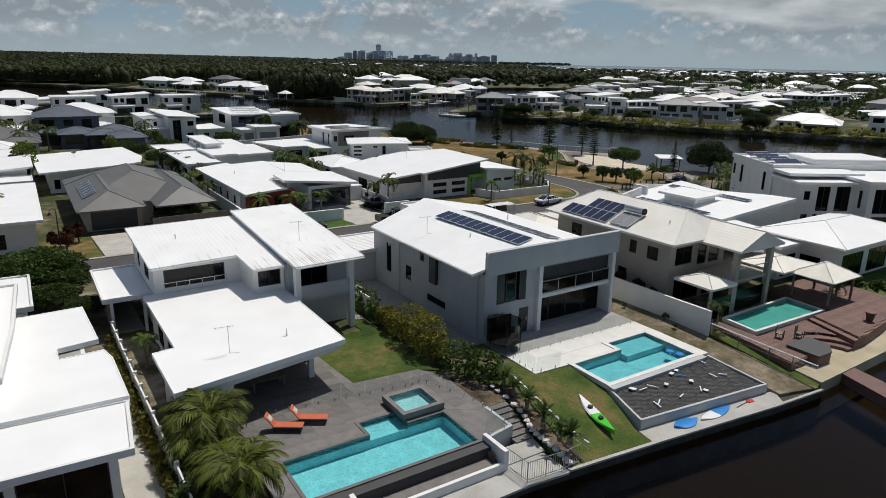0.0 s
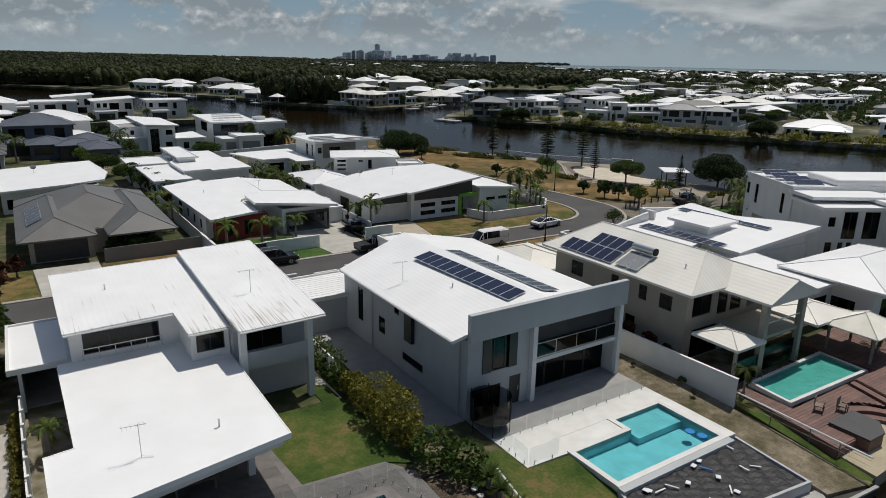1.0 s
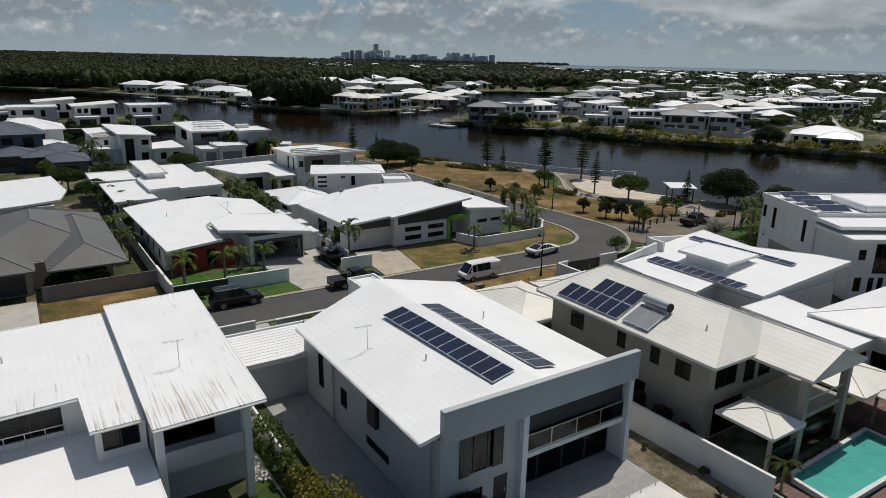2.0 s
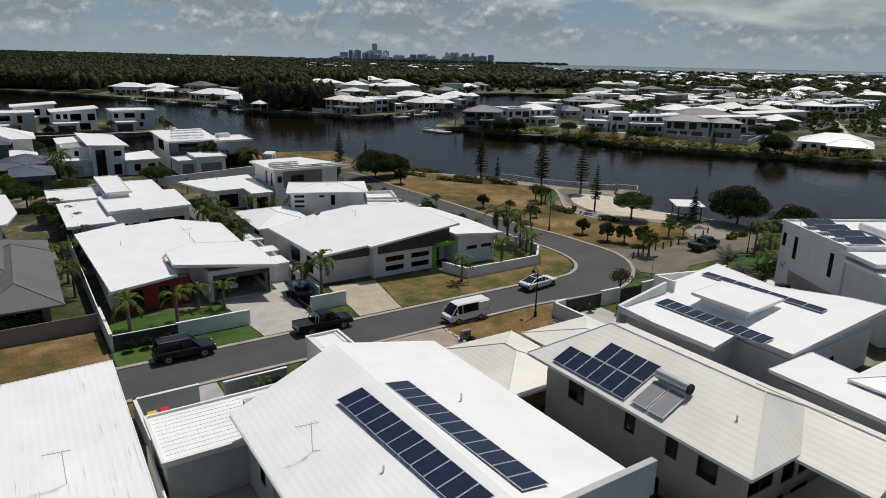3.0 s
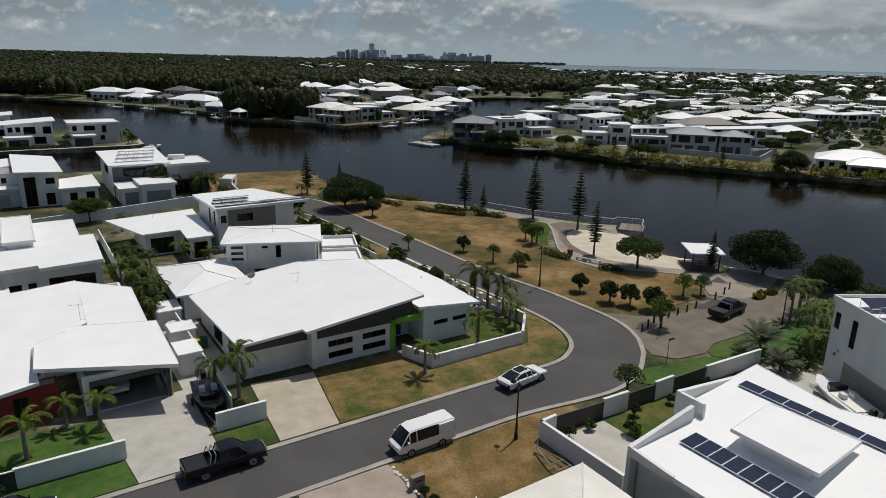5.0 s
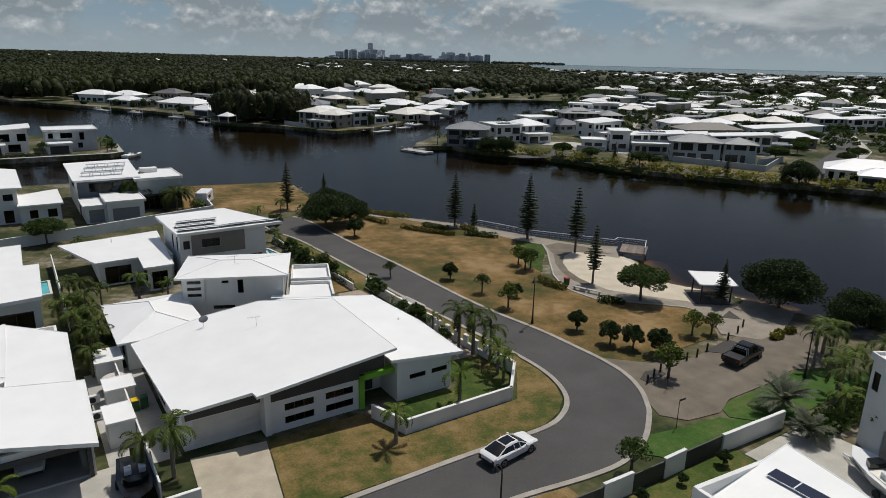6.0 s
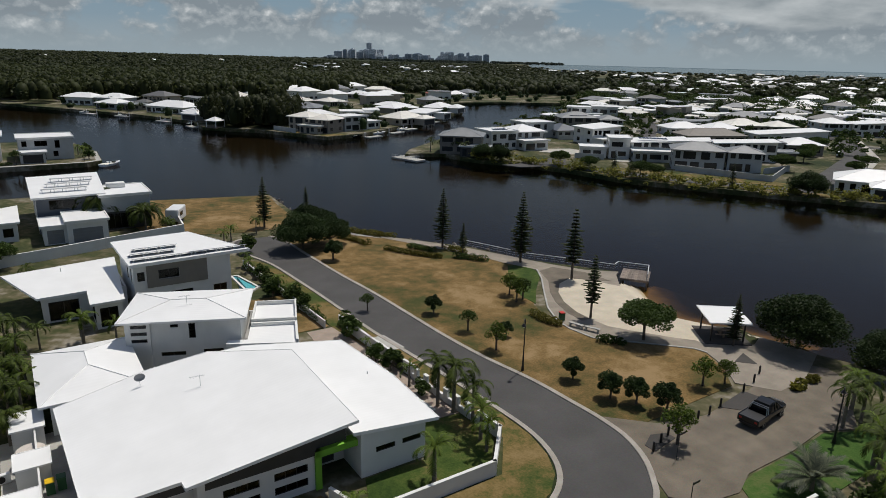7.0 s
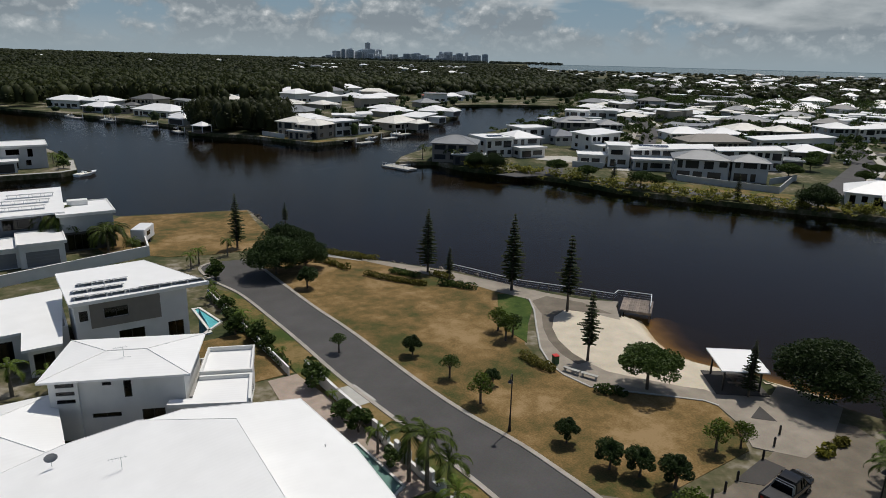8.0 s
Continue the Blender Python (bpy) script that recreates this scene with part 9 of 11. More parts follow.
# streets and verges on the far shore
patch("road", [(31, 250.5), (44, 258), (47, 266), (52, 264), (50, 254), (58, 246), (70, 238), (84, 230), (100, 222.5), (113, 236), (150, 283), (176, 334), (170, 420), (177, 420), (184, 333), (157, 280), (119, 232), (106, 217), (98, 217.5), (80, 226), (66, 234), (54, 243), (45, 250), (36, 247)], 0.06, M["asphalt"], "grey street behind the far canal bank", block=False, category="road")
patch("lawn", [(36, 256), (49, 247), (62, 233.5), (79, 224), (95, 216), (104, 211), (106, 216), (98, 216.8), (80, 225.2), (66, 233), (54, 242), (45, 249.5), (38, 255)], 0.04, M["verge"], "green verge along the far canal bank", block=False, category="grass")
patch("lawn", [(60, 247), (70, 240), (85, 231.5), (100, 224.5), (104, 229), (88, 238), (76, 244), (64, 250)], 0.05, M["verge"], "front lawns across the canal", block=False, category="grass")
patch("road", [(80, 296), (95, 335), (112, 385), (121, 432), (128, 432), (119, 384), (102, 334), (87, 294)], 0.06, M["asphalt"], "grey side street between far houses", block=False, category="road")
for q in ([(76, 298), (91.5, 336), (108.5, 386), (117.5, 432), (119.5, 432), (110.5, 386), (93.5, 336), (78, 297)], [(89, 294), (104, 333), (121, 383), (130, 431), (132, 431), (123, 383), (106, 333), (91, 293)]):
    patch("footpath", q, 0.07, M["drive_pale"], "pale footpath beside the side street", block=False, category="path")
patch("driveway", [(66, 262), (71, 261), (73, 266), (68, 267)], 0.09, M["drive_pale"], "pale concrete driveway across the canal", block=False, category="driveway")
patch("driveway", [(46, 280), (58, 276), (66, 281), (58, 290), (50, 288)], 0.08, M["drive_pale"], "pale forecourt of a far house", block=False, category="driveway")
patch("garden_wall", [(79.9, 246.8), (99.9, 230.7), (114, 250.5), (113.8, 250.7), (99.8, 231.0), (80.0, 247.1)], 1.7, M["wall_grey"], "pale rendered boundary wall round a far house", depth=1.7, block=False, category="wall")
patch("footpath", [(118, 231), (122, 230), (160, 279), (187, 333), (185, 334), (158, 281)], 0.07, M["drive_pale"], "pale concrete footpath beside a far street", block=False, category="path")
BANK = []
for p, q in zip(FAR_R[3:11], FAR_R[4:12]):
    L = math.dist(p, q)
    for k in range(int(L / 0.55)):
        t = rng.random()
        o = rng.uniform(0.0, 3.4)
        g_k = rng.choice((0.7, 1.0, 1.0, 1.5))
        BANK.append((p[0] + (q[0] - p[0]) * t + nx * o, p[1] + (q[1] - p[1]) * t + ny * o, -1.1 if o < 0.9 else -0.2, rng.uniform(0.8, 1.5) * g_k, rng.uniform(1.2, 2.5) * g_k))
tree_field("bank_shrubs", "scrubby green and olive growth on the far bank", BANK, M["leaf_bank"], 76, 48, 0.34)
for x, y, h in ((26, 261.5, 4.4), (31, 258.5, 4.6), (99.5, 212.5, 5.6)):
    plant("dense", x, y, h, world_xy=True)
for x, y, h in ((60.5, 239, 6.5), (85.5, 222, 6.2), (97, 215.5, 5.4), (22, 268, 5)):
    plant("pine", x, y, h, world_xy=True)
for x, y, h in ((66, 233.5, 4.6), (55, 245, 4), (70, 234, 3.6), (48, 252, 4.4), (112, 250, 5), (128, 268, 4.4), (138, 283, 4.4), (150, 300, 5), (120, 225, 4), (131, 246, 4), (142, 258, 4)):
    plant("fig", x, y, h, world_xy=True)
for x, y in ((10, 276), (14, 273), (18, 271), (20.5, 267.5)):
    plant("palm", x, y, 5, world_xy=True)

# far left shore houses
SPOTS = []
for k, (x, y, rz) in enumerate(((-4, 356, 52), (6, 388, 60), (14, 426, 66), (-106, 372, -34), (-150, 432, -20))):
    put_house((5, 3, 1, 1, 4)[k], x, y, rz)
SPOTS += [(q[0] - 7, q[1] - 6) for q in E_MID[16:]] + [(-106, 372), (-150, 432), (-4, 356), (6, 388), (14, 426)]
for k in range(110):
    x, y = rng.uniform(-170, 60), rng.uniform(352, 610)
    if inside(x, y, FAR_L) and inside(x + 14, y - 12, FAR_L) and inside(x + 4, y + 12, FAR_L) and x > -150 + (y - 352) * 0.1 and all(math.dist((x, y), q) > 21 for q in SPOTS):
        SPOTS.append((x, y))
        (put_simple if y < 470 else far_box)(*(((0, 1, 2, 4, 5, 6, 7, 8)[k % 8], x, y, rng.choice((10, -20, 30, 55))) if y < 470 else (x, y, rng.choice((10, -20, 30, 55)), k)))
LT = []
for k in range(420):
    x, y = rng.uniform(-240, 110), rng.uniform(330, 640)
    if inside(x, y, FAR_L) and all(math.dist((x + 0, y), (q[0] + 7, q[1] + 6)) > 9 for q in SPOTS):
        LT.append((x, y, 0, rng.uniform(1.5, 3.2), rng.uniform(3, 6)))
tree_field("far_garden_trees", "garden trees among houses across the canal", LT, M["leaf_dark"], 72, 72, 0.5, True)
CL = []
for k in range(190):
    x, y = rng.uniform(-92, -50), rng.uniform(331, 372)
    if inside(x, y, FAR_L) and inside(x, y - 3, FAR_L) and all(math.dist((x, y), q[:2]) > 13 for q in E_MID[16:]) and math.dist((x, y), (-79, 336)) > 4:
        CL.append((x, y, 0, rng.uniform(2.2, 4.2), rng.uniform(6, 14)))
tree_field("tree_clump", "dark native trees on the point across the canal", CL, M["leaf_forest"], 77, 150, 0.5, True)

patch("lawn", [(-56, 328.5), (-29, 311), (-19.5, 322.5), (-29, 317.5), (-48, 327)], 0.05, M["verge"], "narrow lawn on the point across the canal", block=False, category="grass")
k_ = local("waterside_pavilion", -79, 335, 0.02, -25, "small white pavilion with pyramid roof among dark trees", "pavilion")
hip_roof(k_, -3, -3, 3, 3, 2.7, 1.5, M["roof_white"])
for u in (-2.5, 2.5):
    for v in (-2.5, 2.5):
        bm = bmesh.new()
        box(bm, u - 0.12, v - 0.12, 0, u + 0.12, v + 0.12, 2.72)
        part("post", bm, M["white_metal"], k_)
bm = bmesh.new()
box(bm, -2.9, -2.9, -0.3, 2.9, 2.9, 0.12)
part("deck", bm, M["timber"], k_)

# wooded land behind
HILL = lambda x, y: max(0.0, min(1.0, (y - 800) / 1500)) * (7 * max(0.0, min(1.0, (-x - 500) / 1300)) + 7 * max(0.0, min(1.0, (-x - 200) / 400)))
bm = bmesh.new()
gx_, gy_ = [-2600 + 130 * i for i in range(41)], [640 + 130 * j for j in range(31)]
gv = [[bm.verts.new((x, y, HILL(x, y) + 0.3 - (0.8 if x > 200 + 0.2 * (y - 640) else 0))) for x in gx_] for y in gy_]
for j in range(30):
    for i in range(40):
        if gx_[i] < (250 + 0.12 * (gy_[j] - 640) if gy_[j] < 1750 else 0.1 * gy_[j] - 100):
            bm.faces.new((gv[j][i], gv[j][i + 1], gv[j + 1][i + 1], gv[j + 1][i]))
for v in [v for v in bm.verts if not v.link_faces]:
    bm.verts.remove(v)
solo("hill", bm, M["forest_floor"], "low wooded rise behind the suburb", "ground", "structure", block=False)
WOOD, WOOD2 = [], []
HILLTOP = [(-1150, 1720), (-1010, 1850), (-935, 1800), (-860, 2000), (-700, 2050), (-560, 1900), (-430, 2100), (-330, 1850), (-300, 2060), (-180, 1950), (-90, 2080), (20, 1900), (60, 2050), (-620, 1600), (-240, 1560), (-40, 1500)]
for k, (u, v) in enumerate(HILLTOP):
    for j in range(3):
        FARBOX.append((u - 24 + 21 * j, v + 9 * (k + j) % 14, 10 * j - 12, 300 + 7 * k + j, HILL(u, v)))
for k in range(9500):
    y = 470 + 2600 * rng.random() ** 2.2
    x = rng.uniform(-0.78 * y - 60, 0.12 * y + 60)
    if (y < 660 and (x > -235 or not inside(x, y, FAR_L))) or (y > 1750 and x > 0.11 * y):
        continue
    if any(abs(x - u) < 26 + (v - y) * 0.05 and -14 < v - y < 150 for u, v in HILLTOP):
        continue
    WOOD.append((x, y, HILL(x, y), rng.uniform(3.4, 6.4) * (1 + y / 2400), rng.uniform(9.5, 12.5) * (0.68 if y > 1000 and x > -0.2 * y else 1.0)))
for k in range(3600):
    x, y = rng.uniform(-760, -60), rng.uniform(395, 700)
    edge = 352 + 0.42 * max(0.0, -100 - x)
    if inside(x, y, FAR_L) and inside(x + 6, y - 8, FAR_L) and (x < -205 or y > max(470, edge + 60)) and all(math.dist((x, y), (q[0] + 8, q[1] + 6)) > 15 for q in SPOTS + []):
        WOOD.append((x, y, 0.2, rng.uniform(3.2, 5.6), rng.uniform(10.5, 14)))
tree_field("woodland", "dense dark green woodland beyond the canal", [w for w in WOOD if w[1] < 900], M["leaf_forest"], 73, 72, 1.15, True, 0.8)
tree_field("woodland", "dense dark green woodland along the horizon", [w for w in WOOD if w[1] >= 900], M["leaf_forest"], 78, 33, 2.1, True, 0.85)
for k in range(3000):
    y = 620 + 2700 * rng.random() ** 1.6
    x = rng.uniform(-0.1 * y - 100, 0.78 * y + 40)
    if y > (1930 if x > 0.16 * y else 3300) or (not inside(x, y, FAR_R) and not inside(x, y, FAR_L)):
        continue
    WOOD2.append((x, y, 0, rng.uniform(3, 6) * (1 + y / 2500), rng.uniform(6, 10.5) if y < 1100 else rng.uniform(4.5, 7)))
tree_field("woodland", "suburban tree belts fading into the distance", WOOD2, M["leaf_forest"], 74, 27, 1.4, True)
for k in range(150):
    y = 950 + 1000 * rng.random()
    x = rng.uniform(-0.3 * y, 0.75 * y)
    if inside(x, y, FAR_R) or (x > -400 and inside(x, y, FAR_L)):
        far_box(x, y, rng.uniform(-60, 60), k)


def tower(w, d, h, dark, seed):
    """A far apartment tower with storey bands of windows."""
    t_ = local("apartment_tower", 0, 0, 0, 0, "distant pale apartment tower on the skyline" if not dark else "distant grey apartment tower on the skyline", "tower")
    bm = bmesh.new()
    box(bm, -w / 2, -d / 2, -2, w / 2, d / 2, h), box(bm, -w / 4, -d / 4, h, w / 4, d / 4, h + 4)
    part("wall", bm, M["wall_far_dark"] if dark else M["wall_far"], t_)
    for z in np.arange(4, h - 3, 6.0):
        bm = bmesh.new()
        box(bm, -w * 0.42, -d / 2 - 0.4, z, w * 0.42, -d / 2 - 0.05, z + 3.0)
        part("window", bm, M["glass_haze"], t_)
    return t_


# tower walls and window bands carry the far haze in their pale colours
M["glass_haze"] = mat("hazed_window_band", (0.2, 0.23, 0.26), 0.4, var=0.1, scale=8)
M["wall_far"] = mat("hazed_tower_render", (0.66, 0.69, 0.72), 0.8, var=0.06, scale=20)
M["wall_far_dark"] = mat("hazed_tower_grey_render", (0.42, 0.46, 0.5), 0.8, var=0.06, scale=20)
TOW = [tower(38, 26, 84, False, 1), tower(30, 26, 96, True, 2), tower(54, 26, 70, False, 3), tower(30, 28, 106, True, 4)]
r_s = random.Random(9)
CITY = [(-441, 104)] + [(r_s.uniform(-629, -264), r_s.uniform(34, 66)) for _ in range(40)] + [(r_s.uniform(-188, -39), r_s.uniform(28, 48)) for _ in range(14)] + \
    [(r_s.uniform(14, 307), r_s.uniform(34, 60)) for _ in range(18)] + [(r_s.uniform(-720, 330), r_s.uniform(16, 26)) for _ in range(34)]
for k, (x, tall) in enumerate(CITY):
    j = (3, 0, 1, 2)[k] if k < 4 else r_s.choice((0, 0, 1, 2, 2))
    m = pose(x, r_s.uniform(4330, 4600), 3) @ Matrix.Diagonal((r_s.uniform(0.6, 1.1), 1, tall / (84, 96, 70, 106)[j], 1))
    if k < 4:
        TOW[j].matrix_world = m
    else:
        copy_thing(TOW[j], m @ Matrix.Diagonal((*(1 / v for v in TOW[j].scale), 1)))
rise = []
for k in range(420):
    x, y = rng.uniform(-900, 760), rng.uniform(4150, 4330)
    rise.append((x, y, 0, 14, rng.uniform(7, 15)))
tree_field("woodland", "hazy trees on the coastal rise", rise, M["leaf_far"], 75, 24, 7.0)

put_house(9, 4, 575, 10)


def far_roofs():
    """Houses beyond picking apart: joined walls and hip roofs, as one object."""
    vs, fs, mi = [], [], []
    for x, y, rz, seed, z0 in FARBOX:
        rr = random.Random(seed)
        w, d_, h_ = rr.uniform(12, 22), rr.uniform(10, 15), rr.choice((2.9, 2.9, 5.6))
        m = pose(x, y, z0, 0, 0, rz)
        o = len(vs)
        for z, g in ((0, 0), (h_, 0), (h_, 0.8), (h_ + 0.25, 0.8)):
            vs += [tuple(m @ Vector(c)) for c in ((-g, -g, z), (w + g, -g, z), (w + g, d_ + g, z), (-g, d_ + g, z))]
        k = d_ * 0.5 if rr.random() < 0.75 else 1.0
        rise_ = d_ * 0.2 if k > 2 else 0.3
        vs += [tuple(m @ Vector((k, d_ / 2, h_ + 0.25 + rise_))), tuple(m @ Vector((max(k + 0.2, w - k), d_ / 2, h_ + 0.25 + rise_)))]
        wall_i, roof_i = rr.choice((0, 0, 1)), rr.choice((2, 2, 2, 2, 3, 3, 4))
        for i in range(4):
            j = (i + 1) % 4
            fs.append((o + i, o + j, o + 4 + j, o + 4 + i)), mi.append(wall_i)
            fs.append((o + 8 + i, o + 8 + j, o + 12 + j, o + 12 + i)), mi.append(roof_i)
        fs.append((o + 11, o + 10, o + 9, o + 8)), mi.append(roof_i)
        fs += [(o + 12, o + 13, o + 17, o + 16), (o + 14, o + 15, o + 16, o + 17), (o + 13, o + 14, o + 17), (o + 15, o + 12, o + 16)]
        mi += [roof_i] * 4
        for u in (0.12, 0.4, 0.7):
            q = len(vs)
            vs += [tuple(m @ Vector(c)) for c in ((w * u, -0.05, 0.7), (w * (u + 0.18), -0.05, 0.7), (w * (u + 0.18), -0.05, 2.2), (w * u, -0.05, 2.2))]
            fs.append((q, q + 1, q + 2, q + 3)), mi.append(5)
    me = bpy.data.meshes.new("far_houses")
    me.from_pydata(vs, [], fs)
    for m_ in (WH, BE, M["roof_white"], M["roof_grey2"], CR, M["glass_far"]):
        me.materials.append(m_)
    me.polygons.foreach_set("material_index", mi)
    tagged(new("far_houses", me), "sea of small white-roofed houses in the distance", "houses", "", "stuff")


far_roofs()

# ---- vehicles ----
M["paint_black"] = mat("black_car_paint", (0.008, 0.008, 0.009), 0.22, var=0.1, spec=0.4)
M["paint_grey"] = mat("charcoal_car_paint", (0.014, 0.014, 0.016), 0.2, var=0.1, spec=0.45)
M["paint_white"] = mat("white_car_paint", (0.75, 0.75, 0.75), 0.3, var=0.03, stain=0.04)
M["car_glass"] = mat("car_window_glass", (0.008, 0.009, 0.01), 0.06, var=0.1, spec=0.4)
M["rubber"] = mat("tyre_rubber", (0.018, 0.018, 0.018), 0.85, var=0.15, scale=0.2)
M["alloy"] = mat("alloy_rim", (0.45, 0.46, 0.47), 0.3, metal=0.8, var=0.08)
M["lamp_red"] = mat("red_tail_lens", (0.3, 0.01, 0.01), 0.2, var=0.1)
M["lamp_clear"] = mat("headlamp_lens", (0.6, 0.62, 0.64), 0.15, var=0.05)
M["orange"] = mat("orange_fabric", (0.46, 0.115, 0.055), 0.8, var=0.08, scale=0.2, bump=0.002, bscale=200)
M["cushion"] = mat("pale_cushion", (0.55, 0.5, 0.45), 0.9, var=0.08, scale=0.2)
M["kayak_green"] = mat("green_plastic", (0.06, 0.5, 0.03), 0.35, var=0.08)
M["plastic_white"] = mat("white_plastic", (0.72, 0.73, 0.74), 0.35, var=0.04)
M["plastic_blue"] = mat("blue_plastic", (0.02, 0.2, 0.55), 0.35, var=0.1)
M["plastic_red"] = mat("red_plastic", (0.5, 0.03, 0.02), 0.4, var=0.08)
M["plastic_yellow"] = mat("yellow_plastic", (0.7, 0.45, 0.01), 0.4, var=0.08)
M["plastic_green"] = mat("dark_green_plastic", (0.02, 0.09, 0.03), 0.45, var=0.1)
M["canvas"] = mat("cream_canvas", (0.82, 0.79, 0.69), 0.85, var=0.06, scale=1, stain=0.06)
M["stone_block"] = mat("white_stone_block", (0.6, 0.58, 0.54), 0.9, var=0.1, scale=0.3, rnd=0.1)


def loft(bm, sections):
    """Joins rounded cross-sections (x, [(y, z), ...]) into one closed skin."""
    rings = [[bm.verts.new((x, y, z)) for y, z in ring] for x, ring in sections]
    n = len(rings[0])
    for p, q in zip(rings, rings[1:]):
        for i in range(n):
            bm.faces.new((p[i], p[(i + 1) % n], q[(i + 1) % n], q[i]))
    bm.faces.new(rings[0][::-1]), bm.faces.new(rings[-1])
    bmesh.ops.recalc_face_normals(bm, faces=bm.faces[:])


def hull_ring(zl, zb, wl, wb, r=0.09):
    """A car-body section: sill, flank and rounded shoulder."""
    return [(-wl + r, zl), (wl - r, zl), (wl, zl + r), (wb, (zl + zb) / 2), (wb - 0.02, zb - r), (wb - r - 0.02, zb), (-wb + r + 0.02, zb), (-wb + 0.02, zb - r), (-wb, (zl + zb) / 2), (-wl, zl + r)]


def smooth(ob):
    for p in ob.data.polygons:
        p.use_smooth = True
    ob.data.set_sharp_from_angle(angle=radians(35))
    return ob


def wheel_set(car, xs, y, r, w=0.22):
    for x in xs:
        for s in (-1, 1):
            bm = bmesh.new()
            rod(bm, (x, s * (y - w / 2), r), (x, s * (y + w / 2), r), r, 18)
            t_ = part("wheel", bm, M["rubber"], car)
            bm = bmesh.new()
            rod(bm, (x, s * (y + w / 2 - 0.02), r), (x, s * (y + w / 2 + 0.012), r), r * 0.62, 14)
            part("rim", bm, M["alloy"], t_)
            bm = bmesh.new()
            for k in range(5):
                a_ = k * 2 * math.pi / 5
                rod(bm, (x, s * (y + w / 2 + 0.012), r), (x + r * 0.55 * math.cos(a_), s * (y + w / 2 + 0.02), r + r * 0.55 * math.sin(a_)), 0.03, 4)
            part("spokes", bm, M["rubber"], t_)


def boxes_part(name, car, m, *bs, label=""):
    for b in bs:
        bm = bmesh.new()
        box(bm, *b)
        soften(bm, 0.015)
        part(name, bm, m, car, label)


def vehicle(kind, paint, label, a, b, turn):
    """kind: suv, ute, van, coupe. Faces +x of its own; turn is relative to the plan."""
    car = local({"suv": "car", "coupe": "car", "van": "van", "ute": "utility_truck"}[kind], 0, 0, 0, 0, label, {"suv": "car", "coupe": "car", "van": "van", "ute": "pickup truck"}[kind])
    car.matrix_world = BLOCK @ pose(a, b, 0.035, 0, 0, turn)
    bm = bmesh.new()
    if kind == "suv":
        loft(bm, [(-2.38, hull_ring(0.5, 0.95, 0.72, 0.84)), (-2.3, hull_ring(0.36, 1.05, 0.84, 0.92)), (-0.6, hull_ring(0.32, 1.06, 0.88, 0.95)), (0.8, hull_ring(0.32, 1.04, 0.88, 0.95)), (1.6, hull_ring(0.34, 1.0, 0.86, 0.93)), (2.2, hull_ring(0.36, 0.92, 0.8, 0.87)), (2.4, hull_ring(0.46, 0.8, 0.66, 0.74))])
        cab = [(-2.25, 1.02, 1.05, 0.8, 0.78), (-2.05, 1.02, 1.72, 0.83, 0.66), (-0.2, 1.02, 1.8, 0.86, 0.68), (0.45, 1.02, 1.72, 0.85, 0.66), (1.15, 1.0, 1.03, 0.82, 0.8)]
        roof = (-2.1, 0.5, 1.74, 0.68)
        wheels = ((-1.42, 1.4), 0.8, 0.37)
    elif kind == "ute":
        loft(bm, [(-0.55, hull_ring(0.4, 1.05, 0.84, 0.9)), (0.8, hull_ring(0.38, 1.05, 0.86, 0.92)), (1.6, hull_ring(0.4, 1.03, 0.85, 0.91)), (2.45, hull_ring(0.44, 0.98, 0.8, 0.86)), (2.62, hull_ring(0.55, 0.86, 0.66, 0.74))])
        cab = [(-0.6, 1.02, 1.06, 0.82, 0.8), (-0.42, 1.02, 1.68, 0.83, 0.66), (0.3, 1.02, 1.76, 0.84, 0.68), (0.75, 1.02, 1.7, 0.83, 0.66), (1.45, 1.0, 1.03, 0.8, 0.78)]
        roof = (-0.48, 0.8, 1.7, 0.68)
        wheels = ((-1.5, 1.62), 0.78, 0.39)
    elif kind == "van":
        loft(bm, [(-2.35, hull_ring(0.42, 1.1, 0.78, 0.84)), (-2.28, hull_ring(0.34, 1.15, 0.82, 0.85)), (1.4, hull_ring(0.32, 1.12, 0.82, 0.85)), (2.1, hull_ring(0.34, 1.02, 0.8, 0.83)), (2.35, hull_ring(0.42, 0.85, 0.7, 0.76))])
        cab = [(-2.3, 1.08, 1.88, 0.83, 0.68), (-2.2, 1.08, 1.92, 0.83, 0.7), (0.9, 1.08, 1.94, 0.83, 0.7), (1.45, 1.05, 1.86, 0.82, 0.68), (2.12, 1.0, 1.03, 0.8, 0.78)]
        roof = (-2.28, 1.5, 1.88, 0.71)
        wheels = ((-1.2, 1.37), 0.74, 0.32)
    else:
        loft(bm, [(-2.4, hull_ring(0.4, 0.82, 0.7, 0.8)), (-2.2, hull_ring(0.28, 0.95, 0.82, 0.89)), (-0.6, hull_ring(0.24, 0.94, 0.86, 0.92)), (0.8, hull_ring(0.24, 0.9, 0.86, 0.92)), (1.7, hull_ring(0.26, 0.84, 0.84, 0.9)), (2.25, hull_ring(0.3, 0.74, 0.76, 0.83)), (2.42, hull_ring(0.38, 0.6, 0.6, 0.68))])
        cab = [(-2.0, 0.9, 0.94, 0.74, 0.72), (-1.0, 0.9, 1.32, 0.8, 0.58), (-0.3, 0.9, 1.38, 0.82, 0.6), (0.3, 0.9, 1.32, 0.82, 0.58), (1.2, 0.86, 0.89, 0.78, 0.76)]
        roof = (-1.05, 0.32, 1.33, 0.6)
        wheels = ((-1.45, 1.42), 0.8, 0.34)
    smooth(part("body", bm, paint, car))
    bm = bmesh.new()
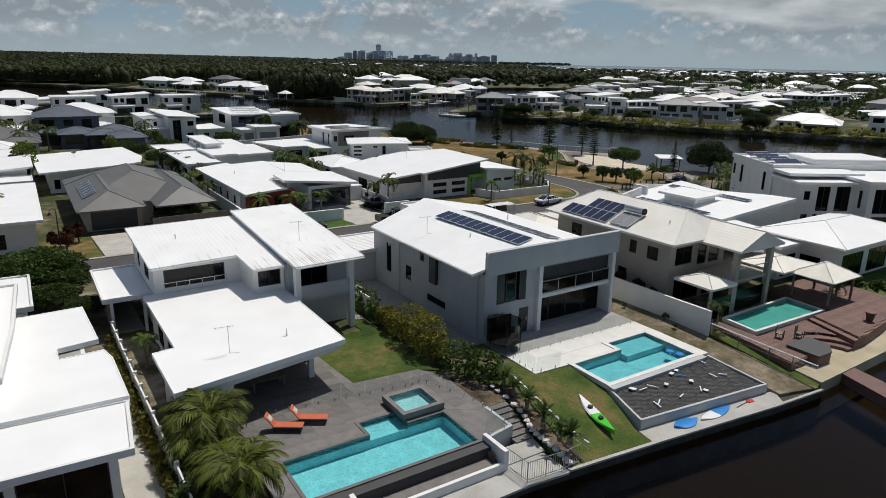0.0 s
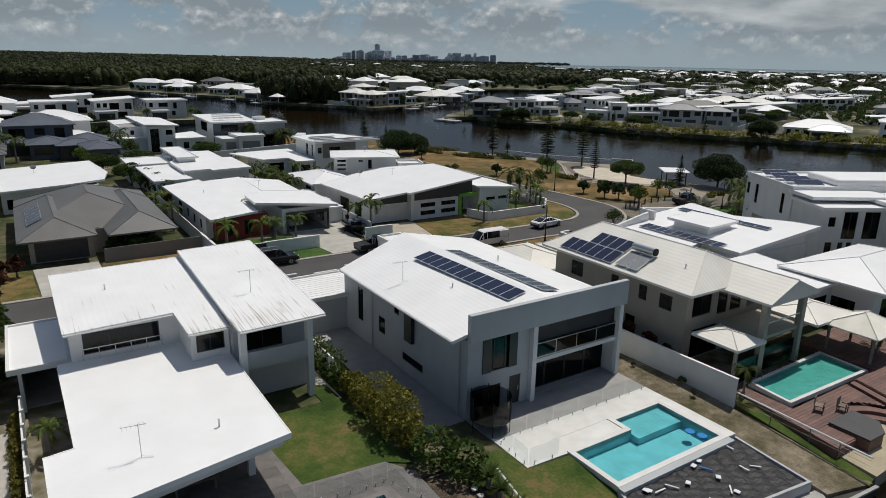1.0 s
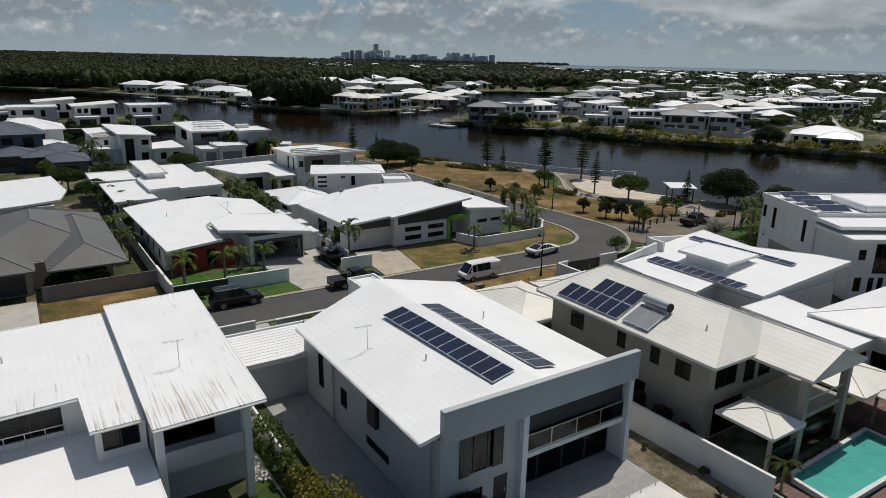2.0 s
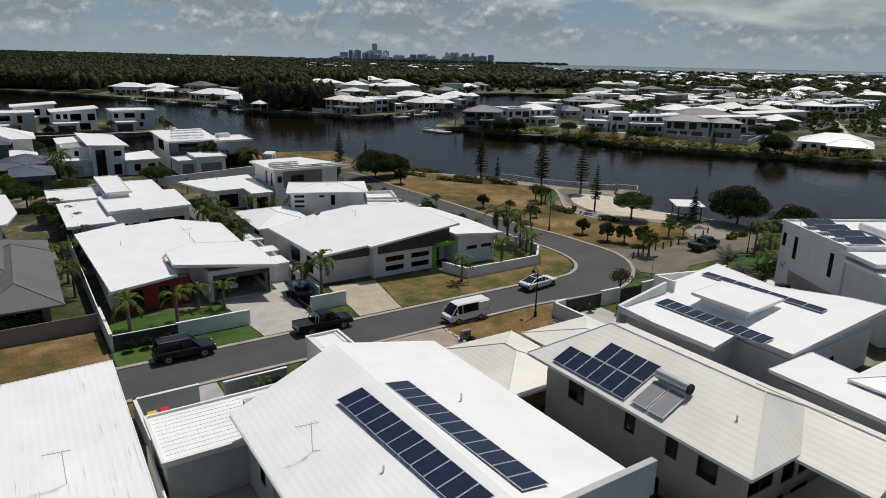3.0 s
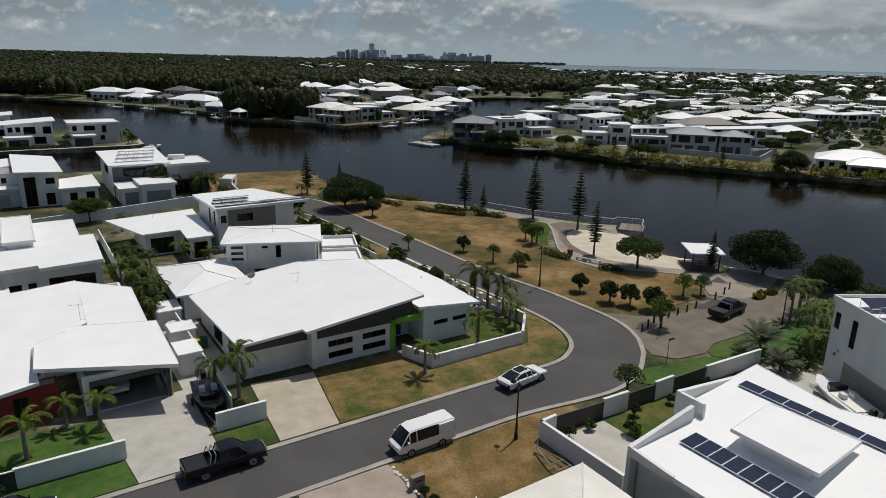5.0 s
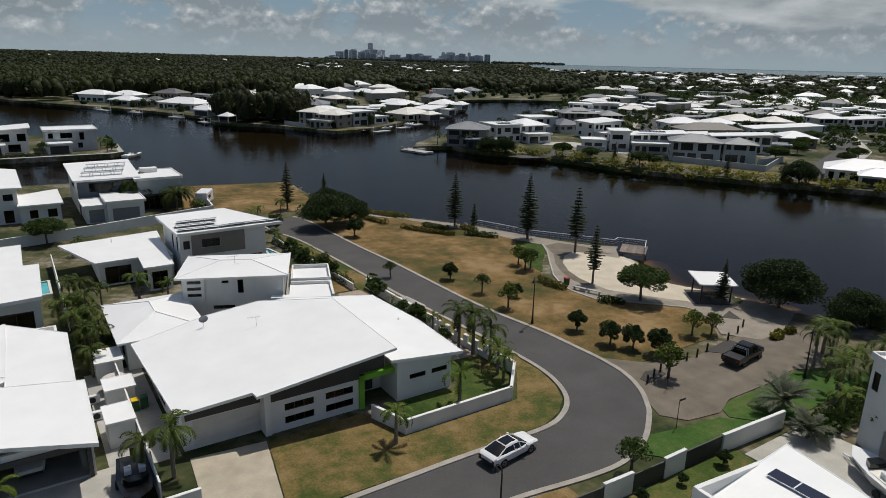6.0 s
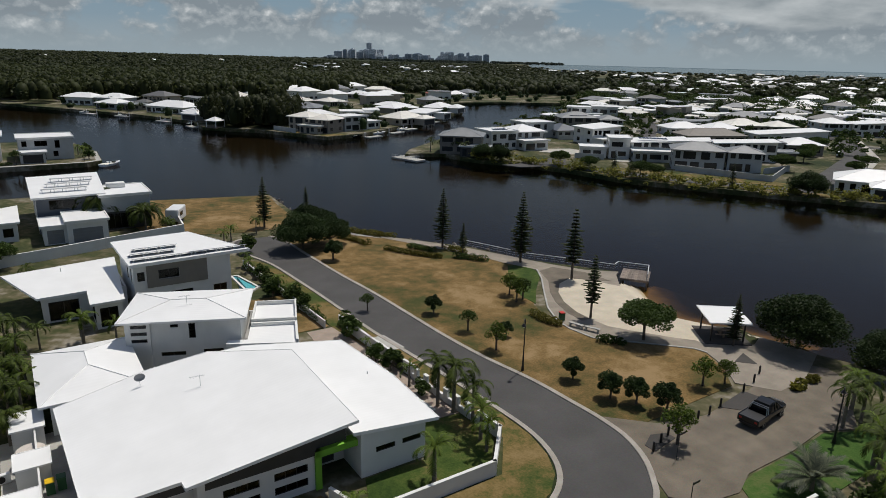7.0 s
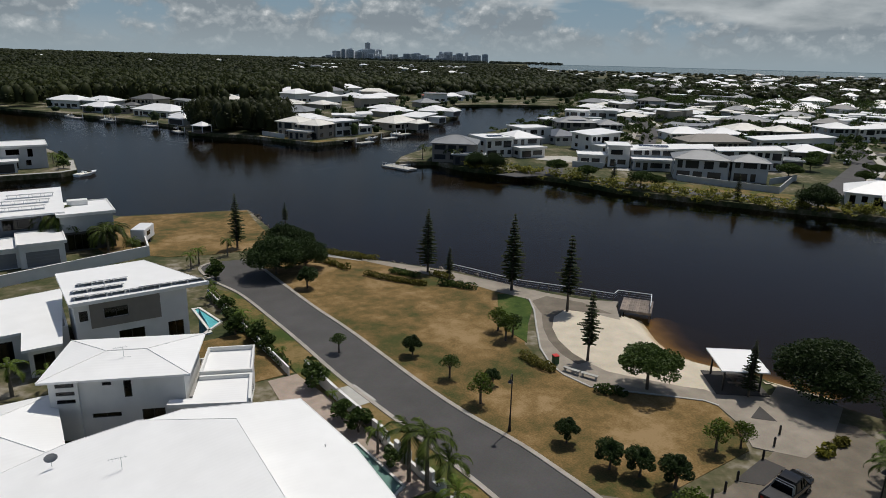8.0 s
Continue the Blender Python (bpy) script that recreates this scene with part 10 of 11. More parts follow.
    loft(bm, [(x, [(-wb, z0), (wb, z0), (wt, z1 - 0.05), (wt - 0.08, z1), (-wt + 0.08, z1), (-wt, z1 - 0.05)]) for x, z0, z1, wb, wt in cab])
    smooth(part("glasshouse", bm, M["car_glass"], car, "dark tinted car windows"))
    x0, x1, zr, wr = roof
    mid = [c for c in cab if x0 - 0.1 <= c[0] <= x1 + 0.1]
    bm = bmesh.new()
    loft(bm, [(c[0], [(-c[4] - 0.02, c[2] - 0.07), (c[4] + 0.02, c[2] - 0.07), (c[4] - 0.06, c[2] + 0.03), (-c[4] + 0.06, c[2] + 0.03)]) for c in mid])
    smooth(part("roof", bm, paint, car))
    # pillars and panels between windows
    for i, (p, q) in enumerate(zip(cab, cab[1:])):
        for s in (-1, 1):
            bm = bmesh.new()
            if i in (0, len(cab) - 2):
                rod(bm, (p[0], s * (p[4] if p[2] > p[1] + 0.2 else p[3]), p[2] - 0.03), (q[0], s * (q[4] if q[2] > q[1] + 0.2 else q[3]), q[2] - 0.03), 0.045, 5)
            else:
                rod(bm, (q[0], s * (q[3] + 0.01), q[1]), (q[0], s * (q[4] + 0.01), q[2] - 0.03), 0.045, 5)
            part("pillar", bm, paint, car)
    if kind == "van":
        boxes_part("side_panel", car, paint, (-2.2, 0.72, 1.1, -0.9, 0.865, 1.86), (-2.2, -0.865, 1.1, -0.9, -0.72, 1.86))
    wheel_set(car, *wheels)
    L = {"suv": 2.38, "ute": 2.6, "van": 2.33, "coupe": 2.36}[kind]
    zl = {"suv": 0.72, "ute": 0.74, "van": 0.75, "coupe": 0.56}[kind]
    rear = {"suv": -2.37, "ute": -2.7, "van": -2.36, "coupe": -2.4}[kind]
    boxes_part("headlight", car, M["lamp_clear"], (L - 0.12, 0.45, zl, L + 0.01, 0.7, zl + 0.14), (L - 0.12, -0.7, zl, L + 0.01, -0.45, zl + 0.14))
    boxes_part("tail_light", car, M["lamp_red"], (rear - 0.01, 0.55, zl, rear + 0.1, 0.78, zl + 0.2), (rear - 0.01, -0.78, zl, rear + 0.1, -0.55, zl + 0.2))
    boxes_part("bumper", car, M["black_metal"], (L - 0.1, -0.7, 0.38, L + 0.06, 0.7, 0.55))
    boxes_part("bumper", car, M["black_metal"], (rear - 0.05, -0.75, 0.4, rear + 0.08, 0.75, 0.56))
    mx = {"suv": 0.95, "ute": 1.15, "van": 1.6, "coupe": 0.75}[kind]
    mz = {"suv": 1.05, "ute": 1.05, "van": 1.15, "coupe": 0.9}[kind]
    boxes_part("mirror", car, paint, (mx, 0.88, mz, mx + 0.12, 1.08, mz + 0.16), (mx, -1.08, mz, mx + 0.12, -0.88, mz + 0.16))
    if kind == "suv":
        boxes_part("roof_rail", car, M["alloy"], (-1.9, 0.6, 1.78, 0.2, 0.64, 1.84), (-1.9, -0.64, 1.78, 0.2, -0.6, 1.84))
    if kind == "coupe":
        boxes_part("sunroof", car, M["car_glass"], (-0.9, -0.42, 1.36, 0.15, 0.42, 1.415))
    if kind == "ute":
        bm = bmesh.new()
        box(bm, -2.7, -0.92, 0.55, -0.58, 0.92, 0.68)
        tray = part("tray", bm, paint, car)
        for q in ((-2.7, -0.92, 0.68, -0.58, -0.84, 1.06), (-2.7, 0.84, 0.68, -0.58, 0.92, 1.06), (-2.7, -0.84, 0.68, -2.63, 0.84, 1.06), (-0.66, -0.84, 0.68, -0.58, 0.84, 1.06)):
            bm = bmesh.new()
            box(bm, *q)
            part("tray_side", bm, paint, tray)
        bm = bmesh.new()
        box(bm, -2.6, -0.82, 1.0, -1.2, 0.82, 1.04)
        part("tray_cover", bm, M["black_metal"], tray)
        bm = bmesh.new()
        for x in (-0.85, -1.15):
            rod(bm, (x, -0.8, 1.05), (x + 0.15, -0.68, 1.6), 0.04), rod(bm, (x, 0.8, 1.05), (x + 0.15, 0.68, 1.6), 0.04), rod(bm, (x + 0.15, -0.68, 1.6), (x + 0.15, 0.68, 1.6), 0.04)
        part("sports_bar", bm, M["alloy"], car, "polished steel sports bar")
        bm = bmesh.new()
        rod(bm, (2.66, -0.6, 0.6), (2.66, 0.6, 0.6), 0.04), rod(bm, (2.66, -0.55, 0.95), (2.66, 0.55, 0.95), 0.04)
        for y in (-0.55, 0.55):
            rod(bm, (2.66, y, 0.6), (2.66, y, 0.95), 0.04), rod(bm, (2.66, y, 0.6), (2.45, y, 0.55), 0.04)
        part("bull_bar", bm, M["alloy"], car, "polished steel bull bar")
    return car


vehicle("suv", M["paint_grey"], "charcoal four-wheel-drive wagon parked at the kerb", 27.9, 72.0, 0)
vehicle("ute", M["paint_black"], "black dual-cab utility with steel sports bar", 40.0, 71.6, 0)
vehicle("van", M["paint_white"], "white panel van parked on the street", 52.6, 66.95, 180)
vehicle("coupe", M["paint_white"], "white coupe parked by the curved kerb", 65.0, 70.7, 8)
vehicle("ute", M["paint_black"], "black dual-cab utility in the car park", 95.0, 71.3, 6)
vehicle("suv", M["paint_white"], "white car inside an open garage", 35.4, 87.6, -90)
vehicle("suv", M["paint_white"], "white car on a far street", *bl(149, 284), 20)


def boat(name, label, x, y, rz, L, hullm, deckm, z=0.35, trailer=True, outboard=True):
    """A runabout with hull, deck well, screen, and trailer if wanted."""
    bt = local(name, x, y, z, rz, label, "boat")
    w = L * 0.19
    bm = bmesh.new()
    loft(bm, [(-L / 2, [(-w * .75, 0.1), (0, 0.0), (w * .75, 0.1), (w, 0.75), (-w, 0.75)]), (0, [(-w * .8, 0.15), (0, 0.0), (w * .8, 0.15), (w * 1.08, 0.85), (-w * 1.08, 0.85)]),
              (L * 0.33, [(-w * .4, 0.35), (0, 0.15), (w * .4, 0.35), (w * .8, 0.98), (-w * .8, 0.98)]), (L / 2, [(-0.04, 0.9), (0, 0.85), (0.04, 0.9), (0.08, 1.1), (-0.08, 1.1)])])
    smooth(part("hull", bm, hullm, bt))
    bm = bmesh.new()
    box(bm, -L * 0.45, -w * 0.8, 0.76, L * 0.1, w * 0.8, 0.885)
    part("cockpit", bm, deckm, bt)
    bm = bmesh.new()
    prism(bm, [(L * 0.08, -w * 0.7), (L * 0.2, -w * 0.4), (L * 0.2, w * 0.4), (L * 0.08, w * 0.7)], 0.9, 1.3)
    part("windscreen", bm, M["car_glass"], bt)
    for y_ in (-w * 0.4, w * 0.4):
        bm = bmesh.new()
        box(bm, -L * 0.15, y_ - 0.22, 0.86, -L * 0.05, y_ + 0.22, 1.3)
        soften(bm, 0.04)
        part("seat", bm, M["plastic_white"], bt)
    if outboard:
        bm = bmesh.new()
        box(bm, -L / 2 - 0.45, -0.22, 0.7, -L / 2 + 0.02, 0.22, 1.35)
        soften(bm, 0.08, 2)
        mt = part("outboard_engine", bm, M["black_metal"], bt)
        bm = bmesh.new()
        box(bm, -L / 2 - 0.3, -0.08, -0.1, -L / 2 - 0.12, 0.08, 0.7)
        part("leg", bm, M["black_metal"], mt)
    if trailer:
        bm = bmesh.new()
        for s in (-1, 1):
            rod(bm, (-L * 0.45, s * 0.5, -0.05), (L * 0.25, s * 0.45, -0.05), 0.05), rod(bm, (L * 0.25, s * 0.45, -0.05), (L * 0.62, 0, -0.05), 0.05)
        part("trailer_frame", bm, M["steel"], bt)
        for s in (-1, 1):
            bm = bmesh.new()
            rod(bm, (-L * 0.15, s * (w * 1.0), -0.03), (-L * 0.15, s * (w * 1.0 + 0.18), -0.03), 0.3, 14)
            part("wheel", bm, M["rubber"], bt)
    return bt


boat("boat", "white runabout with outboard engine on a trailer", 41.6, 91.4, 97, 6.2, M["plastic_white"], M["canvas"])
boat("boat", "black wakeboard boat on a trailer beside the garage", *wd(41.2, 80.2), TURN - 96, 5.8, M["paint_black"], M["black_metal"])
for k, (x, y, rz) in enumerate(((-20, 320.5, 30), (-12, 334, 40), (-3, 352, 62), (8, 385, 66), (16, 410, 68), (-112, 368, -30), (-95, 352, -40), (-140, 385, -32), (-165, 398, -32), (73, 425, 70), (80, 440, 70), (-78, 243, 70))):
    boat("boat", "small white boat moored at a pontoon", x, y, rz, 6.5, M["plastic_white"] if k % 3 else M["paint_black"], M["canvas"], WATER - 0.15, False, k % 2 == 0)


def pontoon(x, y, rz, w, d):
    p = local("pontoon", x, y, WATER, rz, "grey floating pontoon with piles", "pontoon")
    for s in (-1, 1):
        bm = bmesh.new()
        rod(bm, (s * (w / 2 - 0.3), d * 0.4, -2), (s * (w / 2 - 0.3), d * 0.4, 2.2), 0.16, 8)
        part("mooring_post", bm, M["white_metal"], p)
    bm = bmesh.new()
    box(bm, -w / 2, -d / 2, -0.1, w / 2, d / 2, 0.35)
    part("deck", bm, M["concrete"], p)


for x, y, rz in ((-13, 322, 55), (-5, 338, 60), (0, 353, 62), (10, 388, 66), (-112, 364, -30), (-92, 344, -50), (-140, 384, -28), (-160, 393, -26), (76, 432, 70)):
    pontoon(x, y, rz, 8, 3)
# the large jetty of the corner house across the canal
j_ = local("jetty", 5, 266, WATER, -42, "white-edged private jetty with ramp and railing", "jetty")
for q in ((-6, -4, 0.0, 5, 0, 0.5), (-6, 0, 0.0, -2, 5, 0.5)):
    bm = bmesh.new()
    box(bm, *q)
    part("deck", bm, M["concrete"], j_)
bm = bmesh.new()
for k in range(8):
    rod(bm, (-5.8 + k * 1.5, -3.9, 0.5), (-5.8 + k * 1.5, -3.9, 1.4), 0.04)
rod(bm, (-5.8, -3.9, 1.4), (4.9, -3.9, 1.4), 0.05)
part("railing", bm, M["white_metal"], j_)

# ---- park furniture ----
def street_lamp(x, y, h, rz):
    """A black post lamp with a curved arm and lantern."""
    s_ = local("street_lamp", x, y, 0.05, rz, "tall black street lamp with curved arm", "street lamp")
    bm = bmesh.new()
    rod(bm, (0, 0, -0.1), (0, 0, 0.5), 0.17, 10, 0.13)
    part("base", bm, M["black_metal"], s_)
    bm = bmesh.new()
    rod(bm, (0, 0, 0.5), (0, 0, h * 0.3), 0.1, 8, 0.08), rod(bm, (0, 0, h * 0.3), (0, 0, h), 0.065, 8, 0.05)
    part("pole", bm, M["black_metal"], s_)
    bm = bmesh.new()
    prev = Vector((0, 0, h))
    for k in range(1, 8):
        p = Vector((0.32 - 0.32 * math.cos(k * math.pi / 7), 0, h + 0.34 * math.sin(k * math.pi / 7)))
        rod(bm, prev, p, 0.035, 6)
        prev = p
    part("arm", bm, M["black_metal"], s_)
    bm = bmesh.new()
    rod(bm, (0.64, 0, h), (0.64, 0, h - 0.25), 0.07, 10, 0.24)
    lm = part("shade", bm, M["black_metal"], s_)
    bm = bmesh.new()
    rod(bm, (0.64, 0, h - 0.25), (0.64, 0, h - 0.36), 0.18, 10, 0.1)
    part("lens", bm, M["lamp_clear"], lm)


street_lamp(*wd(58.9, 64.1), 4.6, 120)
street_lamp(21.1, 119.9, 5.2, 250)
street_lamp(45.0, 107.9, 4.5, 60)
street_lamp(*wd(2.6, 70.8 + 2.6), 5.0, 240)

for a, b in ((82.8, 72.9), (84.3, 73.4), (85.7, 73.8), (87.0, 74.0), (88.5, 74.1), (90.0, 74.1), (91.6, 74.1), (93.6, 74.4), (98.0, 75.0), (100.6, 75.6), (102.8, 76.4)):
    b_ = thing("bollard", a, b, 0.05, "short black timber bollard beside the car park", "bollard", "bollards")
    bm = bmesh.new()
    rod(bm, (a, b, -0.1), (a, b, 0.85), 0.1, 8)
    part("post", bm, M["black_metal"], b_)
    bm = bmesh.new()
    rod(bm, (a, b, 0.85), (a, b, 0.95), 0.1, 8, 0.05)
    part("cap", bm, M["black_metal"], b_)

# shelter
g_ = local("picnic_shelter", 44.6, 129.3, 0.1, -4, "open park shelter with a pale skillion roof", "shelter")
for x in (-1.75, 1.75):
    for y in (-1.75, 1.75):
        bm = bmesh.new()
        box(bm, x - 0.08, y - 0.08, 0, x + 0.08, y + 0.08, 2.3)
        part("post", bm, M["black_metal"], g_)
flat_roof(g_, rect(-2.25, -2.4, 2.25, 2.5), lambda a, b: 2.5 + 0.03 * b, M["roof_white"], 0.12, "pale skillion roof sheet")
bm = bmesh.new()
box(bm, -2.5, -2.5, -0.2, 2.5, 2.5, 0.06)
part("slab", bm, M["asphalt_dark"], g_)
bm = bmesh.new()
box(bm, -0.9, -0.4, 0.72, 0.9, 0.4, 0.78), box(bm, -0.1, -0.3, 0.06, 0.1, 0.3, 0.72)
part("table", bm, M["timber"], g_)
for s in (-1, 1):
    bm = bmesh.new()
    box(bm, -0.9, s * 0.75 - 0.16, 0.42, 0.9, s * 0.75 + 0.16, 0.47), box(bm, -0.1, s * 0.75 - 0.05, 0.06, 0.1, s * 0.75 + 0.05, 0.42)
    part("bench", bm, M["timber"], g_)

# timber landing with planks, frame and railing
dk = local("landing", 41.0, 150.6, 0.0, -21, "weathered timber landing over the water with white railing", "deck")
for k in range(15):
    bm = bmesh.new()
    box(bm, -1.9 + k * 0.26, -2.3, 0.08, -1.9 + k * 0.26 + 0.24, 2.5, 0.13)
    part("plank", bm, M["timber"], dk)
bm = bmesh.new()
box(bm, -1.9, -2.35, -0.2, 2.0, -2.25, 0.08), box(bm, -1.9, 2.45, -0.2, 2.0, 2.5, 0.08), box(bm, 1.9, -2.25, -0.2, 2.0, 2.45, 0.08)
part("bearer", bm, M["timber"], dk)
for x, y in ((-1.7, -2.0), (1.8, -2.0), (-1.7, 2.2), (1.8, 2.2)):
    bm = bmesh.new()
    rod(bm, (x, y, -3.4), (x, y, 0.08), 0.12, 8)
    part("mooring_post", bm, M["timber"], dk)


def railing(name, label, pts, h=1.0, z=0.1, gap=1.6):
    """Posts with a pale top rail and two wires along world points."""
    r_ = local(name, *pts[0], z, 0, label, "railing")
    o = Vector((*pts[0], 0))
    bm = bmesh.new()
    for p, q in zip(pts, pts[1:]):
        rod(bm, Vector((*p, h)) - o, Vector((*q, h)) - o, 0.06)
    part("top_rail", bm, M["white_metal"], r_)
    for zz in (0.35, 0.68):
        bm = bmesh.new()
        for p, q in zip(pts, pts[1:]):
            rod(bm, Vector((*p, zz)) - o, Vector((*q, zz)) - o, 0.012, 4)
        part("wire", bm, M["steel"], r_)
    for p, q in zip(pts, pts[1:]):
        n = max(1, round(math.dist(p, q) / gap))
        for k in range(n):
            c = Vector((*p, 0)).lerp(Vector((*q, 0)), k / n) - o
            bm = bmesh.new()
            rod(bm, (c.x, c.y, -0.1), (c.x, c.y, h), 0.035, 6)
            part("post", bm, M["timber"], r_)


railing("railing", "promenade railing with pale top rail along the water", [(16.5, 164.2), (19.5, 162.2), (26, 157.3), (33, 154.6), (38.4, 152.3)])
railing("railing", "pale railing round the timber landing", [(38.4, 152.3), (39.3, 153.7), (43.4, 152.2), (41.9, 147.9)])
# bin, bench, sign posts
bn = local("park_bin", 27.3, 133.0, 0.08, 20, "dark park wheelie bin with red lid", "bin")
bm = bmesh.new()
prism(bm, rect(-0.28, -0.3, 0.28, 0.3), 0.05, 0.95)
soften(bm, 0.03)
part("body", bm, M["plastic_green"], bn)
bm = bmesh.new()
box(bm, -0.31, -0.34, 0.951, 0.31, 0.34, 1.03)
soften(bm, 0.03)
part("lid", bm, M["plastic_red"], bn, "red plastic lid")
for x, y, rz in ((28.6, 131.0, -38), (30.2, 129.9, -34)):
    be = local("park_bench", x, y, 0.08, rz, "long low pale park bench on the path", "bench")
    bm = bmesh.new()
    box(bm, -0.9, -0.22, 0.4, 0.9, 0.22, 0.46)
    part("seat", bm, M["concrete"], be)
    for s in (-0.7, 0.7):
        bm = bmesh.new()
        box(bm, s - 0.06, -0.18, 0, s + 0.06, 0.18, 0.4)
        part("leg", bm, M["concrete"], be)
for a, b, h in ((78.8, 66.6, 2.6), (83.4, 71.2, 2.4)):
    sg = thing("sign_post", a, b, 0.05, "thin street sign post with a small blade", "sign")
    bm = bmesh.new()
    rod(bm, (a, b, -0.1), (a, b, h), 0.03, 6)
    part("post", bm, M["black_metal"], sg)
    bm = bmesh.new()
    box(bm, a + 0.03, b - 0.01, h - 0.22, a + 0.75, b + 0.01, h - 0.05)
    part("blade", bm, M["black_metal"], sg)
# letterbox pillar and boulders on the frontage
lb = thing("letterbox_pillar", 49.8, 63.0, 0.05, "brown brick letterbox pillar among white stones", "letterbox")
bm = bmesh.new()
box(bm, 49.35, 62.8, 0, 50.3, 63.2, 1.0)
soften(bm, 0.02)
part("pillar", bm, M["wall_taupe"], lb)
bm = bmesh.new()
box(bm, 49.6, 62.77, 0.62, 50.05, 62.799, 0.7)
part("slot", bm, M["black_metal"], lb)
_r = random.Random(9)


def boulder(name, a, b, s, m, z=0.05, label="small pale landscape stone", grp="landscape stones"):
    bm = bmesh.new()
    bmesh.ops.create_icosphere(bm, subdivisions=1, radius=s)
    for v in bm.verts:
        v.co *= _r.uniform(0.7, 1.15)
        v.co.z *= 0.6
    ob = new(name, link_mesh(name, bm, m))
    ob.matrix_world = BLOCK @ pose(a, b, z + s * 0.2, 0, 0, _r.uniform(0, 360))
    return tagged(ob, label, "stone", grp)


for k in range(26):
    boulder("stone", 49.5 + 0.1 * math.sin(k), 57.4 + k * 0.33, _r.uniform(0.12, 0.24), M["stone_block"])
for k in range(16):
    boulder("stone", 42.9, 57.6 + k * 0.5, _r.uniform(0.1, 0.2), M["stone_block"])
for k in range(14):
    boulder("stone", 56.2 + k * 0.32, 57.5 + _r.uniform(0, 0.9), _r.uniform(0.12, 0.25), M["stone_block"])
# rock edge along the park shore
SHORE = [(-24, 201.5), (-18.5, 191.5), (-13, 181), (-5.2, 174), (2.8, 169.8), (17.5, 164), (26, 157.6)]
bm = bmesh.new()
for p, q in zip(SHORE, SHORE[1:]):
    n = int(math.dist(p, q) / 0.7)
    for k in range(n):
        c = Vector((*p, 0)).lerp(Vector((*q, 0)), (k + _r.random()) / n)
        c += Vector((_r.uniform(-0.1, 0.7), _r.uniform(-0.1, 0.7), _r.uniform(-1.2, -0.1)))
        i0 = len(bm.verts)
        g2 = bmesh.ops.create_icosphere(bm, subdivisions=1, radius=_r.uniform(0.25, 0.5), matrix=Matrix.Translation(c))
        for v in g2["verts"]:
            v.co += Vector((_r.uniform(-0.1, 0.1), _r.uniform(-0.1, 0.1), _r.uniform(-0.1, 0.1)))
solo("rock_edge", bm, M["rock"], "loose brown rocks edging the park shore", "rocks", "stuff", block=False)
# bare boat trailer
tr_ = thing("boat_trailer", 59.0, 58.8, 0.05, "empty galvanised boat trailer on the grass", "trailer")
bm = bmesh.new()
for s in (-0.6, 0.6):
    rod(bm, (59.0 + s, 56.8, 0.5), (59.0 + s * 0.9, 60.0, 0.5), 0.05)
    rod(bm, (59.0 + s * 0.9, 60.0, 0.5), (59.1, 62.2, 0.5), 0.05)
for k in range(5):
    rod(bm, (58.35, 56.9 + k * 0.75, 0.5), (59.65, 56.9 + k * 0.75, 0.5), 0.04)
rod(bm, (59.1, 62.0, 0.5), (59.1, 62.0, 1.3), 0.05)
part("chassis", bm, M["steel"], tr_)
for s in (-1, 1):
    bm = bmesh.new()
    rod(bm, (59.0 + s * 0.8, 57.6, 0.33), (59.0 + s * 0.98, 57.6, 0.33), 0.31, 14)
    part("wheel", bm, M["rubber"], tr_)
# caravan on the vacant block
cv = local("caravan", *wd(67.2, 166.6), 0.05, TURN + 62, "small white caravan parked on dry grass", "caravan")
bm = bmesh.new()
box(bm, -2.4, -1.15, 0.5, 2.4, 1.15, 2.7)
soften(bm, 0.2, 2)
part("body", bm, M["plastic_white"], cv)
bm = bmesh.new()
box(bm, -1.4, -1.17, 1.4, 0.2, -1.151, 2.1)
part("window", bm, M["car_glass"], cv)
for s in (-1, 1):
    bm = bmesh.new()
    rod(bm, (0, s * 0.95, 0.35), (0, s * 1.15, 0.35), 0.34, 14)
    part("wheel", bm, M["rubber"], cv)

# ---- waterfront yards ----
def lounger(a, b, turn):
    l_ = local("sun_lounger", *wd(a, b), 0.14, TURN + turn, "orange sling sun lounger with pale towel", "sun lounger", "loungers by the pool")
    bm = bmesh.new()
    for s in (-0.33, 0.33):
        rod(bm, (-0.5, s, 0.3), (1.15, s, 0.3), 0.025)
    for x in (-0.4, 1.1):
        rod(bm, (x, -0.33, 0.3), (x, 0.33, 0.3), 0.025)
    part("frame", bm, M["black_metal"], l_)
    for x in (-0.4, 1.0):
        for s in (-0.33, 0.33):
            bm = bmesh.new()
            rod(bm, (x, s, 0), (x, s, 0.3), 0.025)
            part("leg", bm, M["black_metal"], l_)
    bm = bmesh.new()
    box(bm, -0.45, -0.3, 0.31, 1.15, 0.3, 0.36)
    soften(bm, 0.02)
    part("mattress", bm, M["orange"], l_)
    bm = bmesh.new()
    box(bm, -0.03, -0.3, 0, 0.03, 0.3, 0.8)
    soften(bm, 0.02)
    bm.transform(pose(-0.45, 0, 0.34, 0, -38, 0))
    bk = part("backrest", bm, M["orange"], l_)
    bm = bmesh.new()
    box(bm, 0.032, -0.22, 0.3, 0.08, 0.22, 0.6)
    soften(bm, 0.02)
    bm.transform(pose(-0.45, 0, 0.34, 0, -38, 0))
    part("pillow", bm, M["cushion"], bk, "pale pillow")


lounger(10.6, 31.4, -32)
lounger(12.1, 31.5, -32)


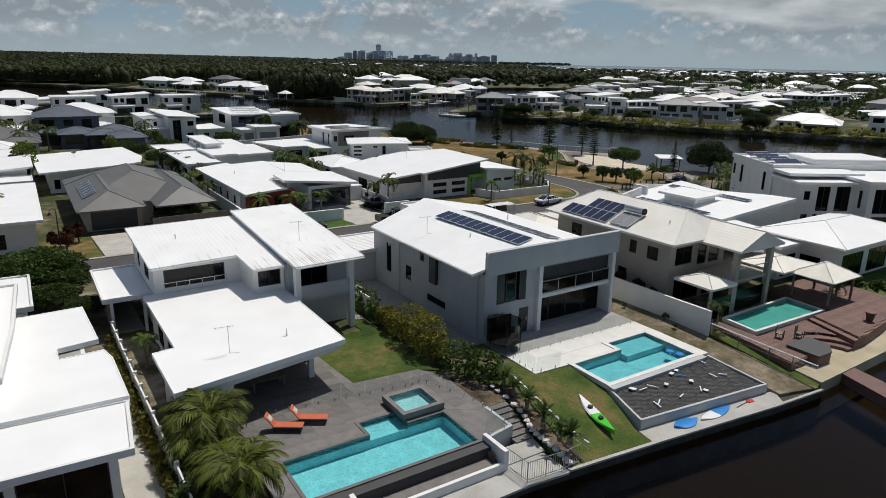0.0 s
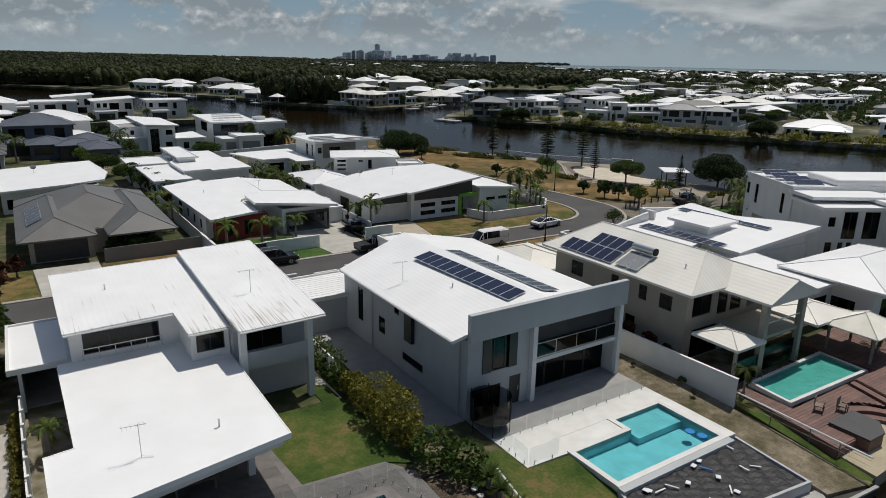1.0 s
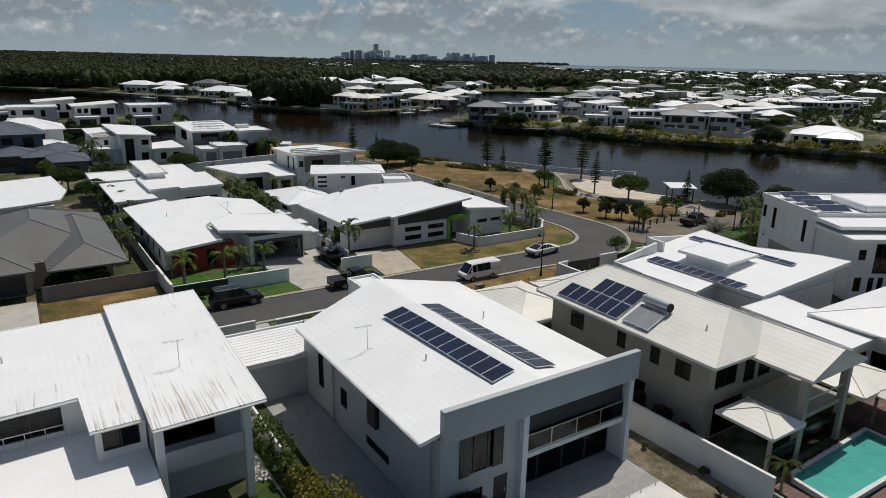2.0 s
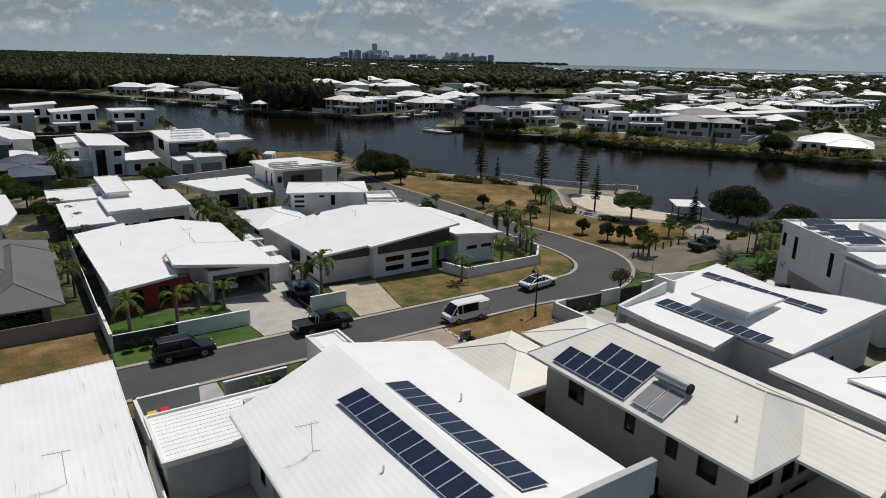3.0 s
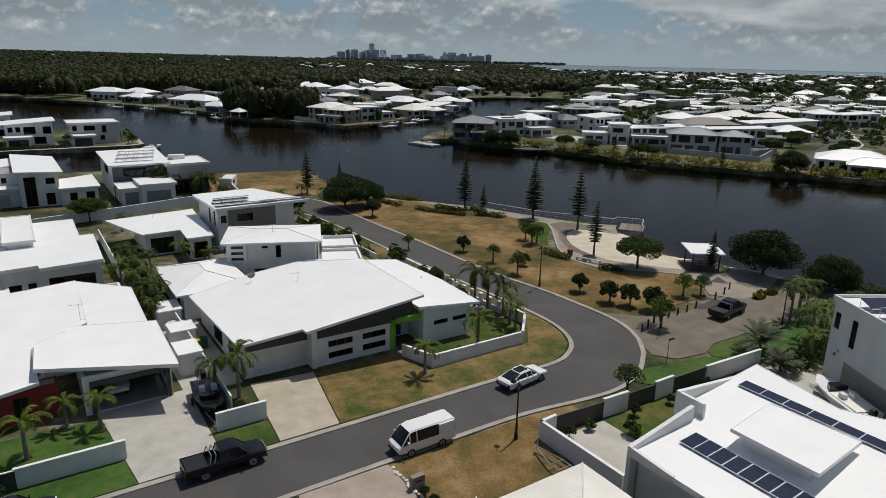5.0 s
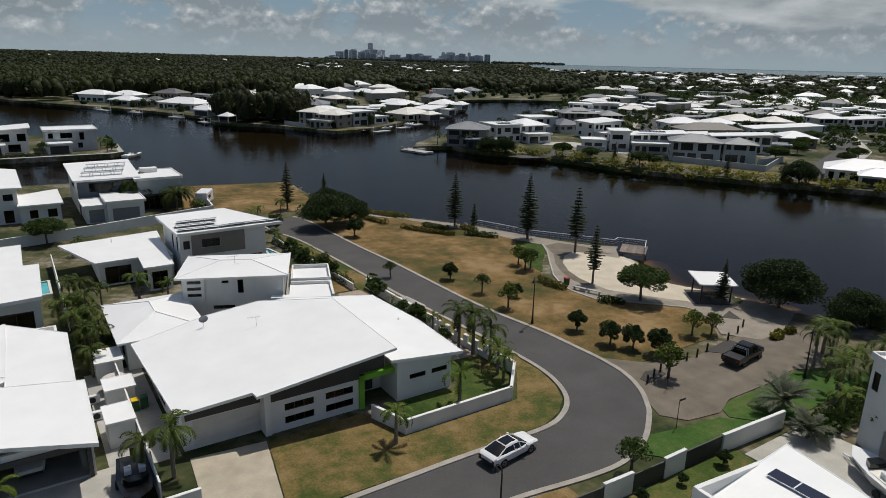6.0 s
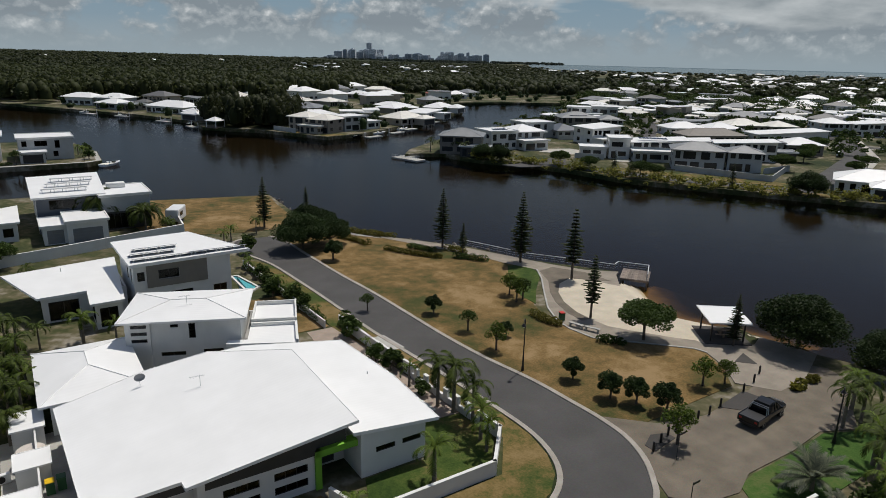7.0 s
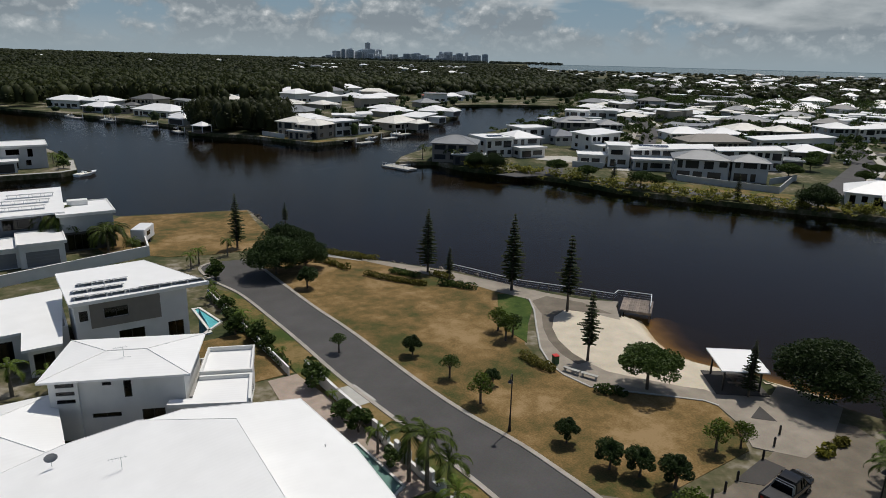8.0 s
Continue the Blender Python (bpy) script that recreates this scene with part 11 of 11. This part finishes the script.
def paddle_craft(name, label, a, b, z, turn, L, w, h, m1, m2, category="kayak"):
    k_ = local(name, *wd(a, b), z, TURN + turn, label, category)
    for mm, x0, x1, nm in ((m1, -L / 2, 0, "stern"), (m2, 0, L / 2, "bow")):
        secs = []
        for i in range(7):
            x = x0 + (x1 - x0) * i / 6
            f = max(0.04, (1 - (abs(x) / (L / 2)) ** 2.2))
            ww, hh = w / 2 * f, h * (0.5 + 0.5 * (abs(x) / (L / 2)) ** 2)
            secs.append((x, [(-ww * 0.5, 0), (ww * 0.5, 0), (ww, hh * 0.6), (ww * 0.8, hh), (-ww * 0.8, hh), (-ww, hh * 0.6)]))
        bm = bmesh.new()
        loft(bm, secs)
        smooth(part(nm, bm, mm, k_))
    for x in ((-L * 0.16, L * 0.14) if category == "kayak" else ()):
        bm = bmesh.new()
        rod(bm, (x, 0, h * 0.5), (x, 0, h * 0.5 + 0.14), w * 0.2, 10)
        part("seat_well", bm, M["black_metal"], k_)


paddle_craft("kayak", "white and lime green two-seat kayak on the lawn", 27.5, 24.1, -0.42, -107, 4.4, 0.8, 0.34, M["plastic_white"], M["kayak_green"])
paddle_craft("paddle_board", "round blue inflatable board by the canal", 31.9, 20.95, -0.69, -3, 2.0, 0.95, 0.16, M["plastic_blue"], M["plastic_blue"], "paddle board")
paddle_craft("paddle_board", "blue and white paddle board by the canal", 34.5, 20.75, -0.69, 2, 3.0, 0.8, 0.14, M["plastic_white"], M["plastic_blue"], "paddle board")
pd = thing("paddle", 37.2, 20.55, -0.69, "red kayak paddle lying on concrete", "paddle")
bm = bmesh.new()
rod(bm, (36.3, 20.5, -0.65), (37.6, 20.6, -0.65), 0.02)
part("shaft", bm, M["black_metal"], pd)
bm = bmesh.new()
prism(bm, [(37.5, 20.45), (38.0, 20.4), (38.1, 20.65), (37.6, 20.75)], -0.68, -0.63)
part("blade", bm, M["plastic_red"], pd, "red plastic blade")


def glass_fence(name, label, pts, z, h=1.1, gap=1.6):
    """Frameless glass fence: panes on short spigots."""
    f_ = thing(name, pts[0][0], pts[0][1], z, label, "fence")
    for p, q in zip(pts, pts[1:]):
        n = max(1, round(math.dist(p, q) / gap))
        for k in range(n):
            c, d_ = Vector(p).lerp(Vector(q), (k + 0.03) / n), Vector(p).lerp(Vector(q), (k + 0.97) / n)
            u = (d_ - c).normalized()
            nr = Vector((-u.y, u.x)) * 0.006
            bm = bmesh.new()
            prism(bm, [tuple(c - nr), tuple(d_ - nr), tuple(d_ + nr), tuple(c + nr)], z + 0.06, z + h)
            pn = part("pane", bm, M["glass_clear"], f_)
            for e in (c.lerp(d_, 0.2), c.lerp(d_, 0.8)):
                bm = bmesh.new()
                rod(bm, (e.x, e.y, z - 0.02), (e.x, e.y, z + 0.2), 0.035, 6)
                part("spigot", bm, M["steel"], pn)


glass_fence("glass_fence", "frameless glass pool fence on steel spigots", [(27.5, 32.4), (40.2, 32.4)], 0.1, 1.1, 2.1)
glass_fence("glass_fence", "frameless glass pool fence on steel spigots", [(27.5, 32.4), (27.4, 29.6), (29.6, 29.5)], 0.1)
glass_fence("glass_fence", "frameless glass fence along the terrace edge", [(9.5, 33.6), (14.8, 32.9), (19.3, 32.3), (20.2, 32.4), (21.6, 29.0), (21.8, 27.5), (21.8, 25.25), (19.7, 24.85)], 0.15)
glass_fence("glass_fence", "frameless glass fence beside the lower pool", [(45.0, 29.0), (50.5, 29.0), (55.8, 29.1)], 0.3)
# boundary wall and fences
wall_line("garden_wall", [(43.5, 28.0), (43.2, 38), (42.4, 57)], 1.85, M["wall_white"], "long white rendered boundary wall", 0.18)
wall_line("side_fence", [(22.5, 44.5), (22.6, 57)], 1.6, M["wall_white"], "pale side boundary fence", 0.1, category="fence")
wall_line("garden_wall", [(23.0, 57.9), (22.9, 63.6), (27.0, 63.6)], 1.5, M["wall_grey"], "pale grey front wall round the bin store", 0.2)
wall_line("garden_wall", [(28.9, 63.4), (33.4, 63.4)], 1.3, M["wall_grey"], "grey front wall stepping along the verge", 0.2)
wall_line("garden_wall", [(36.5, 58.6), (36.5, 62.8), (41.8, 62.8)], 1.2, M["wall_white"], "white wall round a small front court", 0.2)
wf = wall_line("side_fence", [(4.3, 50), (4.4, 40), (4.6, 30), (4.7, 23)], 1.3, M["wall_white"], "white slat boundary fence with capped posts", 0.08, category="fence")
for k in range(15):
    bm = bmesh.new()
    b_ = 49.5 - k * 1.85
    box(bm, 4.25 + k * 0.025, b_ - 0.09, 0, 4.45 + k * 0.025, b_ + 0.09, 1.5)
    part("post", bm, M["wall_white"], wf)
# stairs between the gardens
st = thing("garden_stairs", 22.6, 24, -0.8, "grey stone garden steps with white edging stones", "stairs")
for k in range(7):
    bm = bmesh.new()
    b0 = 27.75 - k * 0.46
    box(bm, 21.95 - 0.03 * k, b0 - 0.46, -1.0, 23.4 - 0.07 * k, b0, 0.0 - k * 0.1)
    part("step", bm, M["paver_dark"], st)
for k in range(17):
    a_, b_ = smooth_line([(23.7, 29.4), (23.6, 26.5), (23.05, 24.7), (23.1, 23.2), (22.95, 21.5)], 4)[k]
    boulder("edging_stone", a_, b_, 0.24, M["stone_block"], max(-0.68, 0.05 - 0.1 * (29.4 - b_)) + 0.1, "white stone block edging the steps", "edging stones")
patch("path", [(19.9, 23.2), (22.7, 23.2), (22.95, 24.55), (21.9, 24.6), (19.9, 24.6)], -0.68, M["concrete"], "concrete landing below the steps", 0.6)
# metal pool gate fence by the water
gf = thing("metal_fence", 19.4, 21.3, -0.74, "grey tubular metal fence by the water", "fence")
for p, q in (((19.95, 23.15), (20.05, 21.55)), ((20.05, 21.55), (22.7, 21.35)), ((22.7, 21.35), (23.5, 21.4))):
    bm = bmesh.new()
    for z in (-0.62, 0.42):
        rod(bm, (*p, z), (*q, z), 0.025)
    rl_ = part("rail", bm, M["steel"], gf)
    n = int(math.dist(p, q) / 0.14)
    bm = bmesh.new()
    for k in range(n + 1):
        c = Vector(p).lerp(Vector(q), k / n)
        rod(bm, (c.x, c.y, -0.74), (c.x, c.y, 0.42), 0.011 if k % 8 else 0.03, 5)
    tagged(part("picket", bm, M["steel"], rl_), kind="stuff")
railing("railing", "thin white rail along the sloping lawn", [wd(25.6, 30), wd(24.9, 26.5), wd(24.2, 23), wd(24.1, 21.3)], 0.7, -0.35, 1.8)
patch("bank", [(22.75, 21.5), (24.0, 21.4), (24.25, 24), (24.8, 28.0), (25.1, 29.4), (24.0, 29.4), (23.75, 26.5), (23.2, 24.7), (23.2, 23.2)], lambda a, b: max(-0.72, min(0.05, -0.72 + (b - 21.2) * 0.093)) + 0.025, M["soil"], "mulched planting strip beside the garden steps", 0.4)
railing("railing", "thin white rail above the waterside slope", [wd(43.8, 28), wd(43.6, 23), wd(43.5, 19.5)], 0.9, -0.1, 2.2)
# trampoline
tp = thing("trampoline", 28.2, 34.0, 0.1, "round black trampoline with safety net", "trampoline")
bm = bmesh.new()
rod(bm, (28.1, 34.0, 0.72), (28.1, 34.0, 0.78), 1.25, 24)
part("mat", bm, M["sheeting"], tp)
for k in range(6):
    bm = bmesh.new()
    c = (28.1 + 1.28 * math.cos(k * math.pi / 3), 34.0 + 1.28 * math.sin(k * math.pi / 3))
    rod(bm, (*c, 0.05), (*c, 2.3), 0.03)
    part("pole", bm, M["black_metal"], tp)
bm = bmesh.new()
ring = [[bm.verts.new((28.1 + 1.26 * math.cos(k * math.pi / 12), 34.0 + 1.26 * math.sin(k * math.pi / 12), z)) for k in range(24)] for z in (0.78, 2.2)]
for k in range(24):
    bm.faces.new((ring[0][k], ring[0][(k + 1) % 24], ring[1][(k + 1) % 24], ring[1][k]))
part("net", bm, M["net"] if "net" in M else M["glass"], tp, "dark see-through safety net")
# outdoor table under the loggia and low roof
for a, b, lab in ((35.5, 37.5, "dark outdoor dining table"), (11.5, 36.8, "dark outdoor dining table in the shade")):
    tb = thing("outdoor_table", a, b, 0.1, lab + " on the patio" if "shade" not in lab else lab, "table")
    bm = bmesh.new()
    box(bm, a - 1.1, b - 0.5, 0.8, a + 1.1, b + 0.5, 0.86)
    part("tabletop", bm, M["timber"], tb)
    for x in (-0.95, 0.95):
        for y in (-0.4, 0.4):
            bm = bmesh.new()
            box(bm, a + x - 0.04, b + y - 0.04, 0.1, a + x + 0.04, b + y + 0.04, 0.8)
            part("leg", bm, M["timber"], tb)
# clutter on the weed mat
for k in range(17):
    a_, b_ = _r.uniform(30.6, 39.3), _r.uniform(22.2, 25.2)
    w_, l_2 = _r.choice(((0.04, 0.75), (0.16, 0.26), (0.045, 0.6), (0.13, 0.36)))
    bm = bmesh.new()
    box(bm, -w_, -l_2 / 2, 0, w_, l_2 / 2, 0.04)
    ob = new("offcut", link_mesh("offcut", bm, M["plastic_white"] if k != 3 else M["plastic_blue"]))
    ob.matrix_world = BLOCK @ pose(a_, b_, -0.12 + 0.034 * (b_ - 22), 0, 0, _r.uniform(0, 180))
    tagged(ob, "pale board offcut holding down the weed mat", "board", "offcuts")
# pool floats
for a, b in ((38.2, 27.3), (38.4, 26.6)):
    bm = bmesh.new()
    rod(bm, (0, 0, 0), (0, 0, 0.08), 0.3, 14)
    soften(bm, 0.02)
    ob = new("pool_float", link_mesh("pool_float", bm, M["plastic_blue"]))
    ob.matrix_world = BLOCK @ pose(a, b, 0.0, 0, 0, 20)
    tagged(ob, "small blue float in the pool", "pool float")

# lower neighbour: pool, red deck, canopy
pool("swimming_pool", [(46.4, 25.9), (55.4, 25.7), (55.6, 28.8), (46.7, 28.6)], 0.45, 0.32, M["pool_tile_deep"], M["paver_white"], 0.25, "blue-green swimming pool raised in a red deck")
rd = thing("timber_deck", 44.2, 21.6, 0.0, "red-brown stained timber deck with steps", "deck")
for k in range(30):
    b0 = 21.5 + k * 0.245
    a_w = 43.7 + 0.18 * (b0 - 20.6)
    east = 51.2 + 0.33 * (b0 - 20.9)
    if b0 < 23.2:
        spans = [(a_w, 45.95), (48.8 + math.sqrt(3.1 ** 2 - (b0 - 21) ** 2), east)]
    elif b0 < 24.0:
        spans = [(a_w, 48.8), (48.8 + math.sqrt(3.1 ** 2 - (b0 - 21) ** 2), east)]
    else:
        spans = [(a_w, east)] if b0 < 25.4 else [(a_w, 46.05)]
    for a0, a1 in spans:
        if a1 - a0 > 0.05:
            bm = bmesh.new()
            box(bm, a0, b0, 0.14, a1, b0 + 0.232, 0.2)
            part("plank", bm, M["timber_red"], rd)
bm = bmesh.new()
box(bm, 43.9, 21.42, -0.6, 45.9, 21.5, 0.14)
prism(bm, [(43.82, 21.5), (43.92, 21.5), (45.2, 28.6), (45.1, 28.6)], -0.6, 0.14)
part("skirt", bm, M["timber_red"], rd)
ud = thing("upper_deck", 55, 21, 0.0, "raised red-brown timber deck", "deck")
bm = bmesh.new()
prism(bm, [(53.3, 25.2), (51.9, 20.9), (53.0, 20.9), (57.3, 21.5), (64, 23), (64, 31), (55.9, 31), (55.9, 25.2)], -0.5, 0.46)
part("base", bm, M["timber_red"], ud)
for k in range(41):
    b0 = 20.95 + 0.245 * k
    a0 = 51.92 + 0.3256 * (b0 - 20.7) if b0 < 25.0 else 55.95
    a1 = 53.1 + 7 * (b0 - 20.95) if b0 < 21.5 else min(63.95, 57.3 + 4.4 * (b0 - 21.5))
    bm = bmesh.new()
    box(bm, a0, b0, 0.46, a1, b0 + 0.232, 0.52)
    part("plank", bm, M["timber_red"], ud)
bm = bmesh.new()
prism(bm, [(52.7, 25.2), (53.28, 25.2), (51.88, 20.9), (51.3, 20.9)], -0.5, 0.36)
solo("deck_step", bm, M["timber_red"], "long red-brown deck step", "step")
for r0, r1, z in ((2.45, 3.09, 0.02), (1.8, 2.44, -0.2)):
    bm = bmesh.new()
    q = [radians(-2 + 92 * i / 12) for i in range(13)]
    prism(bm, [(48.8 + r1 * math.cos(k), 21 + r1 * math.sin(k)) for k in q] + [(48.8 + r0 * math.cos(k), 21 + r0 * math.sin(k)) for k in q[::-1]], -0.6, z)
    solo("deck_step", bm, M["timber_red"], "curved red-brown deck step down to the path", "step")
patch("lawn", [(64.2, 23.4), (82, 25.5), (82, 29.5), (64.2, 29.5)], -0.1, M["grass_lush"], "bright green lawn beside the timber deck", category="grass")
for k in range(6):
    plant("palm_b" if k % 2 else "shrub", 64.7 + 0.2 * (k % 3), 23.9 + 0.9 * k, 1.1 + 0.2 * (k % 3))
pt = thing("plant_pot", 56.1, 22.2, 0.52, "large brown terracotta pot on the deck", "pot")
bm = bmesh.new()
rod(bm, (56.1, 22.2, 0.52), (56.1, 22.2, 1.25), 0.22, 12, 0.38)
part("pot", bm, M["timber_red"], pt)
bm = bmesh.new()
rod(bm, (56.1, 22.2, 1.2), (56.1, 22.2, 1.3), 0.42, 12, 0.42)
part("rim", bm, M["timber_red"], pt)
cn = thing("shade_canopy", 56.2, 25.4, 0.5, "cream canvas pyramid canopy on posts", "canopy")
hip_roof(cn, 56.2, 25.4, 60.7, 29.4, 2.65, 1.1, M["canvas"], 0.08)
for p in ((56.6, 25.8), (60.3, 25.8), (56.6, 29.0), (60.3, 29.0)):
    bm = bmesh.new()
    box(bm, p[0] - 0.08, p[1] - 0.08, 0.4, p[0] + 0.08, p[1] + 0.08, 2.6)
    part("post", bm, M["timber"], cn)
def deck_chair(a, b, turn):
    c_ = local("deck_chair", *wd(a, b), 0.2, TURN + turn, "brown timber deck chair by the pool", "chair", "deck chairs")
    bm = bmesh.new()
    box(bm, -0.28, -0.28, 0.38, 0.28, 0.28, 0.43)
    part("seat", bm, M["timber"], c_)
    bm = bmesh.new()
    box(bm, -0.28, 0.26, 0.43, 0.28, 0.31, 0.95)
    part("backrest", bm, M["timber"], c_)
    for x in (-0.25, 0.25):
        for y in (-0.25, 0.25):
            bm = bmesh.new()
            box(bm, x - 0.03, y - 0.03, 0, x + 0.03, y + 0.03, 0.62 if y < 0 else 0.38)
            part("leg", bm, M["timber"], c_)


for a, b, t_ in ((47.2, 24.4, 20), (48.5, 23.6, 10)):
    deck_chair(a, b, t_)
sb = thing("covered_spa", 46, 20.8, -0.5, "timber-clad spa under a dark cover at the deck edge", "spa")
bm = bmesh.new()
prism(bm, [(46.0, 20.75), (47.6, 20.7), (48.72, 21.5), (48.75, 23.1), (46.0, 23.1)], -0.6, 0.3)
soften(bm, 0.05, 2)
part("tub", bm, M["timber_red"], sb)
bm = bmesh.new()
prism(bm, [(45.95, 20.7), (47.62, 20.65), (48.78, 21.48), (48.8, 23.15), (45.95, 23.15)], 0.31, 0.44)
soften(bm, 0.05, 2)
part("cover", bm, M["wall_dark"], sb)
bm = bmesh.new()
prism(bm, [(46.8, 19.5), (48.5, 19.5), (47.0, 13.5), (44.8, 13.5)], -1.3, -0.5)
solo("waterside_jetty", bm, M["timber_red"], "red-brown timber jetty over the canal", "jetty")

# solar hot water unit
hw = new("solar_water_heater")
hw.matrix_world = BLOCK @ pose(45.1, 38.3, zp(45.1) + 0.08, 0, -22.8, 0)
ORG[hw.name] = (0, 0, 0)
tagged(hw, "roof solar water heater with steel tank and two collectors", "water heater")
for k in range(2):
    bm = bmesh.new()
    box(bm, 0, k * 1.12, 0, 2.0, k * 1.12 + 1.05, 0.09)
    co = part("collector", bm, M["pv_line"], hw)
    bm = bmesh.new()
    box(bm, 0.06, k * 1.12 + 0.06, 0.092, 1.94, k * 1.12 + 0.99, 0.1)
    part("glazing", bm, M["garage"], co)
bm = bmesh.new()
rod(bm, (2.35, 0.05, 0.32), (2.35, 2.2, 0.32), 0.3, 18)
tk = smooth(part("tank", bm, M["steel"], hw))
bm = bmesh.new()
rod(bm, (2.35, -0.05, 0.32), (2.35, 0.05, 0.32), 0.31, 18)
part("end_cap", bm, M["rubber"], tk)

# bins, sheds, air conditioners
def bin_(a, b, z, lid, word):
    n_ = thing("wheelie_bin", a, b, z, "dark green wheelie bin with %s lid" % word, "bin")
    bm = bmesh.new()
    prism(bm, rect(a - 0.27, b - 0.3, a + 0.27, b + 0.3), z + 0.05, z + 0.95)
    part("body", bm, M["plastic_green"], n_)
    bm = bmesh.new()
    box(bm, a - 0.3, b - 0.34, z + 0.952, a + 0.3, b + 0.34, z + 1.03)
    soften(bm, 0.03)
    part("lid", bm, lid, n_)


bin_(23.7, 61.9, 0.05, M["plastic_yellow"], "yellow"), bin_(24.5, 62.1, 0.05, M["plastic_red"], "red")
bin_(42.9, 91.4, 0.05, M["plastic_yellow"], "yellow"), bin_(43.6, 91.6, 0.05, M["plastic_green"], "green")
for a0, b0, a1, b1, hh in ((40.9, 97.9, 43.0, 100.8, 1.9), (41.0, 92.4, 43.1, 94.6, 1.8), (40.4, 86.4, 42.2, 89.2, 2.1)):
    sh = thing("garden_shed", a0, b0, 0.05, "small white flat-roofed side-yard enclosure", "shed")
    shell(sh, a0, b0, a1, b1, 0.05, hh - 0.05, M["wall_white"], [], 0.1)
    flat_roof(sh, rect(a0 - 0.1, b0 - 0.1, a1 + 0.1, b1 + 0.1), hh + 0.05, M["roof_white"], 0.12)
pt = thing("plunge_tub", 42.0, 95.9, 0.05, "round white covered tub in a side yard", "tub")
bm = bmesh.new()
rod(bm, (42.0, 95.9, 0.05), (42.0, 95.9, 1.2), 0.95, 24)
smooth(part("tub", bm, M["plastic_white"], pt))
bm = bmesh.new()
rod(bm, (42.0, 95.9, 1.2), (42.0, 95.9, 1.3), 1.02, 24, 0.9)
part("cover", bm, M["cushion"], pt)
for a, b in ((40.2, 94.3), (40.2, 91.4), (22.0, 60.5)):
    ac = thing("air_conditioner", a, b, 0.05, "pale outdoor air conditioner unit with round fan", "air conditioner")
    bm = bmesh.new()
    box(bm, a - 0.45, b - 0.17, 0.1, a + 0.45, b + 0.17, 0.8)
    soften(bm, 0.02)
    part("case", bm, M["plastic_white"], ac)
    bm = bmesh.new()
    rod(bm, (a - 0.12, b - 0.18, 0.45), (a - 0.12, b - 0.2, 0.45), 0.26, 14)
    part("fan_grille", bm, M["black_metal"], ac)
# roof vents and small pipes
for k, (a, b, z) in enumerate(((30.2, 41.5, 6.2), (36.8, 45.0, 6.3), (47.2, 35.5, 6.6), (10.0, 54.0, 5.8), (13.0, 37.0, 3.2), (56.0, 92, 4.3), (62, 88, 3.3), (66.5, 90, 3.3), (27, 98, 3.25), (48.8, 49.0, 3.5), (57.0, 127.0, 6.2), (47.0, 134.0, 3.2))):
    v_ = thing("roof_vent", a, b, z, "thin white vent pipe on a roof", "vent pipe", "roof vents")
    bm = bmesh.new()
    rod(bm, (a, b, z - 0.2), (a, b, z + 0.45), 0.05, 8)
    part("pipe", bm, M["white_metal"], v_)
    bm = bmesh.new()
    rod(bm, (a, b, z + 0.45), (a, b, z + 0.5), 0.085, 8, 0.03)
    part("cap", bm, M["white_metal"], v_)


# ---- stone tiles of the dark pool terrace ----
TILE = 0.9
bm = bmesh.new()
box(bm, 0.003, 0.003, -0.02, TILE - 0.003, TILE - 0.003, 0.006)
tile_mesh = link_mesh("tile", bm, M["paver_dark"])
terrace = bpy.data.objects["terrace"]
TERR = [(6.0, 38.2), (6.0, 30.0), (8.2, 30.0), (8.2, 24.7), (9.25, 24.7), (9.25, 28.7), (14.2, 28.7), (14.2, 30.1), (16.6, 30.1), (16.6, 31.3), (19.6, 31.3), (19.6, 28.6), (21.8, 27.3), (21.7, 29.4), (21.8, 32.3), (20.9, 33.9), (16.2, 34.3), (15.8, 38.2)]
n_t = 0
for i in range(19):
    for j in range(17):
        a0, b0 = 5.8 + i * TILE, 24.1 + j * TILE
        if all(inside(a0 + u, b0 + v, TERR) for u in (0.01, TILE - 0.01) for v in (0.01, TILE - 0.01)):
            p = new("tile", tile_mesh)
            p.parent = terrace
            p.location = (a0, b0, 0.14)
            n_t += 1
